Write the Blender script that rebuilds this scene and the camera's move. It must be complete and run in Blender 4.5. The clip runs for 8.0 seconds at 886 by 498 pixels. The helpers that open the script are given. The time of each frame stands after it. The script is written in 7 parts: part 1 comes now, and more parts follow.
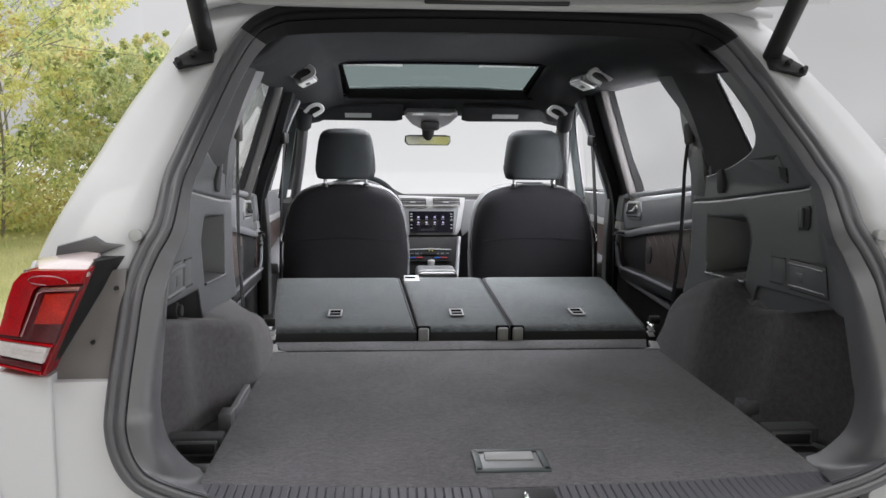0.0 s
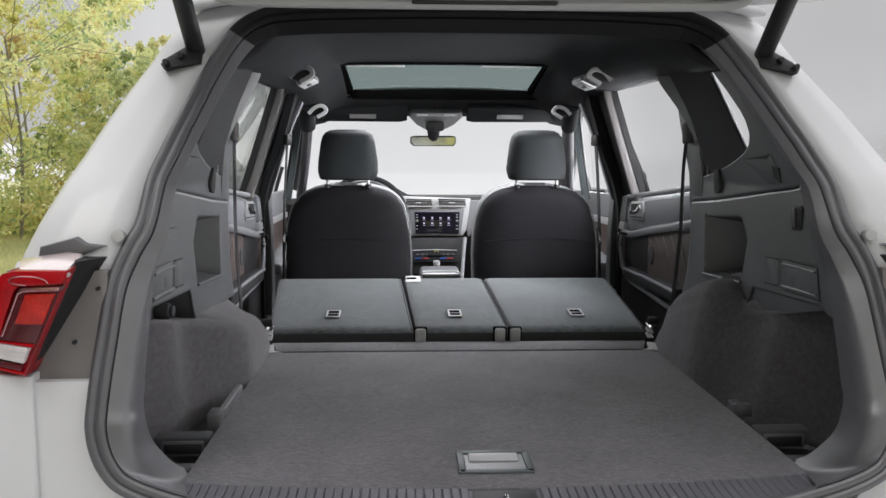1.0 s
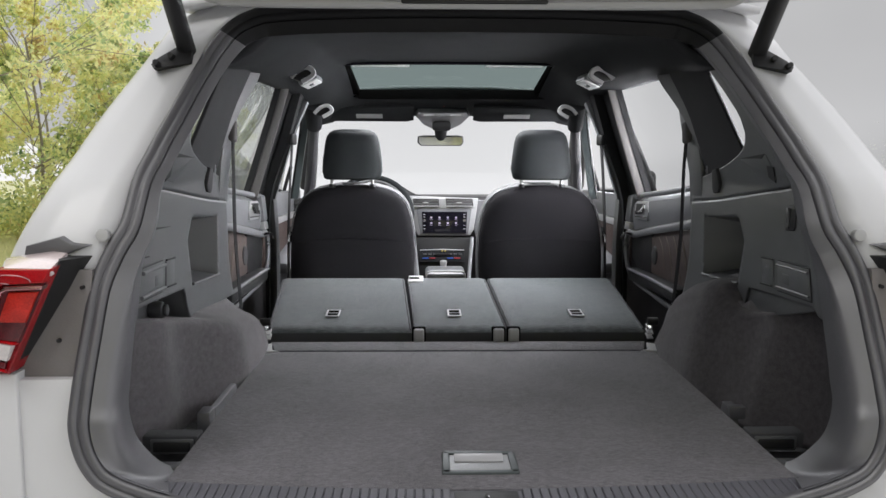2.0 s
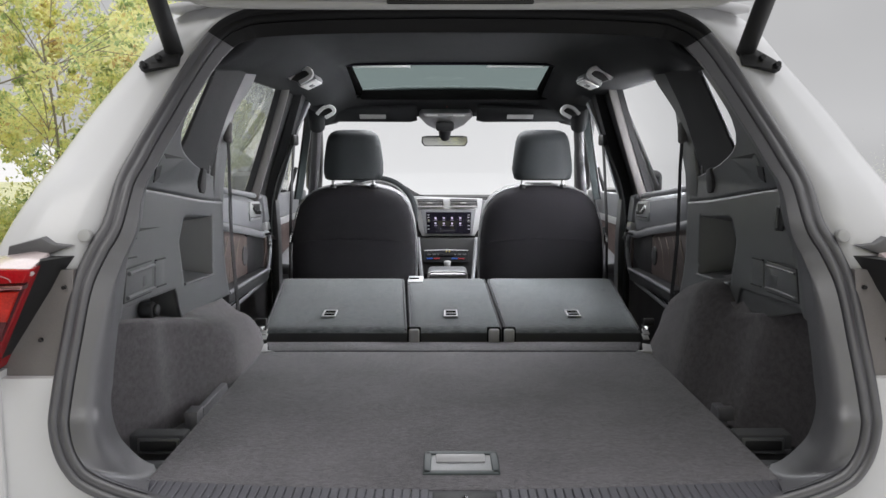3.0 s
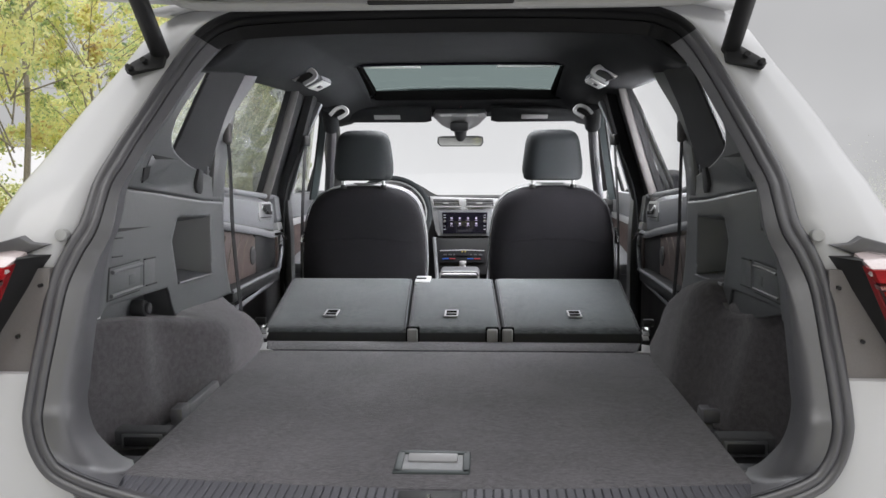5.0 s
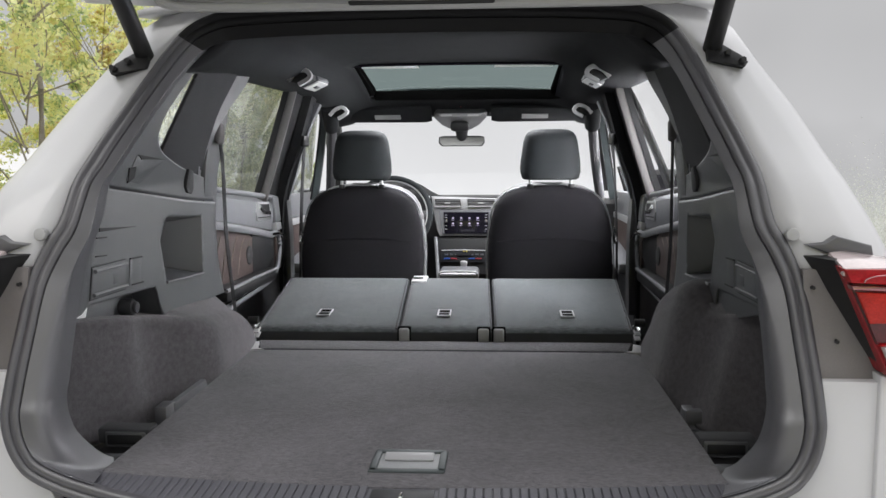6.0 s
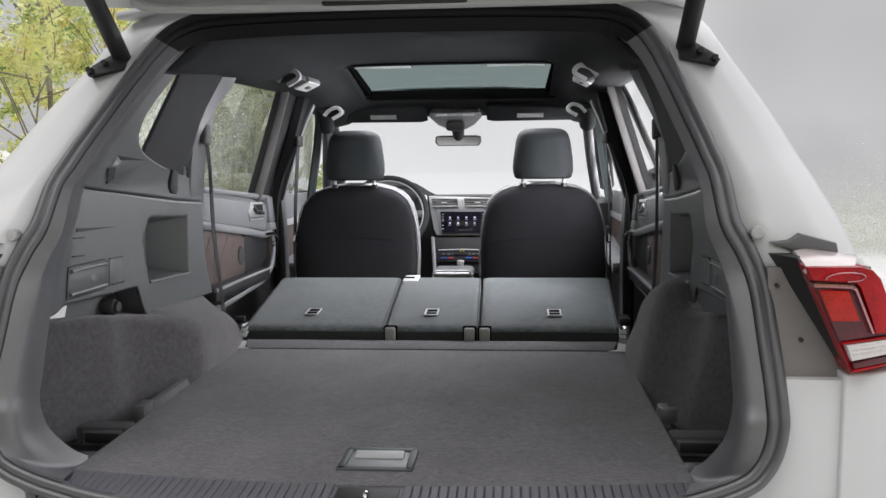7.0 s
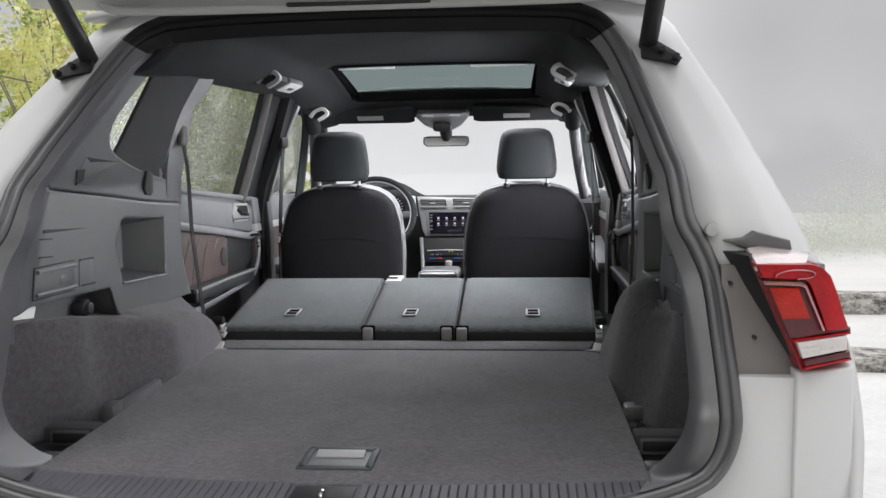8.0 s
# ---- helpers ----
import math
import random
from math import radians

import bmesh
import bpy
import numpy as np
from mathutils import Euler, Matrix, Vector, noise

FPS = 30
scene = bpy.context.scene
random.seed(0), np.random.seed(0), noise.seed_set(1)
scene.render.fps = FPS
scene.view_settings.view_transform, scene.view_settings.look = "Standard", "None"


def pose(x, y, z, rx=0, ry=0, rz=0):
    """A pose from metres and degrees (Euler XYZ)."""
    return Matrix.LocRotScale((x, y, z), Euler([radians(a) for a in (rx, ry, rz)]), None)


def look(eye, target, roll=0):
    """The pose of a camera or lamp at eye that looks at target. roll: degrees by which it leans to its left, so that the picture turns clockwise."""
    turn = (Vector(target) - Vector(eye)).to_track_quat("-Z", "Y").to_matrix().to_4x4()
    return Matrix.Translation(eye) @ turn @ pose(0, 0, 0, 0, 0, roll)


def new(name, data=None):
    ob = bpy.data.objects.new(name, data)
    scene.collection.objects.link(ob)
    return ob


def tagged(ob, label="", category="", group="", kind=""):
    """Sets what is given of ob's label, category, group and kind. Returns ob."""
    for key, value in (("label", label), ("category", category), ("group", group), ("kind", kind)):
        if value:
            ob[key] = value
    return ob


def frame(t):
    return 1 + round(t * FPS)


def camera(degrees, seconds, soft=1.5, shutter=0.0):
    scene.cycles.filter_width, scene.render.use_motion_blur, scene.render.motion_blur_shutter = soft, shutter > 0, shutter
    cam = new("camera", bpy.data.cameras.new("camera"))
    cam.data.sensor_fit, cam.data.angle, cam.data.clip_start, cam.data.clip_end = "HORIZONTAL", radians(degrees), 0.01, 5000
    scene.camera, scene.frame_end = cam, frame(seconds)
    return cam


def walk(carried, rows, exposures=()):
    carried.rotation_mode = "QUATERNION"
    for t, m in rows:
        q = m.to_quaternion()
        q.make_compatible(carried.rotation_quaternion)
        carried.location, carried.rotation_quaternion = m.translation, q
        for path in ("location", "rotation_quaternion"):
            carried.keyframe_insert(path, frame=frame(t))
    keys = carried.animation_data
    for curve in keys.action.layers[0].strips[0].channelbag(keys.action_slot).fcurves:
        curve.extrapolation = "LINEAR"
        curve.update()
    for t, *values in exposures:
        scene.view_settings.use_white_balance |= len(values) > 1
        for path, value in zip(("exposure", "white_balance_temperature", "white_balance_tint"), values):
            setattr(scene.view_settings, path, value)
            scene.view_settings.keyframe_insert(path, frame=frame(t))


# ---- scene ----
cam = camera(54.8, 8.0, soft=1.5)
PATH = [
    (0, (-0.222, -1.439, 1.299), (-0.085, 0.54, 1.048), 0.4),
    (0.5, (-0.189, -1.439, 1.299), (-0.074, 0.542, 1.048), 0.3),
    (1, (-0.158, -1.439, 1.298), (-0.065, 0.543, 1.049), 0.2),
    (1.5, (-0.127, -1.438, 1.298), (-0.059, 0.545, 1.048), 0.2),
    (3, (-0.029, -1.439, 1.298), (-0.025, 0.546, 1.049), 0.0),
    (3.5, (0.002, -1.439, 1.298), (-0.018, 0.545, 1.049), -0.0),
    (4, (0.034, -1.439, 1.298), (-0.013, 0.545, 1.049), -0.1),
    (4.5, (0.065, -1.439, 1.297), (-0.007, 0.545, 1.049), -0.2),
    (6, (0.171, -1.438, 1.295), (0.038, 0.542, 1.048), -0.4),
    (6.5, (0.211, -1.438, 1.294), (0.061, 0.541, 1.047), -0.5),
    (7, (0.254, -1.437, 1.293), (0.088, 0.541, 1.046), -0.7),
    (7.5, (0.299, -1.437, 1.291), (0.124, 0.54, 1.045), -0.9),
    (8, (0.339, -1.435, 1.289), (0.159, 0.542, 1.045), -1.0),
]
walk(cam, [(t, look(eye, target, roll)) for t, eye, target, roll in PATH])

# ---- world and light: overcast, brighter overhead, misty white ahead ----
EXPOSURE = -0.06
scene.view_settings.exposure = EXPOSURE
world = bpy.data.worlds.new("overcast")
scene.world = world
world.use_nodes = True
wn, wl = world.node_tree.nodes, world.node_tree.links
wn.clear()


w_out, w_bg = wn.new("ShaderNodeOutputWorld"), wn.new("ShaderNodeBackground")
w_sky = wn.new("ShaderNodeTexSky")
w_sky.sky_type, w_sky.sun_disc = "NISHITA", False
w_sky.sun_elevation, w_sky.sun_rotation = radians(60), radians(213)
w_sky.dust_density, w_sky.air_density = 6.0, 1.0
w_dim = wn.new("ShaderNodeVectorMath")
w_dim.operation = "SCALE"
w_dim.inputs["Scale"].default_value = 0.10
w_co, w_sep = wn.new("ShaderNodeTexCoord"), wn.new("ShaderNodeSeparateXYZ")
w_ramp = wn.new("ShaderNodeValToRGB")
SKY_STEPS = ((0.0, 0.56), (0.18, 0.60), (0.32, 1.15), (0.6, 1.68), (1.0, 1.90))
for k, (at, v) in enumerate(SKY_STEPS):
    e = w_ramp.color_ramp.elements[k] if k < 2 else w_ramp.color_ramp.elements.new(at)
    e.position, e.color = at, (v * 0.988, v * 0.988, v * 1.005, 1)
w_cloud = wn.new("ShaderNodeTexNoise")
w_cloud.inputs["Scale"].default_value, w_cloud.inputs["Detail"].default_value = 2.2, 4
w_cmap = wn.new("ShaderNodeMapRange")
w_cmap.inputs["To Min"].default_value, w_cmap.inputs["To Max"].default_value = 0.95, 1.05
w_mul = wn.new("ShaderNodeVectorMath")
w_mul.operation = "SCALE"
w_mix = wn.new("ShaderNodeMix")
w_mix.data_type = "RGBA"
w_mix.inputs["Factor"].default_value = 0.94
wl.new(w_co.outputs["Generated"], w_sep.inputs[0])
wl.new(w_sep.outputs["Z"], w_ramp.inputs["Fac"])
wl.new(w_co.outputs["Generated"], w_cloud.inputs["Vector"])
wl.new(w_cloud.outputs["Fac"], w_cmap.inputs["Value"])
wl.new(w_ramp.outputs["Color"], w_mul.inputs[0])

# dimmer behind the car and over the trees, brightest straight ahead
w_az = wn.new("ShaderNodeMapRange")
w_az.inputs["From Min"].default_value, w_az.inputs["From Max"].default_value = -0.85, 0.1
w_az.inputs["To Min"].default_value, w_az.inputs["To Max"].default_value = 0.20, 1.0
w_ahead = wn.new("ShaderNodeMapRange")
w_ahead.inputs["From Min"].default_value, w_ahead.inputs["From Max"].default_value = 0.925, 0.965
w_ahead.inputs["To Min"].default_value, w_ahead.inputs["To Max"].default_value = 1.0, 1.40
w_both = wn.new("ShaderNodeMath")
w_both.operation = "MULTIPLY"
w_all = wn.new("ShaderNodeMath")
w_all.operation = "MULTIPLY"
w_dot = wn.new("ShaderNodeVectorMath")
w_dot.operation = "DOT_PRODUCT"
w_dot.inputs[1].default_value = (0.58, 0.81, 0.0)
wl.new(w_co.outputs["Generated"], w_dot.inputs[0])
wl.new(w_dot.outputs["Value"], w_az.inputs["Value"])
wl.new(w_sep.outputs["Y"], w_ahead.inputs["Value"])
wl.new(w_az.outputs["Result"], w_both.inputs[0])
wl.new(w_ahead.outputs["Result"], w_both.inputs[1])
wl.new(w_both.outputs[0], w_all.inputs[0])
wl.new(w_cmap.outputs["Result"], w_all.inputs[1])
wl.new(w_sky.outputs["Color"], w_dim.inputs[0])
wl.new(w_all.outputs[0], w_mul.inputs["Scale"])
wl.new(w_dim.outputs["Vector"], w_mix.inputs["A"])
wl.new(w_mul.outputs["Vector"], w_mix.inputs["B"])
wl.new(w_mix.outputs["Result"], w_bg.inputs["Color"])
wl.new(w_bg.outputs["Background"], w_out.inputs["Surface"])

sun = new("sun", bpy.data.lights.new("sun", "SUN"))
sun.data.energy, sun.data.angle, sun.data.color = 1.5, radians(45), (1.0, 0.985, 0.97)
sun.matrix_world = look((-2.2, -3.0, 8.0), (0, 0.4, 0.9))


def window_light(name, at, target, sx, sy, watts, spread=110):
    """Daylight of the sky through one pane."""
    lamp = new(name, bpy.data.lights.new(name, "AREA"))
    lamp.data.shape, lamp.data.size, lamp.data.size_y = "RECTANGLE", sx, sy
    lamp.data.energy, lamp.data.spread, lamp.data.color = watts, radians(spread), (0.95, 0.955, 1.0)
    lamp.matrix_world = look(at, target)


for s, gain in ((-1, 0.10), (1, 1.5)):
    window_light("rear_door_daylight", (s * 0.87, 1.42, 1.31), (0, 1.42, 1.05), 0.58, 0.36, 7.0 * gain)
    window_light("front_door_daylight", (s * 0.88, 2.50, 1.28), (0, 2.50, 1.0), 0.60, 0.34, 5.0 * gain)
    window_light("quarter_daylight", (s * 0.83, 0.78, 1.39), (0, 0.78, 1.05), 0.30, 0.22, 9.0 * gain)
window_light("roof_daylight", (0.0, 2.13, 1.548), (0.0, 1.89, 0.5), 0.74, 0.34, 12.5, 150)

# ---- materials ----
def material(name, color, rough=0.6, metal=0.0, vary=0.12, stain=3.0, grain=400.0, bump=0.15, bump_size=0.001, coat=0.0,
             spec=0.5, second=None, kind="noise", sheen=0.0, mottle=0.0, mottle_scale=110.0, ior=1.5):
    """A surface with stains at one scale and grain with relief at another."""
    m = bpy.data.materials.new(name)
    m.use_nodes = True
    n, l = m.node_tree.nodes, m.node_tree.links
    b = n["Principled BSDF"]
    co = n.new("ShaderNodeTexCoord")
    big, fine = n.new("ShaderNodeTexNoise"), n.new("ShaderNodeTexVoronoi" if kind == "leather" else "ShaderNodeTexNoise")
    big.inputs["Scale"].default_value, big.inputs["Detail"].default_value = stain, 5
    fine.inputs["Scale"].default_value = grain
    if kind != "leather":
        fine.inputs["Detail"].default_value = 3
    l.new(co.outputs["Object"], big.inputs["Vector"])
    l.new(co.outputs["Object"], fine.inputs["Vector"])
    fine_out = fine.outputs["Distance" if kind == "leather" else "Fac"]
    dark = tuple(c * (1 - vary) for c in color)
    light = tuple(min(1.0, c * (1 + vary)) for c in (second or color))
    mix = n.new("ShaderNodeMix")
    mix.data_type = "RGBA"
    mix.inputs["A"].default_value, mix.inputs["B"].default_value = (*dark, 1), (*light, 1)
    ramp = n.new("ShaderNodeMapRange")
    ramp.inputs["From Min"].default_value, ramp.inputs["From Max"].default_value = 0.3, 0.7
    add = n.new("ShaderNodeMath")
    add.operation = "MULTIPLY_ADD"
    add.inputs[1].default_value = 0.5
    half = n.new("ShaderNodeMath")
    half.operation = "MULTIPLY"
    half.inputs[1].default_value = 0.5
    l.new(fine_out, half.inputs[0])
    l.new(big.outputs["Fac"], add.inputs[0])
    l.new(half.outputs[0], add.inputs[2])
    total = add.outputs[0]
    if mottle:
        mid, shift, more = n.new("ShaderNodeTexNoise"), n.new("ShaderNodeMapping"), n.new("ShaderNodeMath")
        shift.inputs["Scale"].default_value = (0.5, 1.0, 1.0)
        mid.inputs["Scale"].default_value, mid.inputs["Detail"].default_value, mid.inputs["Roughness"].default_value = mottle_scale, 4, 0.65
        more.operation = "MULTIPLY_ADD"
        more.inputs[1].default_value = mottle
        l.new(co.outputs["Object"], shift.inputs["Vector"])
        l.new(shift.outputs["Vector"], mid.inputs["Vector"])
        l.new(mid.outputs["Fac"], more.inputs[0])
        less = n.new("ShaderNodeMath")
        less.operation = "SUBTRACT"
        less.inputs[1].default_value = 0.5 * mottle
        l.new(total, more.inputs[2])
        l.new(more.outputs[0], less.inputs[0])
        total = less.outputs[0]
    l.new(total, ramp.inputs["Value"])
    l.new(ramp.outputs["Result"], mix.inputs["Factor"])
    l.new(mix.outputs["Result"], b.inputs["Base Color"])
    rr = n.new("ShaderNodeMapRange")
    rr.inputs["From Min"].default_value, rr.inputs["From Max"].default_value = 0.3, 0.7
    rr.inputs["To Min"].default_value, rr.inputs["To Max"].default_value = max(0.02, rough - 0.06), min(1.0, rough + 0.06)
    l.new(big.outputs["Fac"], rr.inputs["Value"])
    l.new(rr.outputs["Result"], b.inputs["Roughness"])
    if bump:
        bp = n.new("ShaderNodeBump")
        bp.inputs["Strength"].default_value, bp.inputs["Distance"].default_value = bump, bump_size
        l.new(fine_out, bp.inputs["Height"])
        l.new(bp.outputs["Normal"], b.inputs["Normal"])
    b.inputs["Metallic"].default_value = metal
    b.inputs["Coat Weight"].default_value = coat
    b.inputs["Coat Roughness"].default_value = 0.05
    b.inputs["Specular IOR Level"].default_value = spec
    b.inputs["IOR"].default_value = ior
    if sheen:
        b.inputs["Sheen Weight"].default_value = sheen
        b.inputs["Sheen Roughness"].default_value = 0.4
    return m


def glass(name, tint, drops=0.0, drop_scale=130.0, rough=0.0, ior=1.3):
    """Thin sheet glass; drops roughens it with beads of rain."""
    m = bpy.data.materials.new(name)
    m.use_nodes = True
    n, l = m.node_tree.nodes, m.node_tree.links
    b = n["Principled BSDF"]
    b.inputs["Base Color"].default_value = (*tint, 1)
    b.inputs["Transmission Weight"].default_value = 1.0
    b.inputs["Roughness"].default_value = rough
    b.inputs["IOR"].default_value = ior
    if drops:
        co, v, wobble, bead, bp = n.new("ShaderNodeTexCoord"), n.new("ShaderNodeTexVoronoi"), n.new("ShaderNodeTexNoise"), n.new("ShaderNodeMapRange"), n.new("ShaderNodeBump")
        v.inputs["Scale"].default_value, v.inputs["Randomness"].default_value = drop_scale, 1.0
        wobble.inputs["Scale"].default_value = 18.0
        size = n.new("ShaderNodeMath")
        size.operation = "MULTIPLY"
        size.inputs[1].default_value = 0.5
        bead.interpolation_type = "SMOOTHSTEP"
        bead.inputs["From Min"].default_value, bead.inputs["To Min"].default_value, bead.inputs["To Max"].default_value = 0.0, 1.0, 0.0
        bp.inputs["Strength"].default_value, bp.inputs["Distance"].default_value = drops, 0.0022
        l.new(co.outputs["Object"], v.inputs["Vector"])
        l.new(co.outputs["Object"], wobble.inputs["Vector"])
        l.new(wobble.outputs["Fac"], size.inputs[0])
        l.new(size.outputs[0], bead.inputs["From Max"])
        l.new(v.outputs["Distance"], bead.inputs["Value"])
        l.new(bead.outputs["Result"], bp.inputs["Height"])
        l.new(bp.outputs["Normal"], b.inputs["Normal"])
        # each bead passes its own share of the light, and its water scatters some of the daylight
        cell, tone, share, film, both = (n.new("ShaderNode" + k) for k in ("SeparateColor", "Mix", "Math", "BsdfTranslucent", "MixShader"))
        tone.data_type = "RGBA"
        tone.inputs["A"].default_value, tone.inputs["B"].default_value = (*(c * 0.22 for c in tint), 1), (*tint, 1)
        share.operation = "MULTIPLY"
        share.inputs[1].default_value = 0.12
        film.inputs["Color"].default_value = (0.80, 0.82, 0.81, 1)
        l.new(v.outputs["Color"], cell.inputs["Color"])
        l.new(cell.outputs["Red"], tone.inputs["Factor"])
        l.new(tone.outputs["Result"], b.inputs["Base Color"])
        l.new(cell.outputs["Green"], share.inputs[0])
        l.new(share.outputs[0], both.inputs["Fac"])
        l.new(b.outputs["BSDF"], both.inputs[1])
        l.new(film.outputs["BSDF"], both.inputs[2])
        l.new(both.outputs["Shader"], n["Material Output"].inputs["Surface"])
    return m


M_PAINT = material("white_car_paint", (0.64, 0.64, 0.655), rough=0.42, vary=0.03, stain=1.2, grain=900, bump=0.02, coat=0.35)
M_POCKETGREY = material("grey_pocket_panel", (0.21, 0.197, 0.195), rough=0.4, vary=0.08, bump=0.05)
M_SEAL = material("grey_rubber", (0.066, 0.065, 0.073), rough=0.45, vary=0.2, stain=6, grain=700, bump=0.2, spec=0.9, ior=1.6)
M_RING = material("grey_aperture_plastic", (0.078, 0.077, 0.086), rough=0.42, vary=0.10, stain=4, grain=1200, bump=0.25, bump_size=0.0006, spec=1.0, kind="leather", ior=1.65)
M_SILL = material("ribbed_sill_plastic", (0.104, 0.104, 0.120), rough=0.55, vary=0.14, stain=9, grain=900, bump=0.25, bump_size=0.0006, kind="leather")
M_PANEL = material("dark_grey_plastic", (0.074, 0.077, 0.082), rough=0.40, vary=0.14, stain=4, grain=1100, bump=0.3, bump_size=0.0006, spec=1.0, kind="leather", ior=1.65)
M_CARPET = material("grey_carpet", (0.150, 0.144, 0.156), rough=0.95, vary=0.32, mottle=1.1, mottle_scale=190.0, stain=5, grain=650, bump=0.8, bump_size=0.003, spec=0.15, sheen=0.25)
M_ARCH = material("grey_moulded_carpet", (0.118, 0.110, 0.117), rough=0.95, vary=0.20, mottle=1.1, mottle_scale=80.0, stain=9, grain=500, bump=0.6, bump_size=0.0025, spec=0.15, sheen=0.3)
M_SEATCARPET = material("blue_grey_seat_carpet", (0.068, 0.077, 0.080), rough=0.95, vary=0.36, mottle=1.3, mottle_scale=130.0, stain=8, grain=600, bump=0.7, bump_size=0.0025, spec=0.15, sheen=0.25)
M_EDGE = material("dark_carpet_edge", (0.065, 0.066, 0.070), rough=0.9, vary=0.2, grain=500, bump=0.5)
M_LINER = material("charcoal_headliner", (0.026, 0.027, 0.029), rough=0.95, vary=0.12, stain=5, grain=800, bump=0.4, spec=0.2)
M_BLACK = material("black_plastic", (0.012, 0.012, 0.013), rough=0.5, vary=0.2, stain=5, grain=900, bump=0.2)
M_DARK = material("dark_recess_plastic", (0.03, 0.03, 0.031), rough=0.7, vary=0.2)
M_SEATBACK = material("black_seat_leather", (0.0140, 0.0132, 0.0150), rough=0.85, vary=0.25, stain=7, grain=500, bump=0.3, kind="leather", spec=0.08)
M_HEADREST = material("charcoal_leather", (0.0180, 0.0205, 0.0220), rough=0.72, vary=0.18, stain=7, grain=420, bump=0.35, kind="leather", spec=0.22)
M_BOLSTER = material("pale_grey_leather", (0.13, 0.129, 0.131), rough=0.5, vary=0.1, stain=6, grain=420, bump=0.3, kind="leather")
M_SILVER = material("silver_trim", (0.55, 0.55, 0.56), rough=0.38, metal=0.6, vary=0.04, stain=6, grain=900, bump=0.05)
M_CHROME = material("chrome", (0.80, 0.80, 0.80), rough=0.16, metal=1.0, vary=0.03, bump=0.0)
M_LIGHTGREY = material("light_grey_plastic", (0.45, 0.45, 0.45), rough=0.5, vary=0.06, stain=6, grain=900, bump=0.1)
M_WHITE = material("white_plastic", (0.75, 0.75, 0.74), rough=0.45, vary=0.04, bump=0.05)
M_DOOR = material("grey_door_plastic", (0.175, 0.178, 0.187), rough=0.5, vary=0.08, stain=4, grain=1100, bump=0.25, bump_size=0.0006, kind="leather")
M_BROWN = material("brown_leather", (0.056, 0.038, 0.034), rough=0.5, vary=0.18, stain=6, grain=420, bump=0.4, kind="leather")
M_STITCH = material("pale_stitching", (0.20, 0.17, 0.145), rough=0.8, vary=0.1, bump=0.1)
M_BELT = material("black_webbing", (0.024, 0.024, 0.026), rough=0.8, vary=0.2, grain=1500, bump=0.5)
M_SCREEN = material("black_screen", (0.009, 0.008, 0.014), rough=0.12, vary=0.1, bump=0.0)
M_RED = material("red_lens", (0.36, 0.004, 0.008), rough=0.10, vary=0.38, stain=26, grain=260, bump=0.25, bump_size=0.002, coat=0.25, spec=0.2)
M_REDDARK = material("dark_red_lens", (0.085, 0.004, 0.008), rough=0.12, vary=0.45, stain=40, grain=260, bump=0.3, bump_size=0.002, coat=0.6, spec=0.3)
M_REDORANGE = material("orange_red_lens", (0.44, 0.022, 0.014), rough=0.16, vary=0.35, stain=45, grain=320, bump=0.4, bump_size=0.002, coat=0.25, spec=0.2)
M_LENSWHITE = material("white_lens", (0.66, 0.62, 0.62), rough=0.15, vary=0.12, stain=60, grain=220, bump=0.3, coat=1.0)
M_BAR = material("tinted_reflector", (0.56, 0.28, 0.30), rough=0.22, metal=1.0, vary=0.08, bump=0.0)
M_TOPLENS = material("pale_red_lens", (0.74, 0.62, 0.62), rough=0.10, vary=0.12, stain=30, grain=220, bump=0.1, coat=1.0)
M_REDMID = material("deep_red_lens", (0.24, 0.004, 0.009), rough=0.12, vary=0.30, stain=22, grain=260, bump=0.2, bump_size=0.002, coat=0.3, spec=0.2)
M_TYRE = material("tyre_rubber", (0.02, 0.02, 0.02), rough=0.85, grain=200, bump=0.3)
M_GLASS = glass("clear_glass", (0.98, 0.985, 0.985), ior=1.12)
M_RAIN = glass("rain_beaded_glass", (0.80, 0.85, 0.83), drops=0.60, drop_scale=200.0, ior=1.24)
M_SIDEGLASS = glass("clear_side_glass", (0.985, 0.99, 0.99), ior=1.015)
M_ROOFGLASS = glass("green_tinted_roof_glass", (0.27, 0.335, 0.325), ior=1.03)
M_GROUND = material("pale_wet_concrete", (0.60, 0.595, 0.59), rough=0.62, vary=0.10, stain=0.9, grain=30, bump=0.3, bump_size=0.01, mottle=0.5, mottle_scale=6.0)
M_LAWN = material("grassy_soil", (0.50, 0.50, 0.30), rough=0.95, vary=0.35, stain=2.0, grain=40, bump=0.8, bump_size=0.02, mottle=1.0, mottle_scale=14.0)
M_STONE = material("grey_kerb_stone", (0.28, 0.27, 0.25), rough=0.85, vary=0.75, stain=9, grain=50, bump=0.8, bump_size=0.02, mottle=1.4, mottle_scale=22.0)
M_BARK = material("grey_brown_bark", (0.30, 0.27, 0.23), rough=0.9, vary=0.3, stain=6, grain=60, bump=0.7, bump_size=0.01)
# near-black: the roof frame's own colour, and painted shade for wells and slots
M_VOID = material("black_frame_and_hollow_shade", (0.006, 0.006, 0.006), rough=1.0, vary=0.1, bump=0.0, spec=0.0)
M_PILLAR = material("charcoal_pillar_trim", (0.029, 0.029, 0.031), rough=0.75, vary=0.12, stain=5, grain=900, bump=0.3, kind="leather", spec=0.3)
M_APILLAR = material("grey_windscreen_pillar", (0.075, 0.074, 0.078), rough=0.7, vary=0.12, stain=5, grain=900, bump=0.2, spec=0.3)
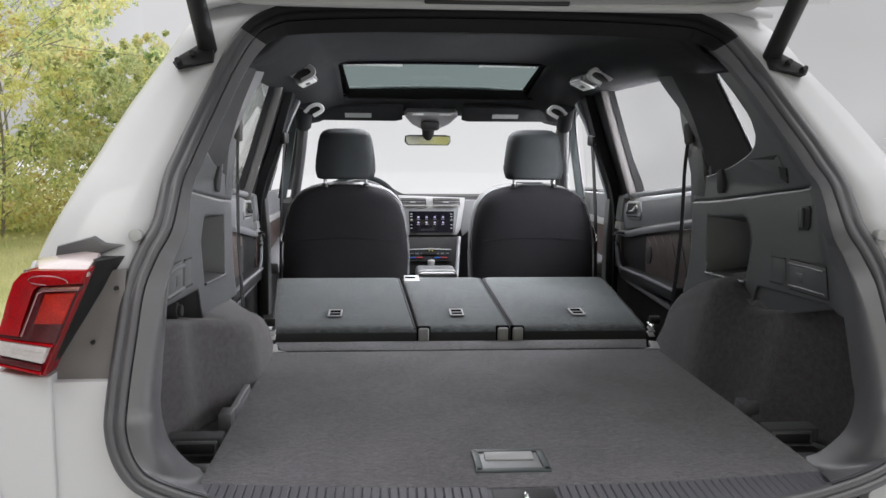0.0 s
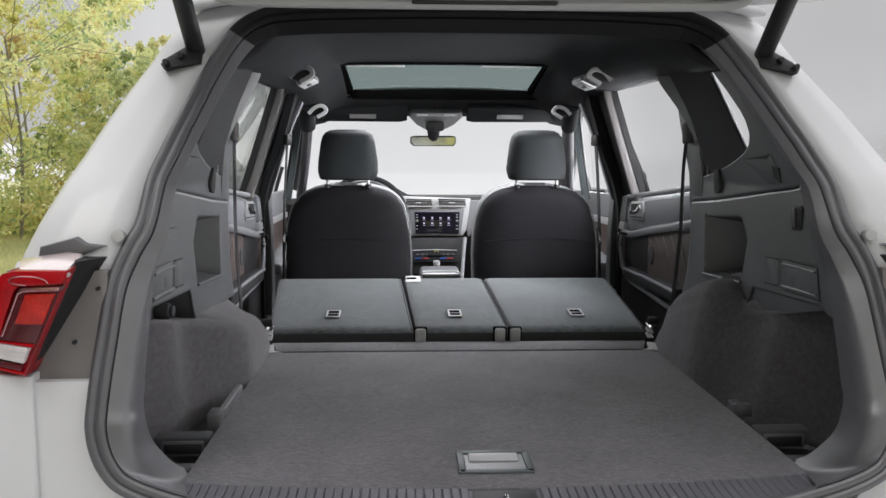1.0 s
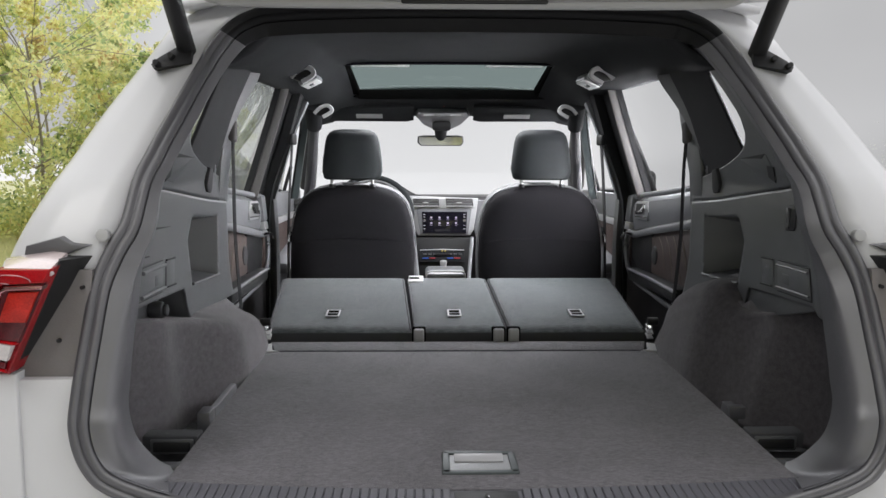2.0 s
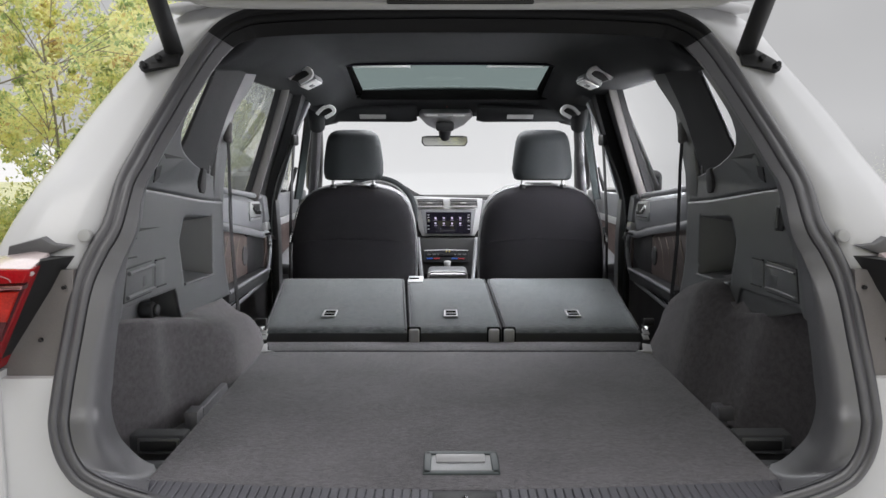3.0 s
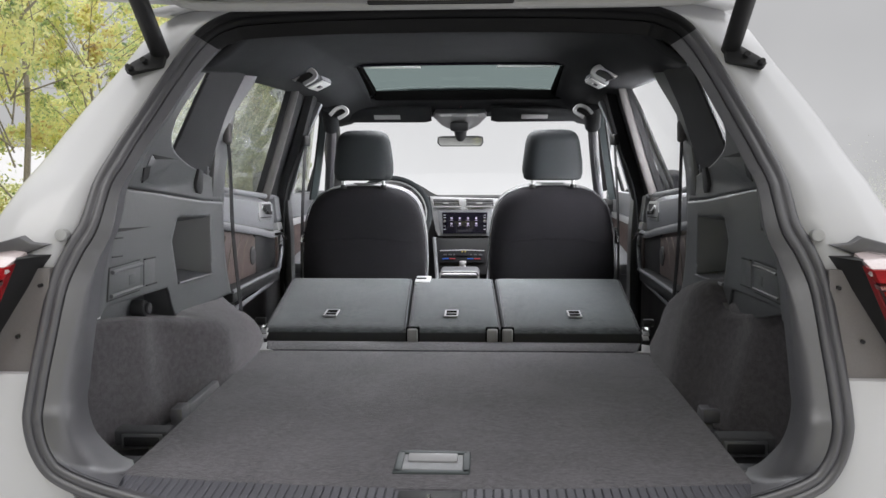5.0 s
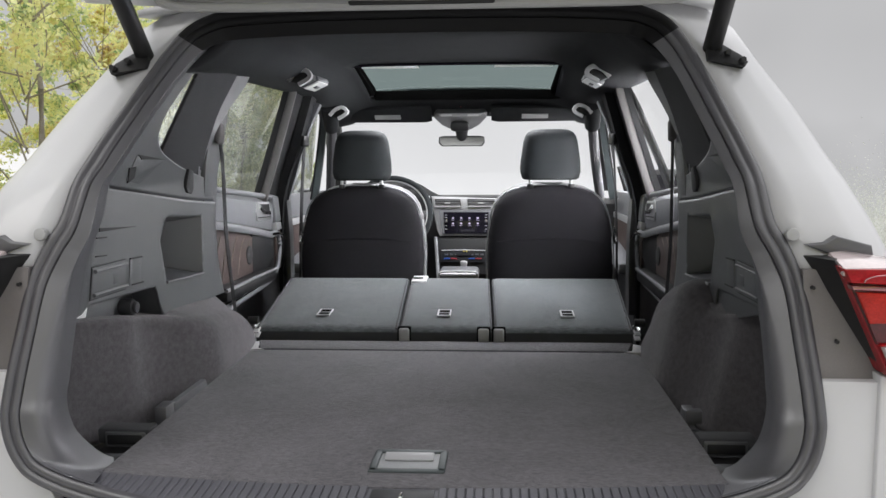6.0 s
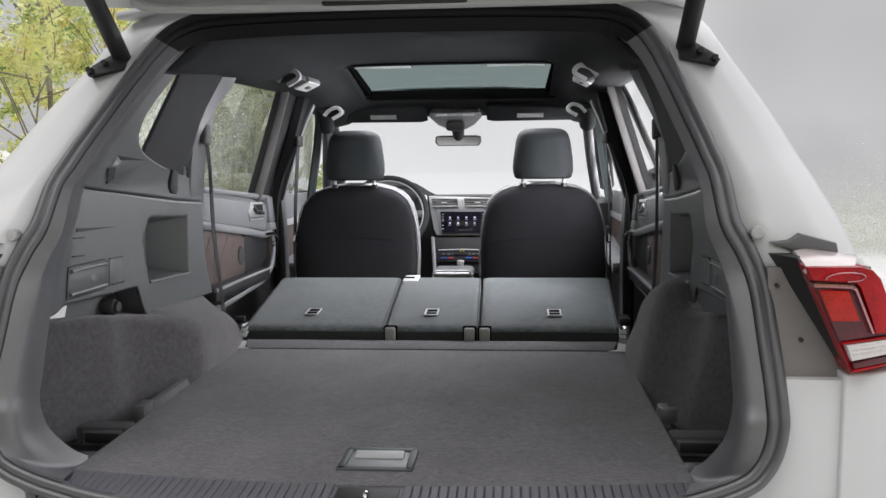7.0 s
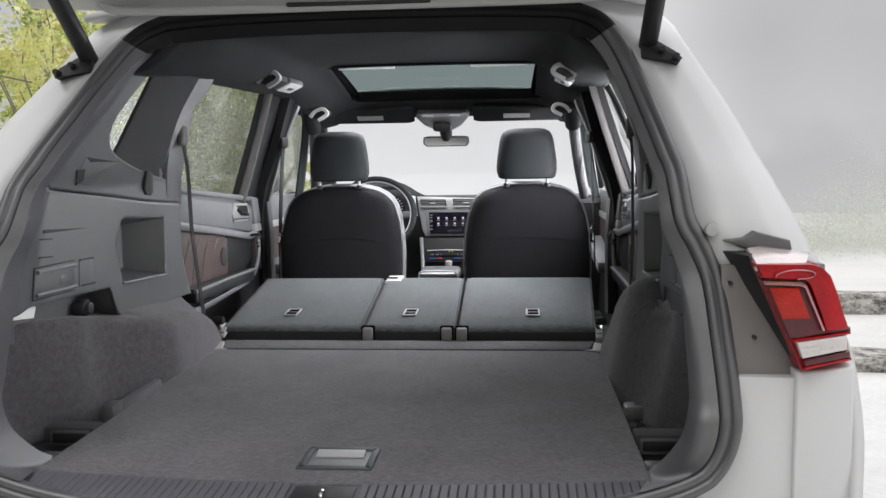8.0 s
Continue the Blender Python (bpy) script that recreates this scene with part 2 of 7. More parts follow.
M_FRAME = material("blue_grey_frame", (0.050, 0.062, 0.064), rough=0.5, vary=0.15, stain=5, grain=900, bump=0.15)
M_TAUPE = material("taupe_frame_trim", (0.120, 0.114, 0.112), rough=0.75, vary=0.12, stain=5, grain=900, bump=0.2, spec=0.2)
M_RUBBER = material("black_frame_rubber", (0.026, 0.026, 0.027), rough=0.9, vary=0.2, stain=5, grain=900, bump=0.2, spec=0.1)
# dark copy of the seal and trim material, with the tailgate's shade in its colour
M_HEADERSHADE = material("shaded_header_trim", (0.011, 0.011, 0.012), rough=0.72, vary=0.15, stain=5, grain=900, bump=0.2, spec=0.25)
M_GRIP = material("brushed_grip", (0.44, 0.44, 0.455), rough=0.4, vary=0.08, stain=30, grain=900, bump=0.1)
M_MARKBLUE = material("blue_marking", (0.03, 0.10, 0.40), rough=0.5, vary=0.05, bump=0.0)
M_MARKRED = material("red_marking", (0.34, 0.04, 0.05), rough=0.5, vary=0.05, bump=0.0)
M_MARKYELLOW = material("yellow_marking", (0.45, 0.38, 0.08), rough=0.5, vary=0.05, bump=0.0)


def glow(name, color, strength):
    m = bpy.data.materials.new(name)
    m.use_nodes = True
    b = m.node_tree.nodes["Principled BSDF"]
    b.inputs["Base Color"].default_value = (*color, 1)
    b.inputs["Emission Color"].default_value = (*color, 1)
    b.inputs["Emission Strength"].default_value = strength
    return m


M_ICON = glow("lit_screen_icon", (0.46, 0.40, 0.52), 0.075)
M_LAMPLENS = glow("lit_reading_lamp", (0.95, 0.95, 0.95), 0.15)


def leaf_material(name, steps):
    """Leaves in mixed autumn colours: each leaf its own, with patches that lean one way."""
    m = bpy.data.materials.new(name)
    m.use_nodes = True
    n, l = m.node_tree.nodes, m.node_tree.links
    b = n["Principled BSDF"]
    geo, co, patch, add, ramp = n.new("ShaderNodeNewGeometry"), n.new("ShaderNodeTexCoord"), n.new("ShaderNodeTexNoise"), n.new("ShaderNodeMath"), n.new("ShaderNodeValToRGB")
    patch.inputs["Scale"].default_value, patch.inputs["Detail"].default_value = 1.3, 3
    add.operation = "MULTIPLY_ADD"
    add.inputs[1].default_value = 1.9
    less = n.new("ShaderNodeMath")
    less.operation = "MULTIPLY_ADD"
    less.inputs[1].default_value, less.inputs[2].default_value = 0.60, -0.70
    for k, (at, c) in enumerate(steps):
        e = ramp.color_ramp.elements[k] if k < 2 else ramp.color_ramp.elements.new(at)
        e.position, e.color = at, (*c, 1)
    l.new(co.outputs["Object"], patch.inputs["Vector"])
    l.new(geo.outputs["Random Per Island"], less.inputs[0])
    l.new(patch.outputs["Fac"], add.inputs[0])
    l.new(less.outputs[0], add.inputs[2])
    l.new(add.outputs[0], ramp.inputs["Fac"])
    l.new(ramp.outputs["Color"], b.inputs["Base Color"])
    b.inputs["Roughness"].default_value = 0.6
    tr, ms = n.new("ShaderNodeBsdfTranslucent"), n.new("ShaderNodeMixShader")
    l.new(ramp.outputs["Color"], tr.inputs["Color"])
    ms.inputs["Fac"].default_value = 0.5
    l.new(b.outputs["BSDF"], ms.inputs[1])
    l.new(tr.outputs["BSDF"], ms.inputs[2])
    l.new(ms.outputs["Shader"], n["Material Output"].inputs["Surface"])
    return m


def cloth(name, color):
    """Thin pale cloth that daylight shines through."""
    m = bpy.data.materials.new(name)
    m.use_nodes = True
    n, l = m.node_tree.nodes, m.node_tree.links
    b, tr, ms, grain = n["Principled BSDF"], n.new("ShaderNodeBsdfTranslucent"), n.new("ShaderNodeMixShader"), n.new("ShaderNodeTexNoise")
    b.inputs["Base Color"].default_value, b.inputs["Roughness"].default_value = (*color, 1), 0.9
    tr.inputs["Color"].default_value = (*color, 1)
    grain.inputs["Scale"].default_value = 300
    l.new(grain.outputs["Fac"], ms.inputs["Fac"])
    l.new(b.outputs["BSDF"], ms.inputs[1])
    l.new(tr.outputs["BSDF"], ms.inputs[2])
    l.new(ms.outputs["Shader"], n["Material Output"].inputs["Surface"])
    return m


M_BLIND = cloth("pale_blind_cloth", (0.80, 0.80, 0.80))
M_LEAFYELLOW = leaf_material("autumn_yellow_leaves", ((0.0, (0.14, 0.24, 0.12)), (0.20, (0.42, 0.54, 0.28)), (0.46, (0.90, 0.92, 0.50)), (0.85, (0.94, 0.89, 0.48)), (1.0, (0.62, 0.46, 0.24))))
# dark leaves for the trees that stand out of view
M_LEAFUNSEEN = leaf_material("green_leaves", ((0.0, (0.04, 0.07, 0.03)), (0.4, (0.08, 0.12, 0.05)), (0.75, (0.14, 0.16, 0.07)), (1.0, (0.22, 0.20, 0.09))))
# haze on the far trees is put into the leaf colour by lifting its darks
M_LEAFHAZE = leaf_material("green_leaves_with_painted_haze", ((0.0, (0.30, 0.38, 0.20)), (0.35, (0.55, 0.62, 0.34)), (0.70, (0.82, 0.82, 0.46)), (1.0, (0.84, 0.74, 0.42))))
# nearly uniform pale grey-green: the haze over the shrubs is put into the colour
M_LEAFPALE = leaf_material("haze_painted_leaves", ((0.0, (0.64, 0.66, 0.60)), (0.5, (0.68, 0.70, 0.64)), (1.0, (0.73, 0.74, 0.69))))
M_GRASS = leaf_material("yellowed_grass", ((0.0, (0.50, 0.54, 0.26)), (0.5, (0.72, 0.72, 0.42)), (1.0, (0.80, 0.76, 0.50))))

# ---- mesh helpers ----
CX = 0.010  # the body's middle behind the front seats


def part(name, bm, mat, parent=None, label="", smooth=True, angle=35):
    """Links a bmesh as one mesh object, under a thing or a part."""
    bm.normal_update()
    me = bpy.data.meshes.new(name)
    bm.to_mesh(me)
    bm.free()
    me.materials.append(mat)
    if smooth:
        me.shade_smooth()
        me.set_sharp_from_angle(angle=radians(angle))
    ob = new(name, me)
    if parent is not None:
        ob.parent = parent
    if label:
        tagged(ob, label=label)
    return ob


def thing(name, label, category, group="", kind="", at=(0, 0, 0)):
    ob = new(name)
    ob.empty_display_size = 0.05
    ob.location = at
    return tagged(ob, label, category, group, kind)


def thick(ob, t, offset=0.0):
    mod = ob.modifiers.new("thickness", "SOLIDIFY")
    mod.thickness, mod.offset = t, offset
    return ob


def side(bm, s, shift=CX):
    """Turns a mesh built outboard-positive into the one on side s (-1 left, 1 right)."""
    for v in bm.verts:
        v.co.x = s * v.co.x + shift
    if s < 0:
        bmesh.ops.reverse_faces(bm, faces=bm.faces)
    return bm


def add_grid(bm, fn, us, vs, close_u=False, skip=None):
    """A sheet of quads over the parameters us x vs."""
    rows = [[bm.verts.new(fn(u, v)) for v in vs] for u in us]
    n = len(us)
    for i in range(n if close_u else n - 1):
        for j in range(len(vs) - 1):
            if skip and skip(us[i], vs[j]):
                continue
            a, b = rows[i], rows[(i + 1) % n]
            bm.faces.new((a[j], b[j], b[j + 1], a[j + 1]))
    return bm


def grid(fn, us, vs, close_u=False, skip=None):
    return add_grid(bmesh.new(), fn, us, vs, close_u, skip)


def span(a, b, n):
    return [a + (b - a) * i / (n - 1) for i in range(n)]


def add_box(bm, c, s, bevel=0.0, turn=(0, 0, 0), seg=2):
    m = pose(*c, *turn) @ Matrix.Diagonal((*s, 1))
    made = bmesh.ops.create_cube(bm, size=1.0, matrix=m)
    if bevel:
        edges = list({e for v in made["verts"] for e in v.link_edges})
        bmesh.ops.bevel(bm, geom=edges, offset=min(bevel, 0.48 * min(s)), segments=seg, affect="EDGES", profile=0.5)
    return bm


def box(c, s, bevel=0.0, turn=(0, 0, 0), seg=2):
    return add_box(bmesh.new(), c, s, bevel, turn, seg)


def add_cyl(bm, a, b, r, r2=None, n=20, bevel=0.0):
    a, b = Vector(a), Vector(b)
    q = (b - a).to_track_quat("Z", "Y").to_matrix().to_4x4()
    made = bmesh.ops.create_cone(bm, cap_ends=True, segments=n, radius1=r, radius2=r if r2 is None else r2, depth=(b - a).length,
                                 matrix=Matrix.Translation((a + b) / 2) @ q)
    if bevel:
        caps = [f for v in made["verts"] for f in v.link_faces if len(f.verts) > 4]
        edges = list({e for f in caps for e in f.edges})
        bmesh.ops.bevel(bm, geom=edges, offset=bevel, segments=2, affect="EDGES", profile=0.5)
    return bm


def cyl(a, b, r, r2=None, n=20, bevel=0.0):
    return add_cyl(bmesh.new(), a, b, r, r2, n, bevel)


def add_prism(bm, outline, back, bevel=0.0, seg=2):
    """A plate: the outline (3D points) and its copy moved by back, joined."""
    back = Vector(back)
    front = [bm.verts.new(p) for p in outline]
    rear = [bm.verts.new(Vector(p) + back) for p in outline]
    f1 = bm.faces.new(front)
    f2 = bm.faces.new(rear[::-1])
    n = len(front)
    faces = [f1, f2]
    for i in range(n):
        faces.append(bm.faces.new((front[(i + 1) % n], front[i], rear[i], rear[(i + 1) % n])))
    bmesh.ops.recalc_face_normals(bm, faces=faces)
    if bevel:
        bmesh.ops.bevel(bm, geom=list(f1.edges), offset=bevel, segments=seg, affect="EDGES", profile=0.5)
    return bm


def prism(outline, back, bevel=0.0, seg=2):
    return add_prism(bmesh.new(), outline, back, bevel, seg)


def smooth_path(points, per=6):
    """A Catmull-Rom curve through the points."""
    p = [Vector(q) for q in points]
    out = []
    for i in range(len(p) - 1):
        a, b, c, d = p[max(i - 1, 0)], p[i], p[i + 1], p[min(i + 2, len(p) - 1)]
        for k in range(per):
            t = k / per
            out.append(0.5 * (2 * b + (c - a) * t + (2 * a - 5 * b + 4 * c - d) * t * t + (3 * b - a - 3 * c + d) * t ** 3))
    return out + [p[-1]]


def add_sweep(bm, path, section, up=(0, 0, 1), close=False, caps=True):
    """Sweeps a section (points of side, up) along a path."""
    path, up = [Vector(p) for p in path], Vector(up)
    n, rings = len(path), []
    for i, p in enumerate(path):
        d = (path[min(i + 1, n - 1)] - path[max(i - 1, 0)]).normalized()
        s = d.cross(up).normalized()
        u = s.cross(d).normalized()
        rings.append([bm.verts.new(p + s * a + u * b) for a, b in section])
    m = len(section)
    for i in range(n - 1):
        for j in range(m):
            bm.faces.new((rings[i][j], rings[i + 1][j], rings[i + 1][(j + 1) % m], rings[i][(j + 1) % m]))
    if caps:
        bm.faces.new(rings[0])
        bm.faces.new(rings[-1][::-1])
    bmesh.ops.recalc_face_normals(bm, faces=bm.faces)
    return bm


def sweep(path, section, up=(0, 0, 1), caps=True):
    return add_sweep(bmesh.new(), path, section, up, caps=caps)


def disc(r, n=10, ry=None):
    return [(r * math.cos(2 * math.pi * k / n), (ry or r) * math.sin(2 * math.pi * k / n)) for k in range(n)]


def strap(w, t):
    return [(-w / 2, -t / 2), (w / 2, -t / 2), (w / 2, t / 2), (-w / 2, t / 2)]


def lerp_table(x, table):
    if x <= table[0][0]:
        return table[0][1]
    for (a, va), (b, vb) in zip(table, table[1:]):
        if x <= b:
            k = (x - a) / (b - a)
            return va + (vb - va) * k
    return table[-1][1]


def ease(k):
    k = min(1.0, max(0.0, k))
    return k * k * (3 - 2 * k)


# ---- the tailgate opening: its line in width and height, and how far forward it lies at each height ----
OPEN_Y = ((0.50, -0.13), (0.72, -0.12), (0.85, -0.10), (0.95, -0.06), (1.05, -0.018), (1.14, 0.02), (1.22, 0.07), (1.30, 0.15), (1.455, 0.33),
          (1.58, 0.44), (1.8, 0.6))
HALF_LOOP = ((0.0, 0.668), (0.20, 0.669), (0.36, 0.675), (0.46, 0.689), (0.53, 0.707), (0.575, 0.722), (0.612, 0.738), (0.638, 0.757), (0.661, 0.793), (0.673, 0.84), (0.673, 0.90), (0.668, 0.972),
             (0.660, 1.062), (0.641, 1.12), (0.623, 1.158), (0.617, 1.205), (0.613, 1.245), (0.604, 1.28), (0.585, 1.355), (0.561, 1.447), (0.539, 1.503),
             (0.511, 1.546), (0.474, 1.571), (0.42, 1.585), (0.25, 1.594), (0.0, 1.597))


def open_y(z):
    return lerp_table(z, OPEN_Y)


half = smooth_path([(u, 0, z) for u, z in HALF_LOOP], 6)
LOOP = [(p.x, p.z) for p in half] + [(-p.x, p.z) for p in half[-2:0:-1]]


SIDE_U = sorted((p.z, p.x) for p in half if p.x > 0.40)


def loop_u(z):
    return lerp_table(z, SIDE_U)


def loop_normals():
    out, n = [], len(LOOP)
    for i in range(n):
        a, b = LOOP[i - 1], LOOP[(i + 1) % n]
        d = Vector((b[0] - a[0], b[1] - a[1])).normalized()
        out.append((-d.y, d.x))
    return out


LOOP_N = loop_normals()


def ring_width(z):
    return lerp_table(z, ((0.676, 0.0), (0.688, 0.012), (0.700, 0.034), (0.722, 0.046), (0.78, 0.044), (0.88, 0.044), (1.05, 0.036), (1.2, 0.018), (1.45, 0.020), (1.6, 0.03)))


def loop_sheet(rows, low=-9.0, high=9.0):
    """A band round the opening between two heights; rows of (inward offset as a share of the band, inward metres, forward metres)."""
    bm, rings = bmesh.new(), []
    for (u, z), (nu, nz) in zip(LOOP, LOOP_N):
        w = ring_width(z)
        rings.append([bm.verts.new((CX + u + nu * (k * w + d), open_y(z) + (y if y < 0.01 else y * (0.45 + 0.55 * w / 0.044)), z + nz * (k * w + d))) for k, d, y in rows])
    n = len(rings)
    for i in range(n):
        if not low < (LOOP[i][1] + LOOP[(i + 1) % n][1]) / 2 < high:
            continue
        for j in range(len(rows) - 1):
            bm.faces.new((rings[i][j], rings[(i + 1) % n][j], rings[(i + 1) % n][j + 1], rings[i][j + 1]))
    bmesh.ops.recalc_face_normals(bm, faces=bm.faces)
    return bm


# inner edge of the flat trim where it turns into the sill: width, depth and height against the height of the outer line
CORNER_AT = ((0.700, 0.548, 0.000, 0.7150), (0.716, 0.552, -0.012, 0.7165), (0.730, 0.557, -0.035, 0.727), (0.745, 0.564, -0.062, 0.745), (0.765, 0.574, -0.086, 0.772), (0.79, 0.584, -0.102, 0.80), (0.83, 0.591, -0.106, 0.836), (0.87, 0.594, -0.098, 0.872))


CORNER = [(h, p.x, p.y, p.z) for h, p in zip([q.x for q in smooth_path([(c[0], 0, 0) for c in CORNER_AT], 6)], smooth_path([c[1:] for c in CORNER_AT], 6))]


def trim_sheet(low=-9.0, high=9.0):
    """The flat trim inside the seal, with a crisp inner edge and a reveal that runs forward from it."""
    bm, rings = bmesh.new(), []
    for (u, z), (nu, nz) in zip(LOOP, LOOP_N):
        w, y0, way = ring_width(z), open_y(z), (-1 if u < 0 else 1)
        at = lambda d, y: Vector((u + nu * d, y0 + y, z + nz * d))
        a, b, inner = at(0.0335, 0.0), at(0.0362, -0.0070), at(w + 0.0345, 0.003)
        if z < 0.87 and abs(u) > 0.3:
            low_edge = Vector([lerp_table(z, [(c[0], c[i]) for c in CORNER]) for i in (1, 2, 3)])
            low_edge.x *= way
            inner = inner.lerp(low_edge, ease((0.87 - z) / 0.03))
        out, deep = Vector((-nu, 0, -nz)), 0.45 + 0.55 * w / 0.044
        soft = ease((1.14 - z) / 0.22)
        deep_end = inner + out * 0.018 + Vector((0, 0.10 * deep, 0))
        near, far = inner.lerp(b, 0.05 + 0.50 * soft), inner.lerp(deep_end, 0.04 + 0.50 * soft)
        fold = [near.lerp(inner, k).lerp(inner.lerp(far, k), k) for k in (0.0, 0.2, 0.4, 0.6, 0.8, 1.0)]
        row = [a, b, b.lerp(near, 0.5), *fold, far.lerp(deep_end, 0.5), deep_end]
        rings.append([bm.verts.new(p + Vector((CX, 0, 0))) for p in row])
    n = len(rings)
    for i in range(n):
        mid = (LOOP[i][1] + LOOP[(i + 1) % n][1]) / 2
        if not low < mid < high or (mid < 0.703 and abs(LOOP[i][0]) < 0.56):
            continue
        for j in range(len(rings[0]) - 1):
            bm.faces.new((rings[i][j], rings[(i + 1) % n][j], rings[(i + 1) % n][j + 1], rings[i][j + 1]))
    bmesh.ops.recalc_face_normals(bm, faces=bm.faces)
    return bm


# ---- the car: body, opening, lights ----
car = thing("car", "white compact SUV with its tailgate raised", "car")
SEAL_ROWS = [(0, -0.004, 0.02), (0, -0.002, 0.0), (0, 0.001, -0.008), (0, 0.005, -0.0125), (0, 0.010, -0.0135), (0, 0.0145, -0.0115), (0, 0.0168, -0.0078), (0, 0.0185, -0.0080),
             (0, 0.021, -0.0105), (0, 0.026, -0.0120), (0, 0.031, -0.0100), (0, 0.0335, -0.0062), (0, 0.0345, 0.004)]
# above this height the seal and trim turn black to paint in shade
HEADER_Z = 1.524
seal = part("tailgate_seal", loop_sheet(SEAL_ROWS, high=HEADER_Z), M_SEAL, car, "grey rubber tailgate seal", angle=60)
part("header_seal", loop_sheet(SEAL_ROWS, low=HEADER_Z), M_HEADERSHADE, car, "tailgate seal along the roof edge, blackened for shade", angle=60)
ring = part("aperture_trim", trim_sheet(high=HEADER_Z), M_RING, car, "grey plastic trim round the tailgate opening", angle=62)
part("header_trim", trim_sheet(low=HEADER_Z), M_HEADERSHADE, car, "opening trim under the roof edge, blackened for shade", angle=50)

BODY_U = ((0.2, 0.80), (0.45, 0.84), (0.80, 0.86), (0.93, 0.855), (1.10, 0.81), (1.2, 0.772), (1.29, 0.748), (1.36, 0.726), (1.45, 0.690), (1.53, 0.654), (1.56, 0.630), (1.62, 0.54))


def rear_u(z):
    return lerp_table(z, BODY_U)


for s in (-1, 1):
    # the painted pillar between the seal and the body's corner, with its gutter
    def pillar(k, z):
        u0, u1 = loop_u(z) - 0.006, rear_u(z)
        y = open_y(z)
        ks = (0.0, 0.3, 0.62, 0.72, 0.78, 0.9, 1.0, 1.06)
        ys = (0.004, -0.008, -0.010, -0.006, 0.003, 0.008, 0.03, 0.09)
        j = ks.index(k)
        return (u0 + (u1 - u0) * min(k, 1.0) + (0.012 if k > 1 else 0), y + ys[j] + 0.042 * ease((z - 1.16) / 0.14) * ease(0.12 + k / 0.62), z)
    bm = grid(pillar, (0.0, 0.3, 0.62, 0.72, 0.78, 0.9, 1.0, 1.06), span(1.075, 1.60, 30))
    bmesh.ops.recalc_face_normals(bm, faces=bm.faces)
    thick(part("rear_pillar", side(bm, s), M_PAINT, car, "white painted rear pillar", angle=60), 0.004, 1)
    # pocket behind the tail light and the bumper top below it
    bm = bmesh.new()
    pts = [(0.655, -0.022, 1.085), (0.655, -0.062, 0.912), (0.82, -0.060, 0.912), (0.82, -0.015, 1.085)]
    add_prism(bm, pts, (0, 0.02, 0), 0.0)
    part("lamp_pocket", side(bm, s), M_POCKETGREY, car, "grey panel behind the tail light")
    bm = cyl((0.645, 0.02, 1.138), (0.644, -0.001, 1.1405), 0.0108, n=28, bevel=0.003)
    part("rubber_buffer", side(bm, s), M_LIGHTGREY, car, "pale round rubber buffer")
    for u, y, z in ((0.668, -0.0345, 1.057), (0.703, -0.0525, 0.972)):
        part("bolt_hole", side(cyl((u, y + 0.01, z), (u, y - 0.001, z), 0.0034, n=14), s), M_BLACK, car)
    bm = bmesh.new()
    add_prism(bm, [(0.662, -0.006, 1.124), (0.692, -0.012, 1.128), (0.710, -0.014, 1.139), (0.766, -0.014, 1.124), (0.770, -0.014, 1.106), (0.702, -0.014, 1.108)], (0, 0.07, 0), 0.004)
    part("lamp_cap", side(bm, s), M_RING, car, "grey rubber cap over the lamp")

# bumper and lower tail
def bumper(k, z):
    u = 0.86 * k
    bow = 0.05 * (abs(k) ** 6)
    return (CX + u, -0.135 + bow - 0.03 * math.sin(max(0, min(1, (0.70 - z) / 0.35)) * math.pi), z)


bm = grid(bumper, span(-1, 1, 41), [0.25, 0.3, 0.36, 0.45, 0.52, 0.57, 0.595, 0.60])
for s in (-1, 1):
    add_prism(bm, [(CX + s * 0.60, -0.086, 0.60), (CX + s * 0.60, -0.086, 0.700), (CX + s * 0.655, -0.084, 0.78), (CX + s * 0.655, -0.076, 0.914), (CX + s * 0.765, -0.080, 0.914), (CX + s * 0.765, -0.080, 0.60)], (0, 0.03, 0), 0.003)
    add_prism(bm, [(CX + s * 0.758, -0.089, 0.60), (CX + s * 0.758, -0.089, 0.926), (CX + s * 0.80, -0.090, 0.929), (CX + s * 0.848, -0.085, 0.935), (CX + s * 0.854, -0.08, 0.60)], (0, 0.16, 0), 0.006, 3)
part("rear_bumper", bm, M_PAINT, car, "white rear bumper")


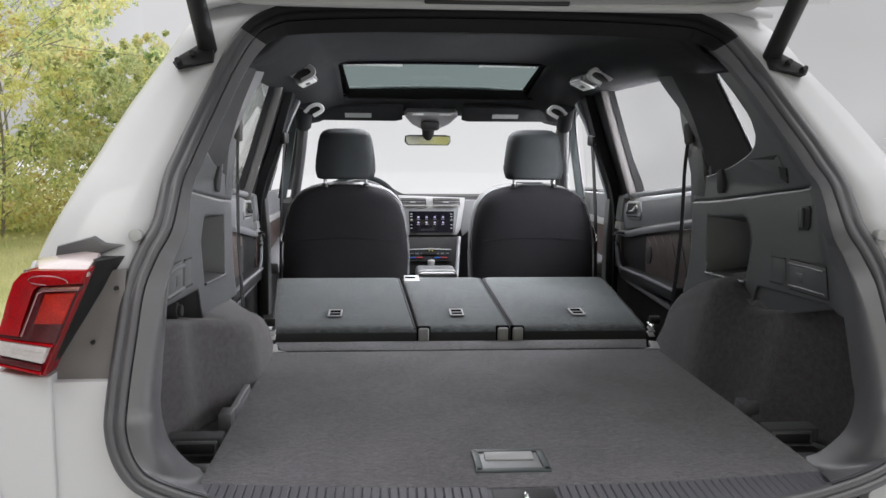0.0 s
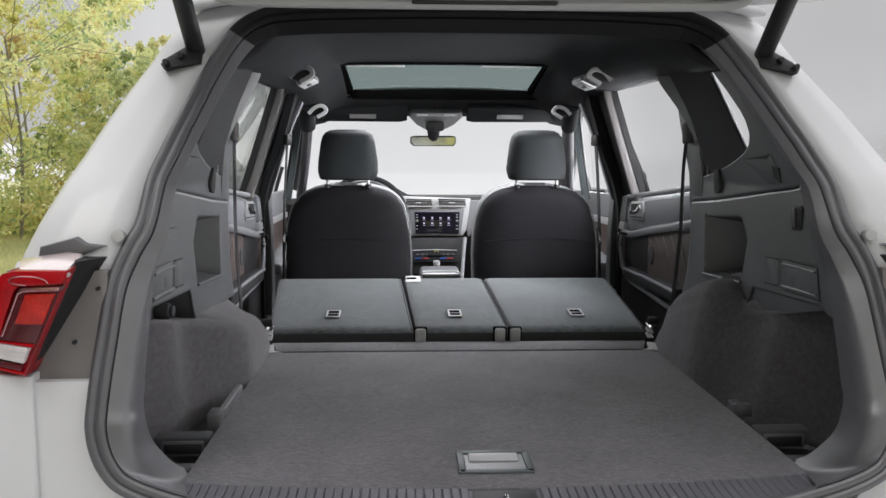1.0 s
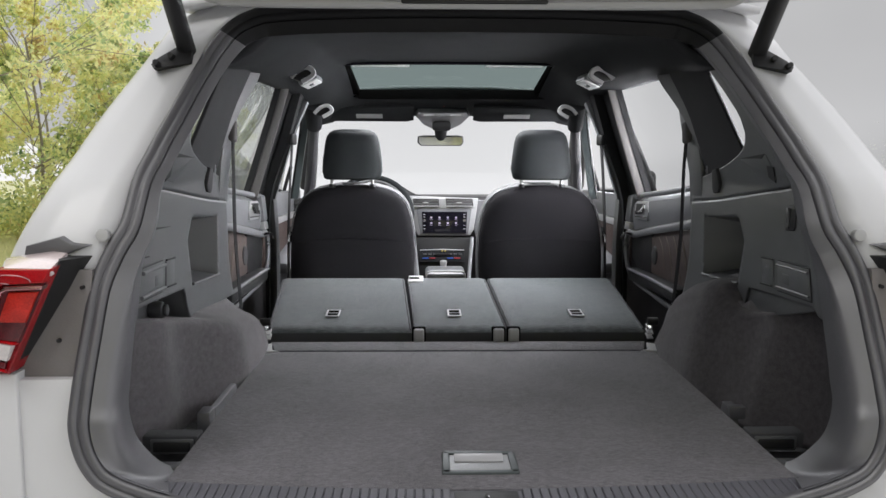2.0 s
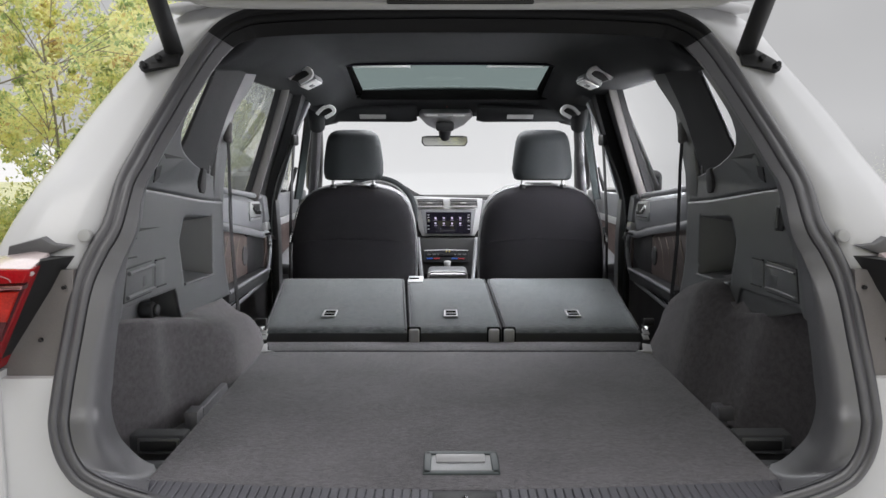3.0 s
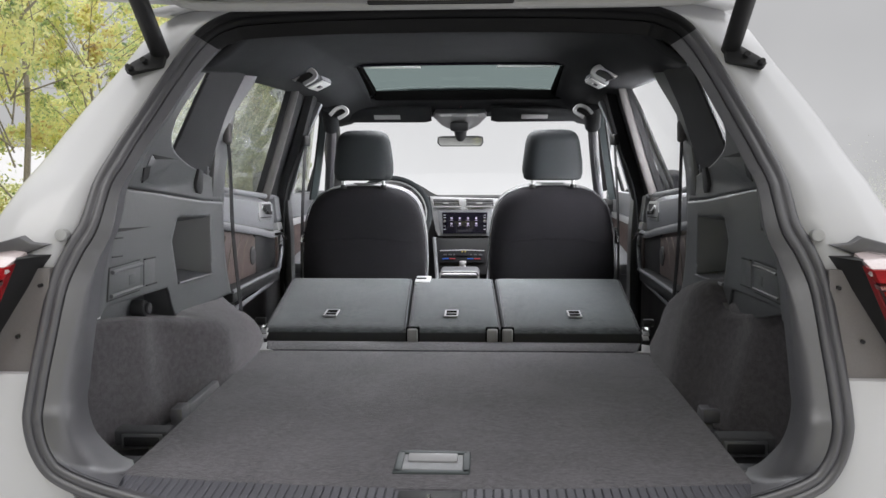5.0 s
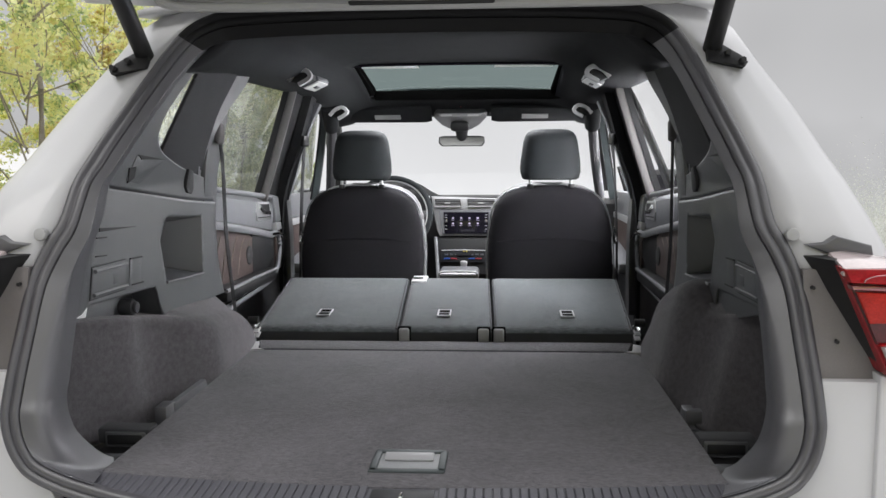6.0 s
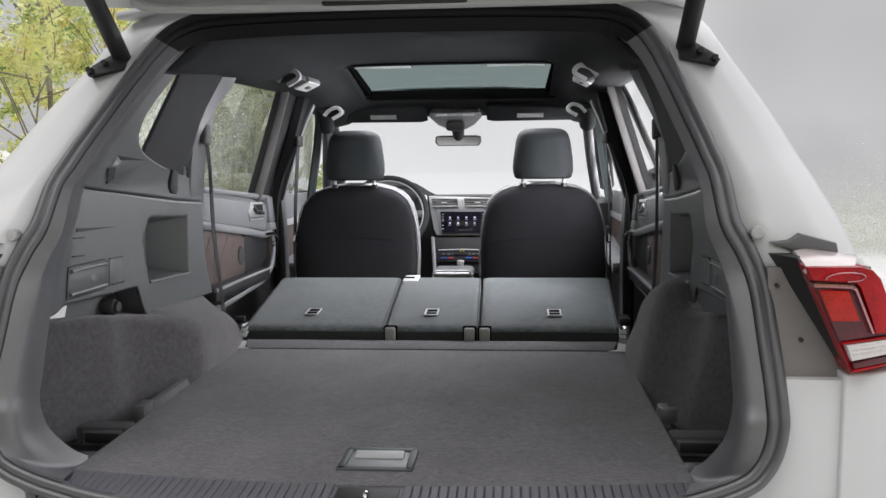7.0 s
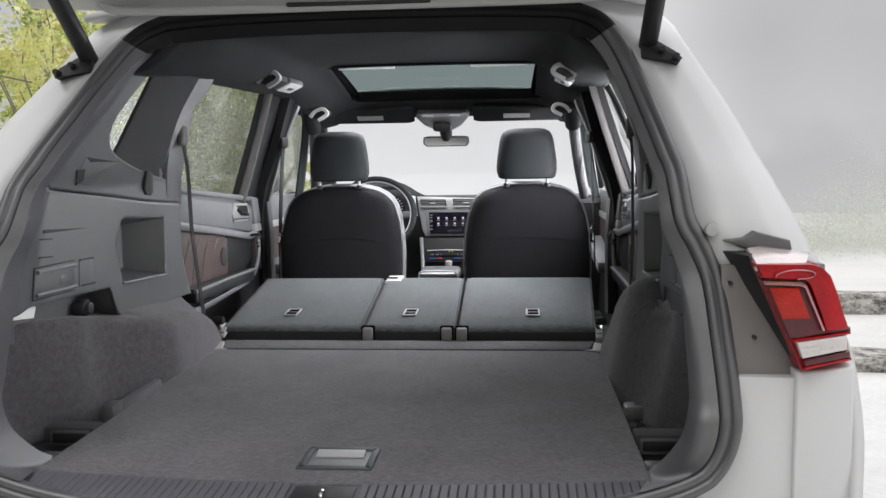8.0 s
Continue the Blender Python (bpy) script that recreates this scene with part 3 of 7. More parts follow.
def tail_light(s):
    lamp = part("tail_light", side(prism([(0.686, -0.088, 1.100), (0.768, -0.08, 1.100), (0.790, -0.076, 1.094), (0.806, -0.074, 1.074), (0.822, -0.072, 1.036), (0.838, -0.07, 0.992), (0.846, -0.07, 0.944), (0.760, -0.112, 0.931)],
                                          (0, 0.13, 0), 0.006, 3), s), M_REDMID, car, "red and white wraparound tail light")
    front = lambda u, z, lift: (u, lerp_table(u, ((0.68, -0.098), (0.75, -0.112), (0.80, -0.102), (0.85, -0.076))) - lift, z)
    def plate(name, outline, lift, mat, label):
        part(name, side(prism([front(u, z, lift) for u, z in outline], (0, 0.02, 0), 0.002), s), mat, lamp, label)
    plate("outer_lens", [(0.688, 1.098), (0.766, 1.099), (0.784, 1.094), (0.798, 1.080), (0.812, 1.050), (0.824, 1.018), (0.834, 0.995), (0.794, 0.995), (0.786, 1.020), (0.766, 1.068), (0.758, 1.075), (0.698, 1.077)], 0.007, M_RED, "bright red outer lens")
    # thin bright loop that draws the oval highlight on the lens
    arc = [front(u, z, 0.0085) for u, z in ((0.715, 1.079), (0.718, 1.084), (0.730, 1.089), (0.748, 1.091), (0.766, 1.089), (0.772, 1.084), (0.764, 1.079), (0.745, 1.077))]
    part("lens_highlight", side(sweep(smooth_path(arc, 4), disc(0.0011, 6), up=(0, 1, 0)), s), M_BAR, lamp, "oval highlight on the lens, drawn as a fine bright loop")
    plate("light_bar", [(0.697, 1.0735), (0.752, 1.0735), (0.760, 1.067), (0.7915, 0.996), (0.7865, 0.996), (0.7565, 1.0635), (0.7495, 1.0665), (0.700, 1.0665)], 0.0105, M_BAR, "bright reflector bar")
    plate("indicator_lens", [(0.706, 1.0635), (0.7475, 1.0635), (0.7680, 1.016), (0.7265, 1.015)], 0.0085, M_REDORANGE, "orange-red indicator lens")
    plate("inner_lens", [(0.700, 1.076), (0.758, 1.076), (0.792, 0.994), (0.838, 0.996), (0.840, 0.986), (0.740, 0.982)], 0.0035, M_REDDARK, "dark red inner lens")
    plate("reversing_lens", [(0.748, 0.979), (0.830, 0.985), (0.833, 0.962), (0.758, 0.954)], 0.0075, M_LENSWHITE, "white reversing lens")
    for k in range(3):
        z0 = 0.9735 - 0.0062 * k
        plate("lens_rib", [(0.751 + 0.003 * k, z0), (0.830 + 0.001 * k, z0 + 0.006), (0.830 + 0.001 * k, z0 + 0.005), (0.751 + 0.003 * k, z0 - 0.001)], 0.0078, M_LENSWHITE, "")
    plate("lens_rim", [(0.742, 0.9835), (0.836, 0.9905), (0.838, 0.9865), (0.743, 0.9795)], 0.0085, M_RED, "red rim over the reversing lens")
    plate("lower_lens", [(0.760, 0.951), (0.838, 0.959), (0.840, 0.949), (0.763, 0.941)], 0.0055, M_REDDARK, "dark red lower lens")
    plate("lower_rim", [(0.761, 0.940), (0.841, 0.948), (0.842, 0.944), (0.762, 0.935)], 0.0065, M_RED, "red lower rim")
    top = prism([(0.690, -0.100, 1.098), (0.764, -0.098, 1.099), (0.792, -0.03, 1.107), (0.72, -0.01, 1.116), (0.695, -0.02, 1.114)], (0, 0.006, -0.012), 0.003)
    part("top_lens", side(top, s), M_TOPLENS, lamp, "pale glossy top of the lens")
    part("lamp_housing", side(prism([(0.660, 0.0, 1.106), (0.684, -0.075, 1.108), (0.762, -0.095, 0.931), (0.774, 0.0, 0.912)], (0.03, 0.06, 0), 0.003), s), M_BLACK, lamp, "black plastic lamp housing")


for s in (-1, 1):
    tail_light(s)

# loading lip: ribbed plate in two halves with the latch recess between
sill = part("sill_plate", box((CX, -0.078, 0.7045), (1.11, 0.105, 0.022), 0.006), M_SILL, car, "ribbed grey plastic loading sill")


def lip_y(u):
    """Rear edge of the load floor."""
    return -0.066 + 0.042 * (u / 0.55) ** 2


rib_mesh = None
for s in (-1, 1):
    for k in range(33):
        u = 0.067 + 0.0150 * k
        if rib_mesh is None:
            rib = part("rib", box((0, 0, 0), (0.0136, 0.080, 0.008), 0.0016, seg=1), M_SILL, sill)
            rib_mesh = rib.data
        else:
            rib = new("rib", rib_mesh)
            rib.parent = sill
        rib.matrix_basis = pose(CX + s * u, lip_y(u) - 0.045, 0.7155, 4, 0, 0)
latch = part("latch_recess", box((CX, -0.105, 0.712), (0.108, 0.07, 0.012), 0.004), M_BLACK, sill, "black latch recess in the sill")
striker = bmesh.new()
add_sweep(striker, smooth_path([(CX, -0.098, 0.705), (CX, -0.098, 0.719), (CX, -0.108, 0.722), (CX, -0.118, 0.719), (CX, -0.118, 0.705)], 4), disc(0.004, 8), up=(1, 0, 0))
part("latch_striker", striker, M_CHROME, sill, "steel latch striker")

# gas struts on their brackets
for s in (-1, 1):
    a, d = Vector((0.588, 0.372, 1.468)), Vector((0.045, -0.95, 1.0)).normalized()
    strut = part("gas_strut", side(cyl(a - d * 0.01, a + d * 0.42, 0.0185, n=24, bevel=0.003), s), M_BLACK, car, "black gas strut of the tailgate")
    part("ball_socket", side(cyl(a - d * 0.03, a + d * 0.02, 0.0125, n=16, bevel=0.003), s), M_DARK, strut)
    for k in (0.10, 0.125):
        c = a + d * k + Vector((-0.004, -0.0155, -0.004))
        part("strut_mark", side(cyl(c, c + Vector((0, -0.002, 0)), 0.003, n=10), s), M_LIGHTGREY, strut)
    part("rod", side(cyl(a + d * 0.42, a + d * 0.80, 0.006, n=12), s), M_CHROME, strut, "bright strut rod")
    bm = prism([(0.572, 0.322, 1.453), (0.575, 0.352, 1.488), (0.598, 0.362, 1.496), (0.640, 0.330, 1.464), (0.650, 0.316, 1.450), (0.642, 0.308, 1.440)], (0, 0.045, -0.006), 0.003)
    part("strut_bracket", side(bm, s), M_BLACK, strut, "black steel strut bracket")
    for u, y, z in ((0.637, 0.311, 1.4505), (0.612, 0.328, 1.466)):
        part("bolt", side(cyl((u, y + 0.01, z), (u, y - 0.008, z + 0.003), 0.006, n=6), s), M_DARK, strut)

# raised tailgate
HATCH = pose(CX, 0.385, 1.60, 180 - 27, 0, 0)  # local y runs from the hinge to the free edge
def hatch_skin(k, v):
    w = 0.555 + 0.12 * min(1, v / 0.5)
    edge = ease((abs(k) - 0.86) / 0.14)
    return HATCH @ Vector((k * w, v + 0.012 * (1 - k * k), -0.030 * (1 - edge) - 0.008 - (0.05 * (1 - edge) if v > 0.12 else 0.0)))
bm = grid(hatch_skin, span(-1, 1, 33), [0.0, 0.02, 0.06, 0.11, 0.13, 0.3, 0.5, 0.75, 1.0, 1.1])
hatch = thick(part("tailgate", bm, M_LIGHTGREY, car, "raised tailgate with pale grey underside"), 0.03, 0)
lip = smooth_path([(CX + u, 0.362, z) for u, z in ((-0.575, 1.64), (-0.558, 1.604), (-0.53, 1.586), (-0.44, 1.579), (0, 1.578), (0.44, 1.579), (0.53, 1.586), (0.558, 1.604), (0.575, 1.64))], 6)
part("hinge_edge", sweep(lip, disc(0.011, 10), up=(0, 1, 0)), M_LIGHTGREY, hatch, "pale rolled edge at the hinge")
part("hinge_panel", grid(lambda k, v: (CX + k * 0.56, 0.365 - 0.09 * v, 1.583 + 0.030 * (abs(k) ** 8) + 0.06 * v), span(-1, 1, 41), span(0, 1, 5)), M_LIGHTGREY, hatch)
bm = grid(lambda k, v: HATCH @ Vector((k * 0.72, v, 0.03 - 0.03 * k * k)), span(-1, 1, 17), span(0.0, 1.12, 6))
thick(part("tailgate_skin", bm, M_PAINT, hatch, "white outer skin"), 0.01, 0)
part("hinge_seal", box((CX, 0.352, 1.582), (0.30, 0.02, 0.012), 0.004), M_BLACK, hatch, "black clip strip at the hinge")

# outer side skin, roof and nose
SKIN_U = ((0.22, 0.86), (0.45, 0.90), (0.80, 0.92), (1.0, 0.905), (1.12, 0.875), (1.30, 0.80), (1.45, 0.735), (1.55, 0.68), (1.62, 0.60))


def skin_u(y, z):
    k = ease((y - open_y(z) - 0.02) / 0.5)
    u = rear_u(z) + (lerp_table(z, SKIN_U) - rear_u(z)) * k
    return u - 0.10 * ease((y - 2.6) / 1.6) if y > 2.6 else u


def skin(y0, y1, z0, z1, ny=14, nz=8):
    def f(k, v):
        z = z0(k) + (z1(k) - z0(k)) * v if callable(z0) else z0 + (z1 - z0) * v
        a = y0(z) if callable(y0) else y0
        b = y1(z) if callable(y1) else y1
        y = a + (b - a) * k
        return (skin_u(y, z), y, z)
    return grid(f, span(0, 1, ny), span(0, 1, nz))


for s in (-1, 1):
    rear = lambda z: open_y(z) + 0.03
    waist = ((0.0, 1.09), (0.74, 1.06), (0.80, 0.985), (0.92, 0.93), (0.97, 0.86), (1.0, 0.74))
    bm = skin(rear, 4.25, lambda k: 0.24, lambda k: lerp_table(k, waist), 110, 34)
    for wy in (0.83, 3.50):
        dead = [q for q in bm.faces if math.hypot(q.calc_center_median().y - wy, q.calc_center_median().z - 0.335) < 0.375]
        bmesh.ops.delete(bm, geom=dead, context="FACES")
        for v in bm.verts:
            r = math.hypot(v.co.y - wy, v.co.z - 0.335)
            if v.is_boundary and v.link_faces and r < 0.42 and v.co.z > 0.245:
                v.co.y, v.co.z = wy + (v.co.y - wy) * 0.385 / r, 0.335 + (v.co.z - 0.335) * 0.385 / r
    bmesh.ops.delete(bm, geom=[v for v in bm.verts if not v.link_faces], context="VERTS")
    thick(part("body_side", side(bm, s), M_PAINT, car, "white body side"), 0.02, 0)
    for name, a, b in (("d_pillar_skin", lambda z: open_y(z) + 0.125, lambda z: 0.46 + 0.75 * (z - 1.25)), ("c_pillar_skin", lambda z: 1.10 + 0.55 * (z - 1.25), lambda z: 1.17 + 0.42 * (z - 1.15)),
                       ("b_pillar_skin", lambda z: 2.19 + 0.10 * (z - 1.1), lambda z: 2.28 + 0.20 * (z - 1.1))):
        bm = skin(a, b, 1.08, 1.53, 8, 10)
        thick(part(name, side(bm, s), M_PAINT if name[0] == "d" else M_BLACK, car), 0.02, 0)
    bm = skin(lambda z: open_y(z) + 0.125, 2.55, 1.52, 1.62, 24, 5)
    thick(part("roof_rail", side(bm, s), M_PAINT, car, "white roof side rail"), 0.02, 0)
    bm = sweep(smooth_path([(0.63, 2.50, 1.50), (0.66, 2.75, 1.38), (0.70, 3.05, 1.22), (0.75, 3.35, 1.05)], 5), disc(0.045, 10, 0.03))
    part("windscreen_pillar", side(bm, s), M_BLACK, car, "black windscreen pillar")
    for y in (0.83, 3.50):
        wheel = part("wheel", side(cyl((0.70, y, 0.335), (0.90, y, 0.335), 0.335, n=40, bevel=0.03), s), M_TYRE, car, "black tyre")
        part("rim", side(cyl((0.895, y, 0.335), (0.912, y, 0.335), 0.22, n=32, bevel=0.01), s), M_SILVER, wheel)

ROOF_Z = ((0.40, 1.625), (0.8, 1.66), (1.4, 1.675), (1.75, 1.665), (1.90, 1.64), (2.36, 1.537), (2.55, 1.475))
GLASS_Y, GLASS_U = (1.90, 2.36), 0.402


def roof(u, y):
    return (CX * 0.5 + u, y, lerp_table(y, ROOF_Z) - 0.05 * (abs(u) / 0.62) ** 3)


US = [-0.62, -0.5, -GLASS_U, -0.2, 0, 0.2, GLASS_U, 0.5, 0.62]
YS = [0.42, 0.6, 0.9, 1.3, 1.7, GLASS_Y[0], 2.15, GLASS_Y[1], 2.45, 2.55]
hole = lambda u, y: abs(u) <= GLASS_U + 1e-6 and u < GLASS_U - 1e-6 and GLASS_Y[0] - 1e-6 <= y < GLASS_Y[1] - 1e-6
thick(part("roof", grid(roof, US, YS, skip=hole), M_PAINT, car, "white roof with a glass panel"), 0.015, 0)
pane = part("roof_glass", grid(lambda u, y: (u, y, 1.626 - 0.225 * (y - 1.90)), span(-GLASS_U - 0.01, GLASS_U + 0.01, 9), span(GLASS_Y[0] - 0.01, GLASS_Y[1] + 0.01, 5)), M_ROOFGLASS, car,
            "green tinted panoramic roof glass", smooth=False)
thick(pane, 0.005, 0).visible_shadow = False
bm = grid(lambda k, y: (k * (0.80 - 0.12 * ease((y - 3.3) / 0.9)), y, lerp_table(y, ((3.2, 0.96), (3.6, 0.945), (4.1, 0.88), (4.28, 0.78), (4.34, 0.5), (4.30, 0.24))) - 0.05 * k * k), span(-1, 1, 15),
          [3.2, 3.4, 3.6, 3.9, 4.1, 4.2, 4.28])
thick(part("bonnet", bm, M_PAINT, car, "white bonnet"), 0.015, 0)
part("front_bumper", box((0, 4.24, 0.52), (1.60, 0.16, 0.56), 0.05), M_PAINT, car)
part("underbody", box((0, 2.05, 0.27), (1.60, 4.2, 0.06), 0.01), M_BLACK, car, "black underbody")
thick(part("windscreen", grid(lambda k, v: (k * (0.60 + 0.14 * v), 2.53 + 0.98 * v + 0.04 * (1 - k * k), 1.465 - 0.51 * v), span(-1, 1, 13), span(0, 1, 7)), M_GLASS, car, "clear windscreen glass", smooth=False), 0.005, 0).visible_shadow = False


def window(name, outline, mat, s, label):
    """A side pane through the outline of (y, z)."""
    bm = prism([(skin_u(y, z) - 0.012, y, z) for y, z in outline], (-0.005, 0, 0))
    ob = part(name, side(bm, s), mat, car, label, smooth=False)
    ob.visible_shadow = False


for s in (-1, 1):
    rain, wet = (M_RAIN, "rain-beaded") if s < 0 else (M_SIDEGLASS, "clear")
    window("quarter_window", [(0.40, 1.18), (1.01, 1.06), (1.15, 1.56), (0.60, 1.56)], rain, s, wet + " quarter window")
    window("rear_door_window", [(1.02, 1.06), (2.095, 1.05), (2.125, 1.56), (1.16, 1.56)], rain, s, wet + " rear door window")
    window("front_door_window", [(2.10, 1.05), (3.10, 1.04), (2.52, 1.54), (2.13, 1.56)], rain, s, wet + " front door window")

# ---- the setting inside: floor pan, headliner, pillars ----
thick(part("cabin_floor", grid(lambda u, y: (u, y, lerp_table(y, ((-0.08, 0.60), (0.95, 0.60), (1.15, 0.42), (3.2, 0.38)))), span(-0.80, 0.80, 9), span(-0.08, 3.2, 24)), M_EDGE, None), 0.02, -1)
tagged(bpy.data.objects["cabin_floor"], "dark carpeted floor pan of the car", "floor", kind="structure")

LINER_Z = ((0.0, 1.600), (0.36, 1.598), (0.42, 1.578), (0.48, 1.525), (0.52, 1.503), (0.57, 1.492), (0.64, 1.490))
LINER_DROP = ((0.44, 0.035), (0.60, 0.030), (0.9, 0.004), (1.2, 0.0), (1.95, 0.002), (2.15, 0.045), (2.35, 0.095), (2.50, 0.165), (2.56, 0.185))


def liner(u, y):
    flat = 1 - 0.35 * ease((abs(u) - 0.40) / 0.1) * ease((y - 2.0) / 0.4)
    u = math.copysign(min(abs(u), 0.566 + 0.20 * max(0.0, y - 0.75)), u)
    return (CX * 0.5 + u, y, lerp_table(abs(u), LINER_Z) - lerp_table(y, LINER_DROP) * flat)


US = sorted({round(k * v, 3) for k in (-1, 1) for v in (0, 0.2, 0.36, 0.402, 0.42, 0.45, 0.48, 0.50, 0.52, 0.545, 0.57, 0.61, 0.64)})
YS = [0.46, 0.52, 0.6, 0.7, 0.9, 1.2, 1.5, 1.75, 1.9, 2.0, 2.08, 2.15, 2.25, 2.36, 2.42, 2.5, 2.56]
skip = lambda u, y: -0.4025 <= u < 0.4015 and 1.899 <= y < 2.355
headliner = thick(part("ceiling", grid(liner, US, YS, skip=skip), M_LINER, None, angle=70), 0.012, 1)
tagged(headliner, "charcoal fabric headliner with a roof glass opening", "ceiling", kind="structure")
# the frame of the roof opening
frame_ob = thing("roof_opening_frame", "black frame round the glass roof opening", "frame", kind="structure")
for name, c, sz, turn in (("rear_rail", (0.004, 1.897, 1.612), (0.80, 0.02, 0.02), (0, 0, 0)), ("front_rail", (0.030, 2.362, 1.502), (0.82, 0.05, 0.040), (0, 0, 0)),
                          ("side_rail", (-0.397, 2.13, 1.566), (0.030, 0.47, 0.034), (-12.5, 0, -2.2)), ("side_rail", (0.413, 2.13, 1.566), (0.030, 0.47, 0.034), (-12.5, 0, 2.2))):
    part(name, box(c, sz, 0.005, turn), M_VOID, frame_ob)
part("gloss_lip", sweep(smooth_path([(-0.43, 1.868, 1.585), (-0.30, 1.872, 1.5905), (0.005, 1.874, 1.5925), (0.31, 1.872, 1.5905), (0.44, 1.868, 1.585)], 6), disc(0.007, 10, 0.0055)), M_SCREEN, frame_ob, "glossy black lip of the roof opening")
for x in (-0.262, 0.262):
    part("pale_edge_strip", box((x, 1.962, 1.5915), (0.225, 0.046, 0.003), 0.001, (-8, 0, 0)), M_BLIND, frame_ob, "pale edge strip of the sunblind")

# ---- load space ----
load_floor = thing("load_floor", "flat grey carpeted load floor board", "load floor", at=(CX, 0.4, 0.70))
FL = Matrix.Translation((-CX, -0.4, -0.70))
def at_floor(bm):
    bm.transform(FL)
    return bm
outline = [(CX + u, lip_y(u), 0.719) for u in span(-0.548, 0.548, 23)] + [(CX + 0.545, 0.45, 0.719), (CX + 0.541, 0.86, 0.719), (CX + 0.505, 0.885, 0.719), (CX - 0.515, 0.885, 0.719), (CX - 0.541, 0.86, 0.719), (CX - 0.545, 0.45, 0.719)]
part("board", at_floor(prism(outline, (0, 0, -0.03), 0.004)), M_CARPET, load_floor)
flap = part("hinge_flap", at_floor(prism([(CX - 0.518, 0.892, 0.7205), (CX + 0.512, 0.892, 0.7205), (CX + 0.54, 0.985, 0.7235), (CX - 0.545, 0.985, 0.7235)], (0, 0, -0.012), 0.003)), M_CARPET, load_floor)
for s in (-1, 1):
    part("corner_clip", at_floor(side(prism([(0.50, 0.876, 0.7225), (0.545, 0.872, 0.7225), (0.558, 0.93, 0.728), (0.535, 0.95, 0.728), (0.525, 0.895, 0.7225)], (0, 0, -0.01), 0.002), s)), M_LIGHTGREY, load_floor, "pale plastic corner clip")
hx = 0.006
bezel = bmesh.new()
for c, sz in (((hx, 0.098, 0.7215), (0.128, 0.016, 0.007)), ((hx, 0.004, 0.7215), (0.136, 0.016, 0.007)), ((hx - 0.060, 0.05, 0.7215), (0.014, 0.10, 0.007)), ((hx + 0.062, 0.05, 0.7215), (0.014, 0.10, 0.007))):
    add_box(bezel, (c[0], c[1], 0.7200), (sz[0], sz[1], 0.0050), 0.0022, seg=3)
handle = part("handle", at_floor(bezel), M_FRAME, load_floor, "recessed grey lifting handle")
part("handle_well", at_floor(box((hx, 0.05, 0.7185), (0.115, 0.088, 0.003), 0.0)), M_PANEL, handle)
part("handle_grip", at_floor(box((hx + 0.000, 0.066, 0.722), (0.090, 0.026, 0.006), 0.002, (12, 0, 0))), M_GRIP, handle, "bright aluminium grip")


# folded rear seat backs
def seat_z(y):
    return 0.757 + (y - 1.0) * 0.0600


def folded_seat(name, label, near, far, tilt=0.0):
    (a0, a1), (b0, b1) = near, far
    seat = thing(name, label, "car seat", "folded rear seat backs", at=((a0 + a1) / 2, 1.3, 0.70))
    m = Matrix.Translation((-(a0 + a1) / 2, -1.3, -0.70))
    def top(k, v):
        y = 1.0 + 0.70 * v
        x = a0 + (a1 - a0) * k + ((b0 - a0) * (1 - k) + (b1 - a1) * k) * v
        r = min(k * (a1 - a0), (1 - k) * (a1 - a0), 0.02) / 0.02
        rv = min(v * 0.7, (1 - v) * 0.7, 0.03) / 0.03
        z = seat_z(y) - 0.007 * (1 - r) ** 2 - 0.012 * (1 - rv) ** 2 + 0.004 * math.sin(math.pi * k) * math.sin(math.pi * v)
        return (x, y, z)
    ks, vs = [0, 0.015, 0.04, 0.08, 0.25, 0.5, 0.75, 0.92, 0.96, 0.985, 1], [0, 0.012, 0.03, 0.06, 0.2, 0.4, 0.6, 0.8, 0.94, 0.97, 0.988, 1]
    bm = grid(top, ks, vs)
    bm.transform(m)
    part("back_panel", bm, M_SEATCARPET, seat, "blue-grey carpeted seat back")
    body = prism([(a0, 1.0, 0.746), (a1, 1.0, 0.746), (b1, 1.70, 0.788), (b0, 1.70, 0.788)], (0, 0, -0.09), 0.004)
    body.transform(m)
    part("cushion", body, M_EDGE, seat, "dark lower edge of the seat back")
    for k in (0.012, 0.988):
        rng = random.Random(int(1000 * a1) + int(10 * k))
        bm = sweep([Vector(top(k, v)) + Vector((rng.uniform(-0.0012, 0.0012), 0, 0.0012 + rng.uniform(0, 0.0012))) for v in span(0.02, 0.98, 40)], disc(0.0026, 6))
        bm.transform(m)
        part("edge_seam", bm, M_EDGE, seat, "puckered dark edge seam")
    return seat, m


def release_loop(seat, m, x):
    bm = bmesh.new()
    z = seat_z(1.15) + 0.006
    for c, sz in (((x, 1.182, z + 0.0035), (0.042, 0.007, 0.005)), ((x, 1.116, z - 0.001), (0.042, 0.008, 0.005)), ((x - 0.0185, 1.148, z + 0.0015), (0.006, 0.07, 0.005)), ((x + 0.0185, 1.148, z + 0.0015), (0.005, 0.07, 0.005)),
                  ((x, 1.146, z + 0.002), (0.034, 0.004, 0.004))):
        add_box(bm, c, sz, 0.002, (3.4, 0, 0))
    bm.transform(m)
    loop = part("anchor_bezel", bm, M_GRIP, seat, "pale tether anchor bezel")
    # flat plate; the well's shade is put in as near-black
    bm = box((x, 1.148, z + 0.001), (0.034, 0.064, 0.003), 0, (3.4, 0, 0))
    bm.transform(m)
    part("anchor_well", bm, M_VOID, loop)


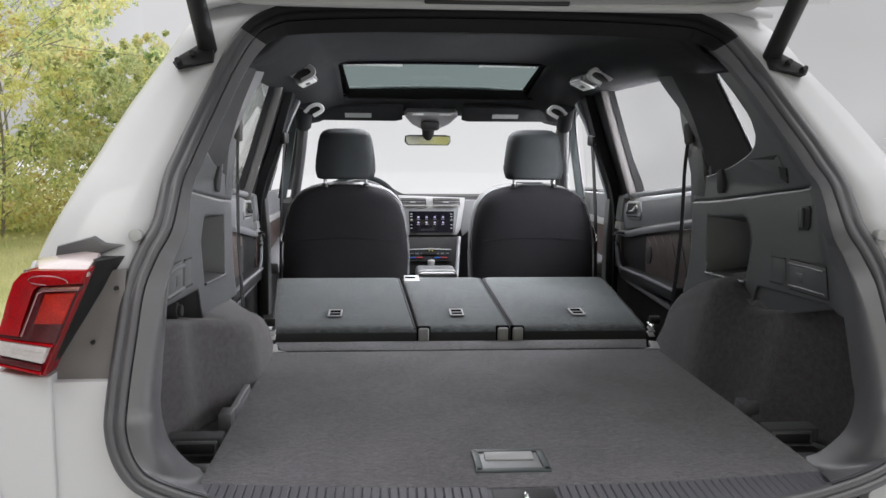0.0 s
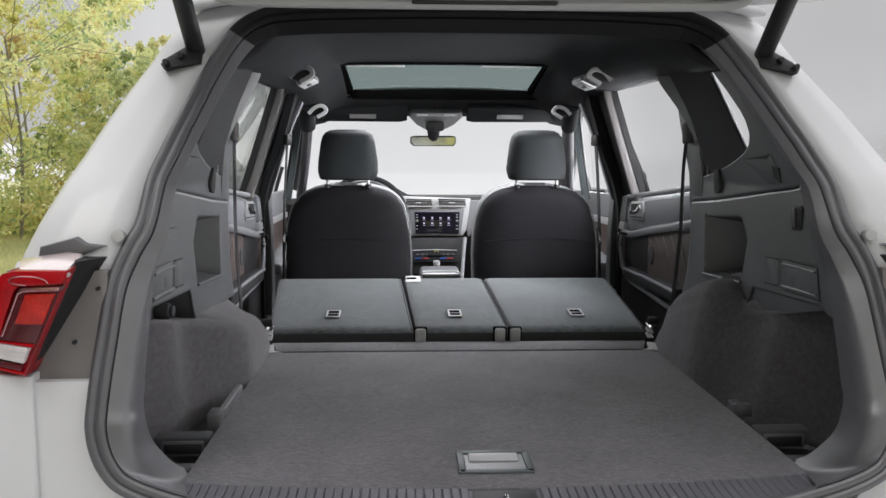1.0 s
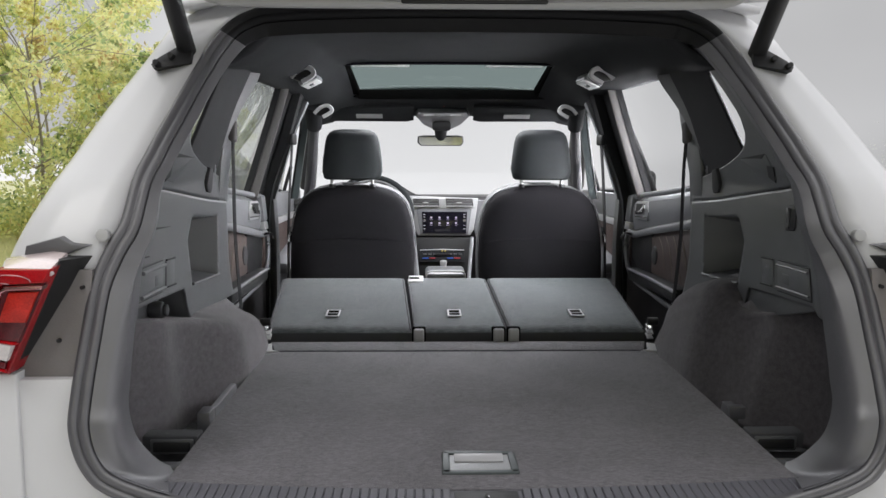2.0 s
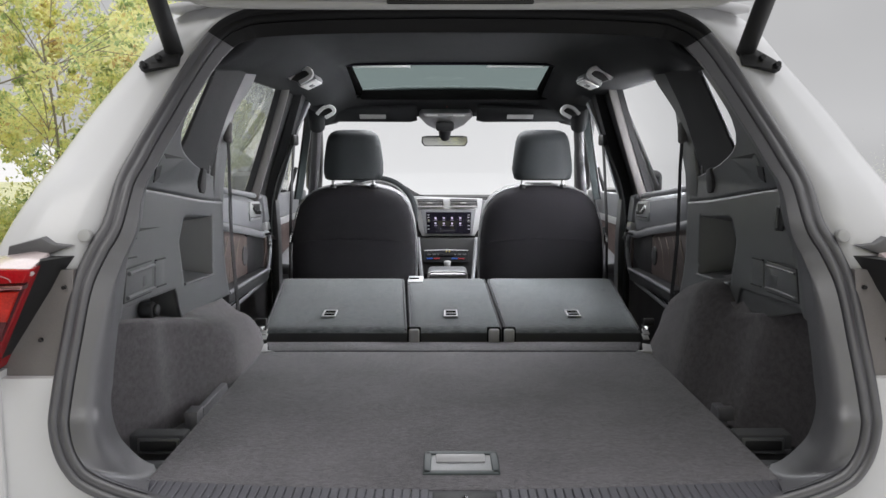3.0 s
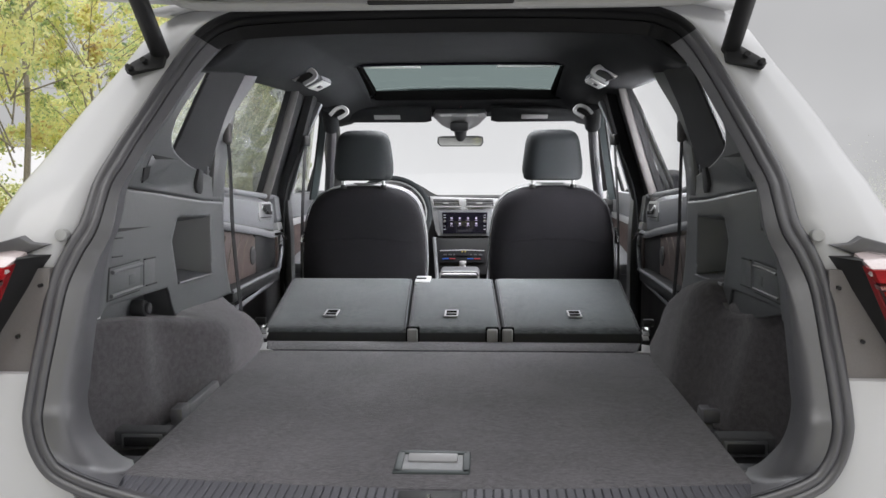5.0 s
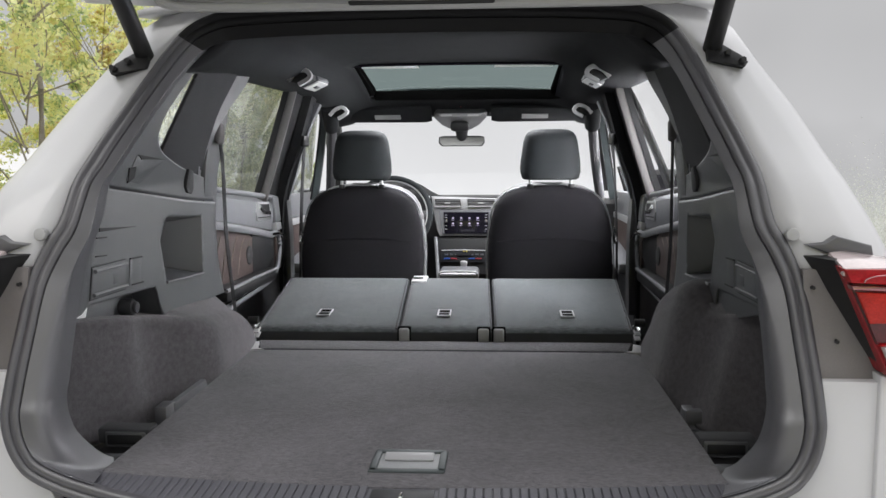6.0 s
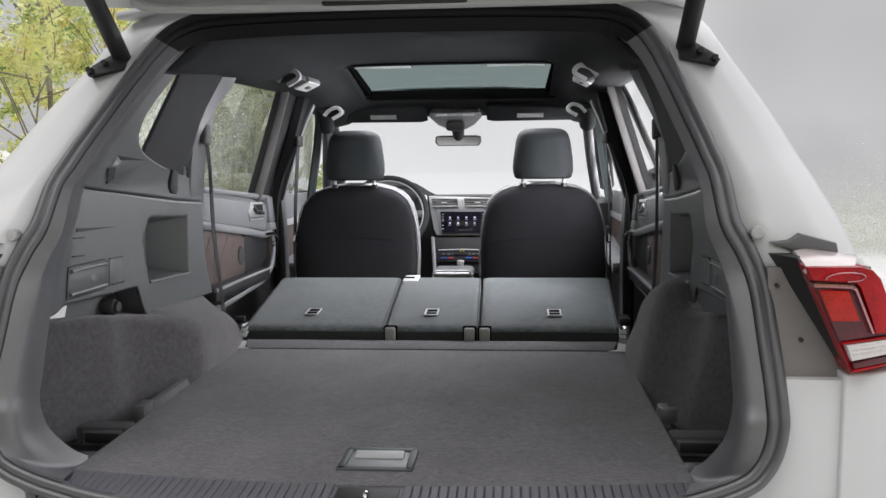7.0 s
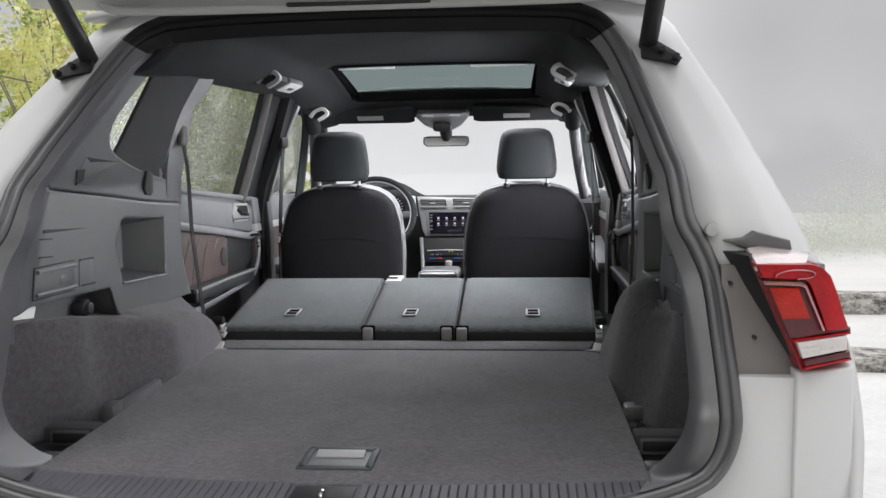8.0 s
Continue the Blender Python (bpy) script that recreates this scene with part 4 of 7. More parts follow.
def hinge_bracket(seat, m, x):
    bm = box((x, 0.9945, 0.738), (0.031, 0.014, 0.042), 0.006, seg=3)
    bm.transform(m)
    part("hinge_cover", bm, M_LIGHTGREY, seat, "pale hinge cover")
    # solid near-black block paints the shade of the pocket behind the cover
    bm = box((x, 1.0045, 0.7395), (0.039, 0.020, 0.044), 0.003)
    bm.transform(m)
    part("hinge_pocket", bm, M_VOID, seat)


seat_l, ml = folded_seat("folded_rear_seat", "wide folded rear seat back in blue-grey carpet", (-0.548, -0.128), (-0.615, -0.166))
release_loop(seat_l, ml, -0.372)
seat_m, mm = folded_seat("folded_rear_seat", "narrow folded middle seat back in grey carpet", (-0.122, 0.150), (-0.156, 0.132))
release_loop(seat_m, mm, 0.000)
hinge_bracket(seat_m, mm, -0.108)
hinge_bracket(seat_m, mm, 0.124)
seat_r, mr = folded_seat("folded_rear_seat", "folded rear seat back in blue-grey carpet beside the belt", (0.156, 0.553), (0.140, 0.598))
release_loop(seat_r, mr, 0.376)
hinge_bracket(seat_r, mr, 0.168)
bm = prism([(-0.150, 1.600, seat_z(1.6) + 0.006), (-0.095, 1.600, seat_z(1.6) + 0.006), (-0.095, 1.705, seat_z(1.70) + 0.004), (-0.150, 1.705, seat_z(1.70) + 0.004)], (0, 0, -0.014), 0.003)
bm.transform(mm)
plate_ob = part("belt_guide", bm, M_GRIP, seat_m, "pale plastic belt guide")
# the slot is a flat plate with its shade as near-black colour
bm = box((-0.128, 1.645, seat_z(1.645) + 0.008), (0.036, 0.012, 0.003), 0)
bm.transform(mm)
part("slot", bm, M_VOID, plate_ob)


# side panels of the load space
def ring_inner(z):
    return loop_u(z) - ring_width(z) - 0.014, open_y(z) + 0.10 * (0.45 + 0.55 * ring_width(z) / 0.044)


def panel_u(y, z):
    """Inner face of the hard side trim."""
    flat = 0.655 - 0.29 * max(0.0, z - 1.2)
    u0, y0 = ring_inner(z)
    return u0 + (flat - u0) * ease((y - y0) / 0.16)


TRIM_LOW = ((0.0, 0.982), (0.18, 0.978), (0.52, 0.960), (0.521, 0.960), (0.535, 0.92), (0.556, 0.882), (1.02, 0.858))
SEAM = ((0.0, 1.226), (0.215, 1.216), (0.44, 1.190), (0.757, 1.151), (1.0, 1.128))
END_Y = ((0.8, 1.06), (0.86, 1.015), (0.92, 0.985), (0.98, 0.968), (1.13, 0.965), (1.28, 0.965), (1.37, 1.02), (1.44, 1.09), (1.50, 1.16), (1.58, 1.24))
PLATE_Y = ((1.10, 0.900), (1.19, 0.882), (1.22, 0.872), (1.28, 0.868), (1.36, 0.885), (1.40, 0.905), (1.49, 0.978), (1.58, 1.05))
NICHE = [(0.600, 1.118), (0.845, 1.100), (0.838, 0.944), (0.585, 0.962), (0.556, 1.066)]


def in_poly(y, z, poly):
    c = False
    for (ya, za), (yb, zb) in zip(poly, poly[1:] + poly[:1]):
        if (za > z) != (zb > z) and y < (yb - ya) * (z - za) / (zb - za) + ya:
            c = not c
    return c


def near_poly(y, z, poly):
    best = (9, y, z)
    for (ya, za), (yb, zb) in zip(poly, poly[1:] + poly[:1]):
        k = max(0, min(1, ((y - ya) * (yb - ya) + (z - za) * (zb - za)) / ((yb - ya) ** 2 + (zb - za) ** 2)))
        py, pz = ya + (yb - ya) * k, za + (zb - za) * k
        best = min(best, (math.hypot(y - py, z - pz), py, pz))
    return best


def wall_between(low, high, mat, parent, name, label, s, ny, nz, u_of, y_end, poly=None, y_start=None, t=0.006):
    def f(a, v):
        z = 0
        y = 0.3
        for _ in range(6):
            z = low(y) + (high(y) - low(y)) * v
            y0 = y_start(z) if y_start else ring_inner(z)[1] - 0.015
            y = y0 + (y_end(z) - y0) * a
        return (u_of(y, z), y, z)
    bm = grid(f, span(0, 1, ny), span(0, 1, nz))
    if poly:
        dead = [q for q in bm.faces if in_poly(q.calc_center_median().y, q.calc_center_median().z, poly)]
        bmesh.ops.delete(bm, geom=dead, context="FACES")
        bmesh.ops.delete(bm, geom=[v for v in bm.verts if not v.link_faces], context="VERTS")
        for v in bm.verts:
            if v.is_boundary and near_poly(v.co.y, v.co.z, poly)[0] < 0.03:
                _, v.co.y, v.co.z = near_poly(v.co.y, v.co.z, poly)
                v.co.x = u_of(v.co.y, v.co.z)
    return thick(part(name, side(bm, s), mat, parent, label), t, 1)


def on_panel(y, z, lift=0.0):
    return (panel_u(y, z) - lift, y, z)


def panel_plate(outline, lift, depth, bevel=0.002):
    return prism([on_panel(y, z, lift) for y, z in outline], (depth, 0, 0), bevel)


def side_panel(s):
    panel = thing("load_side_panel", "dark grey moulded plastic side trim with an open niche" if s < 0 else "dark grey moulded plastic side trim in shade", "side trim", "load space side trims", at=(CX, 0.5, 0.0))
    back = Matrix.Translation((-CX, -0.5, 0))
    def add(name, bm, mat, label="", parent=None, built=False):
        ob = bm if built else part(name, side(bm, s), mat, parent or panel, label)
        ob.matrix_basis = back @ ob.matrix_basis if (parent is None or built) else ob.matrix_basis
        return ob
    lower = lambda y: lerp_table(y, TRIM_LOW)
    seam = lambda y: lerp_table(y, SEAM) - 0.0015
    add("lower_trim", wall_between(lower, seam, M_PANEL, panel, "lower_trim", "", s, 90, 44, panel_u, lambda z: lerp_table(z, END_Y), NICHE), M_PANEL, built=True)
    # niche: back wall, sides and shelf
    bm = bmesh.new()
    n = len(NICHE)
    rim = [bm.verts.new(on_panel(y, z, -0.001)) for y, z in [(0.5 * (a + 0.71) * 0.04 + a * 0.96 - 0.0, b) for a, b in NICHE]]
    floor_pts = [(0.640, 1.098), (0.795, 1.086), (0.790, 0.968), (0.635, 0.974), (0.615, 1.055)]
    deep = [bm.verts.new((0.752, y, z)) for y, z in floor_pts]
    for i in range(n):
        bm.faces.new((rim[i], rim[(i + 1) % n], deep[(i + 1) % n], deep[i]))
    bm.faces.new(deep)
    bmesh.ops.recalc_face_normals(bm, faces=bm.faces)
    add("niche", bm, M_PANEL, "open storage niche")
    lip = sweep([on_panel(0.582, 0.960, 0.002), on_panel(0.70, 0.952, 0.002), on_panel(0.842, 0.943, 0.002)], disc(0.004, 8))
    add("niche_lip", lip, M_PANEL)
    upper = lambda y: lerp_table(y, SEAM) + 0.0015
    add("seam_backing", sweep([on_panel(y, lerp_table(y, SEAM), -0.010) for y in span(0.17, 0.96, 24)], disc(0.006, 8)), M_BLACK)
    # rear pillar trim, standing proud, with the curved edge of the window reveal
    edge = ((1.10, 0.975), (1.192, 0.95), (1.205, 0.87), (1.215, 0.81), (1.225, 0.755), (1.24, 0.675), (1.257, 0.605), (1.275, 0.545), (1.295, 0.508), (1.318, 0.492), (1.35, 0.498), (1.37, 0.512), (1.415, 0.560), (1.484, 0.645), (1.51, 0.68), (1.58, 0.76))
    add("pillar_trim", wall_between(upper, lambda y: 1.575, M_PANEL, panel, "pillar_trim", "", s, 40, 60, lambda y, z: panel_u(y, z), lambda z: max(lerp_table(z, edge), ring_inner(z)[1] + 0.03), t=0.03), M_PANEL, built=True)
    # set-back reveal with the quarter window cut through
    cut = [(0.15, 1.15), (0.492, 1.15), (0.560, 1.283), (0.619, 1.384), (0.686, 1.490), (0.692, 1.50), (0.40, 1.56)]
    add("window_reveal", wall_between(lambda y: 1.12, lambda y: 1.575, M_PILLAR, panel, "window_reveal", "", s, 70, 50, lambda y, z: 0.664 - 0.29 * (z - 1.2), lambda z: lerp_table(z, PLATE_Y),
                                      cut, y_start=lambda z: 0.28 + 0.6 * max(0, z - 1.15), t=0.008), M_PILLAR, built=True)
    # details
    bm = panel_plate([(0.728, 1.232), (0.765, 1.226), (0.778, 1.176), (0.768, 1.166), (0.738, 1.170), (0.726, 1.186)], 0.007, 0.010, 0.003)
    add("belt_hook", bm, M_DARK, "dark folding belt hook")
    bm = panel_plate([(0.400, 1.272), (0.566, 1.258), (0.545, 1.252), (0.445, 1.208), (0.372, 1.218)], 0.0015, 0.003, 0.001)
    pocket = add("cover_pocket", bm, M_PANEL, "moulded load cover pocket")
    # flat black plates paint the pocket's shade: a wedge at the top, a box beside
    bm = panel_plate([(0.405, 1.273), (0.566, 1.259), (0.455, 1.262), (0.425, 1.262)], 0.003, 0.003, 0.0)
    add("pocket_shade", bm, M_BLACK)
    bm = panel_plate([(0.372, 1.245), (0.405, 1.248), (0.408, 1.222), (0.380, 1.212)], 0.003, 0.003, 0.0)
    add("pocket_slot", bm, M_BLACK)
    for pts in ([(0.245, 1.127), (0.43, 1.113), (0.30, 1.117), (0.245, 1.119)], [(0.225, 1.110), (0.277, 1.106), (0.277, 1.103), (0.225, 1.107)], [(0.220, 1.073), (0.272, 1.069), (0.272, 1.066), (0.220, 1.070)]):
        if s < 0:
            add("slit", panel_plate(pts, 0.002, 0.004, 0.0), M_BLACK)
    lid = panel_plate([(0.188, 1.053), (0.356, 1.047), (0.348, 0.984), (0.182, 0.990)], 0.004, 0.006, 0.003)
    lid = add("compartment_lid", lid, M_PANEL, "small compartment lid with a finger recess")
    add("lid_shadow_gap", panel_plate([(0.186, 1.0552), (0.3585, 1.0490), (0.3505, 0.9818), (0.180, 0.9878)], 0.0015, 0.003, 0.0), M_BLACK)
    add("lid_recess", panel_plate([(0.200, 1.040), (0.335, 1.035), (0.330, 0.998), (0.197, 1.002)], 0.006, 0.004, 0.002), M_PANEL)
    for pts in ([(0.190, 1.045), (0.270, 1.042), (0.352, 1.039)], [(0.186, 0.998), (0.266, 0.995), (0.346, 0.992)]):
        add("lid_ridge", sweep([on_panel(y, z, 0.008 if s < 0 else 0.006) for y, z in pts], disc(0.0042 if s < 0 else 0.0026, 8)), M_PANEL)
    add("lid_catch", panel_plate([(0.285, 1.026), (0.318, 1.025), (0.316, 1.004), (0.284, 1.005)], 0.008, 0.004, 0.001), M_PANEL)
    add("socket_cover", panel_plate([(0.380, 1.046), (0.440, 1.042), (0.432, 0.984), (0.372, 0.986)], 0.003, 0.005, 0.002), M_PANEL)
    for z0 in (1.044, 0.986):
        add("slit", panel_plate([(0.380, z0 + 0.003), (0.440, z0), (0.440, z0 - 0.003), (0.380, z0)], 0.005, 0.004, 0.0), M_BLACK)
    if s > 0:
        add("hook_plate", prism([(0.660, 0.10, 1.0), (0.660, 0.58, 0.985), (0.660, 0.58, 0.876), (0.660, 0.54, 0.882), (0.660, 0.33, 0.933), (0.660, 0.16, 0.976)], (0.012, 0, 0), 0.003), M_PANEL)
    if s < 0:
        # recess under the panel's lower edge, with the bag hook and the lamp in it
        add("hook_plate", prism([(0.722, 0.06, 1.0), (0.722, 0.58, 0.985), (0.722, 0.58, 0.872), (0.722, 0.06, 0.90)], (0.010, 0, 0), 0.002), M_PANEL)
        add("recess_end", prism([(0.657, 0.524, 0.966), (0.657, 0.5585, 0.878), (0.726, 0.5585, 0.870), (0.726, 0.524, 0.966)], (0, 0.006, 0), 0.001), M_PANEL)
        add("recess_head", prism([(0.657, 0.08, 0.985), (0.657, 0.524, 0.963), (0.726, 0.524, 0.963), (0.726, 0.08, 0.985)], (0, 0, 0.006), 0.001), M_PANEL)
        knob = bmesh.new()
        add_cyl(knob, (0.724, 0.471, 0.919), (0.690, 0.471, 0.919), 0.0195, n=28, bevel=0.005)
        add_cyl(knob, (0.690, 0.471, 0.919), (0.681, 0.471, 0.919), 0.0135, n=20, bevel=0.003)
        add("bag_hook", knob, M_EDGE, "round dark bag hook")
        add("load_lamp", prism([(0.714, 0.210, 0.9695), (0.714, 0.300, 0.9555), (0.714, 0.288, 0.9318), (0.714, 0.203, 0.9438)], (0.010, 0, 0), 0.003), M_LAMPLENS, "white load space lamp")
    if s > 0:
        add("net_slot", panel_plate([(0.286, 1.170), (0.322, 1.167), (0.330, 1.158), (0.330, 1.125), (0.322, 1.115), (0.286, 1.118), (0.279, 1.126), (0.279, 1.162)], 0.003, 0.006, 0.002), M_BLACK, "dark net hook slot")
        add("net_hook", panel_plate([(0.306, 1.164), (0.316, 1.163), (0.316, 1.121), (0.306, 1.122)], 0.008, 0.006, 0.002), M_PANEL)
    return panel


for s in (-1, 1):
    side_panel(s)


# carpeted wheel arches
ARCH_TOP = ((0.0, 0.985), (0.16, 0.946), (0.20, 0.936), (0.25, 0.929), (0.30, 0.926), (0.35, 0.920), (0.40, 0.912), (0.45, 0.903), (0.50, 0.894), (0.56, 0.883), (0.62, 0.876), (0.70, 0.868), (0.80, 0.854), (0.90, 0.830), (0.95, 0.804), (0.985, 0.765), (1.03, 0.70))


ARCH_TOP_TALL = ((0.0, 0.985), (0.20, 0.968), (0.35, 0.940), (0.47, 0.912), (0.53, 0.915), (0.60, 0.958), (0.64, 0.965), (0.70, 0.952), (0.80, 0.925), (0.90, 0.885), (0.95, 0.85), (0.985, 0.80), (1.03, 0.70))


def arch(s):
    """Moulded shell; the one away from the hook plate rises higher and leans out more."""
    table, tilt = (ARCH_TOP, 0.018) if s < 0 else (ARCH_TOP_TALL, 0.055)
    def f(k, v):
        y = 0.045 + 0.985 * k
        high, low = lerp_table(y, table), 0.66
        lean = tilt * ease((y - 0.25) / 0.2)
        wall = 0.735 - 0.080 * ease((y - 0.16) / 0.24) - 0.105 * ease((y - 0.40) / 0.26) + (0.035 * ease((y - 0.40) / 0.26) if s > 0 else 0)
        r = 0.012 + 0.050 * ease((y - 0.42) / 0.25)
        if v < 0.7:
            z = low + (high - r - low) * v / 0.7
            u = wall - lean * (1 - v / 0.7) + 0.004 * math.sin(9 * y + 5 * z)
        elif v < 0.95:
            a = (v - 0.7) / 0.25 * math.pi / 2
            z, u = high - r + r * math.sin(a), wall + r * (1 - math.cos(a))
        else:
            rise = max(high, lerp_table(y, TRIM_LOW) + 0.012) - high
            z, u = (high + 0.002 + rise * ease((y - 0.555) / 0.03), 0.685 + 0.055 * ease((0.60 - y) / 0.04)) if s < 0 else (high + rise, 0.685)
        if k > 0.93:
            u = max(u, u + 0.09 * ease((k - 0.93) / 0.07))
        return (u, y, z)
    return f


for s in (-1, 1):
    bm = grid(arch(s), span(0, 1, 60), span(0, 0.95, 28) + [1.0])
    a = thing("wheel_arch", "grey moulded carpet over the wheel arch", "wheel arch", "carpeted wheel arches", at=(CX + s * 0.6, 0.6, 0.66))
    ob = thick(part("carpet_shell", side(bm, s), M_ARCH, a), 0.012, 1)
    ob.matrix_basis = Matrix.Translation((-CX - s * 0.6, -0.6, -0.66)) @ ob.matrix_basis
    # seat belt guide rail at the front of the arch
    back = Matrix.Translation((-CX - s * 0.6, -0.6, -0.66))
    for z in (0.752, 0.738, 0.765):
        clip = part("guide_fin", side(box((0.552, 0.985, z), (0.018, 0.03, 0.004), 0.001, (20, 0, 0)), s), M_CHROME if z > 0.76 else M_LIGHTGREY, a)
        clip.matrix_basis = back @ clip.matrix_basis
    hole_ob = part("guide_slot", side(cyl((0.57, 0.965, 0.785), (0.54, 0.965, 0.785), 0.012, n=14, bevel=0.002), s), M_BLACK, a)
    hole_ob.matrix_basis = back @ hole_ob.matrix_basis
    # support bracket for the floor board
    bracket = thing("floor_bracket", "grey plastic floor support bracket beside the wheel arch", "bracket", "floor support brackets", at=(CX + s * 0.55, 0.36, 0.69))
    back = Matrix.Translation((-CX - s * 0.55, -0.36, -0.69))
    shape = prism([(0.543, 0.32, 0.70), (0.543, 0.32, 0.738), (0.543, 0.52, 0.735), (0.543, 0.54, 0.70)], (0.014, 0, 0), 0.004) if s < 0 else prism([(0.545, 0.31, 0.70), (0.545, 0.315, 0.735), (0.545, 0.355, 0.738), (0.545, 0.37, 0.70)], (0.022, 0, 0), 0.004)
    ob = part("arm", side(shape, s), M_RING, bracket)
    ob.matrix_basis = back @ ob.matrix_basis
    ob = part("end_block", side(box((0.558, 0.30, 0.719) if s < 0 else (0.563, 0.315, 0.727), (0.026, 0.05, 0.046) if s < 0 else (0.034, 0.02, 0.028), 0.0025), s), M_RING, bracket)
    ob.matrix_basis = back @ ob.matrix_basis
    # black frame and tool tray in the gap beside the board
    tray = thing("side_tray", "black plastic tray in the gap beside the floor board", "tray", "side trays", at=(CX + s * 0.6, 0.16, 0.62))
    back = Matrix.Translation((-CX - s * 0.6, -0.16, -0.62))
    for name, c, sz, mat in (("tray_rail", (0.605, 0.222, 0.704), (0.11, 0.045, 0.032), M_EDGE), ("tray_floor", (0.60, 0.12, 0.652), (0.12, 0.19, 0.05), M_BLACK), ("tray_frame", (0.600, 0.1965, 0.700), (0.085, 0.008, 0.030), M_PANEL),
                             ("tray_slot", (0.600, 0.1925, 0.700), (0.073, 0.006, 0.020), M_BLACK), ("tray_clip", (0.572, 0.075, 0.703), (0.045, 0.035, 0.016), M_PANEL)):
        ob = part(name, side(box(c, sz, 0.005), s), mat, tray)
        ob.matrix_basis = back @ ob.matrix_basis

# ---- cabin ----
def tp(owner, name, bm, mat, label="", parent=None, **k):
    """A part of a thing whose Empty stands elsewhere than at the origin."""
    if parent is None:
        bm.transform(Matrix.Translation(-owner.location))
        return part(name, bm, mat, owner, label, **k)
    bm.transform(Matrix.Translation(-owner.location))
    return part(name, bm, mat, parent, label, **k)


BACK_HALF = ((0.42, 0.20), (0.60, 0.235), (0.80, 0.244), (0.88, 0.2445), (0.97, 0.236), (1.038, 0.218), (1.065, 0.203), (1.085, 0.184), (1.10, 0.162), (1.112, 0.133), (1.122, 0.090), (1.127, 0.05))


def seat_y(z):
    return 1.845 + (z - 0.88) * 0.12


def front_seat(cx, px):
    seat = thing("front_seat", "black leather front seat with pale side bolsters", "car seat", "front seats", at=(cx, 2.0, 0.42))
    zs = [0.45, 0.55, 0.65, 0.75, 0.85, 0.93, 1.0, 1.05, 1.08, 1.10, 1.112, 1.122, 1.127]
    def shell(k, z):
        a = k * 2 * math.pi
        w = lerp_table(z, BACK_HALF)
        c, sn = math.cos(a), math.sin(a)
        ex = abs(c) ** 0.45 * (1 if c > 0 else -1)
        ey = abs(sn) ** 0.6 * (1 if sn > 0 else -1)
        d = 0.05 * min(1, (1.136 - z) / 0.06 + 0.25)
        return (cx + ex * w, seat_y(z) + 0.05 + ey * d + 0.02 * (abs(ex) ** 3), z)
    bm = grid(shell, [i / 36 for i in range(36)], zs, close_u=True)
    top = [v for v in bm.verts if v.co.z > 1.1265]
    bm.faces.new(sorted(top, key=lambda v: math.atan2(v.co.y - seat_y(1.127) - 0.05, v.co.x - cx)))
    bmesh.ops.recalc_face_normals(bm, faces=bm.faces)
    back = tp(seat, "backrest", bm, M_SEATBACK, angle=50)
    # pale front cushion, a little wider than the black back
    def front(k, z):
        a = k * 2 * math.pi
        w = lerp_table(z - 0.006, BACK_HALF) + 0.006
        c, sn = math.cos(a), math.sin(a)
        ex = abs(c) ** 0.5 * (1 if c > 0 else -1)
        return (cx + ex * w, seat_y(z) + 0.115 + (abs(sn) ** 0.7) * (0.07 if sn > 0 else -0.045) + 0.03 * abs(ex) ** 4, z)
    bm = grid(front, [i / 36 for i in range(36)], [z + (0.006 if z > 1.1 else 0) for z in zs], close_u=True)
    bmesh.ops.recalc_face_normals(bm, faces=bm.faces)
    tp(seat, "bolster", bm, M_BOLSTER, "pale grey leather front of the backrest", angle=60)
    piping = []
    for z in zs[2:]:
        piping.append((cx + lerp_table(z, BACK_HALF) + 0.004, seat_y(z) + 0.062, z))
    other = [(2 * cx - x, y, z) for x, y, z in piping]
    tp(seat, "piping", sweep(smooth_path(piping, 3) + smooth_path(other[::-1], 3)[1:], disc(0.0025, 6), up=(0, 1, 0)), M_DOOR, "pale piping round the backrest")
    tp(seat, "seat_cushion", box((cx, 2.10, 0.52), (0.50, 0.52, 0.16), 0.05, seg=4), M_BROWN, "brown leather seat cushion")
    tp(seat, "seat_base", box((cx, 2.08, 0.42), (0.40, 0.46, 0.06), 0.01), M_BLACK)
    # stitched seam across the back
    seam = [(cx + k * (lerp_table(0.925, BACK_HALF) - 0.035), seat_y(0.925 - 0.012 * k * k) - 0.0006 + 0.004 * abs(k) ** 4, 0.925 - 0.012 * k * k) for k in span(-1, 1, 13)]
    tp(seat, "seam", sweep(seam, disc(0.0011, 6), up=(0, 1, 0)), M_SEATBACK, "stitched seam", parent=back)
    # headrest on two posts
    HZ = ((1.150, 0.100), (1.156, 0.110), (1.18, 0.1165), (1.22, 0.1155), (1.26, 0.110), (1.295, 0.105), (1.318, 0.098), (1.332, 0.088), (1.341, 0.070), (1.344, 0.045))
    def head(k, z):
        a = k * 2 * math.pi
        w = lerp_table(z, HZ)
        c, sn = math.cos(a), math.sin(a)
        ex = abs(c) ** 0.55 * (1 if c > 0 else -1)
        ey = abs(sn) ** 0.7 * (1 if sn > 0 else -1)
        d = 0.048 * min(1.0, (1.347 - z) / 0.03 + 0.2) * min(1.0, (z - 1.147) / 0.012 + 0.5)
        return (px + ex * w, 1.905 + 0.08 * (z - 1.15) + ey * d + 0.012 * ex * ex, z)
    bm = grid(head, [i / 32 for i in range(32)], [z for z, w in HZ] , close_u=True)
    for lo in (True, False):
        zc = HZ[0][0] if lo else HZ[-1][0]
        vs = [v for v in bm.verts if abs(v.co.z - zc) < 1e-5]
        cy = sum(v.co.y for v in vs) / len(vs)
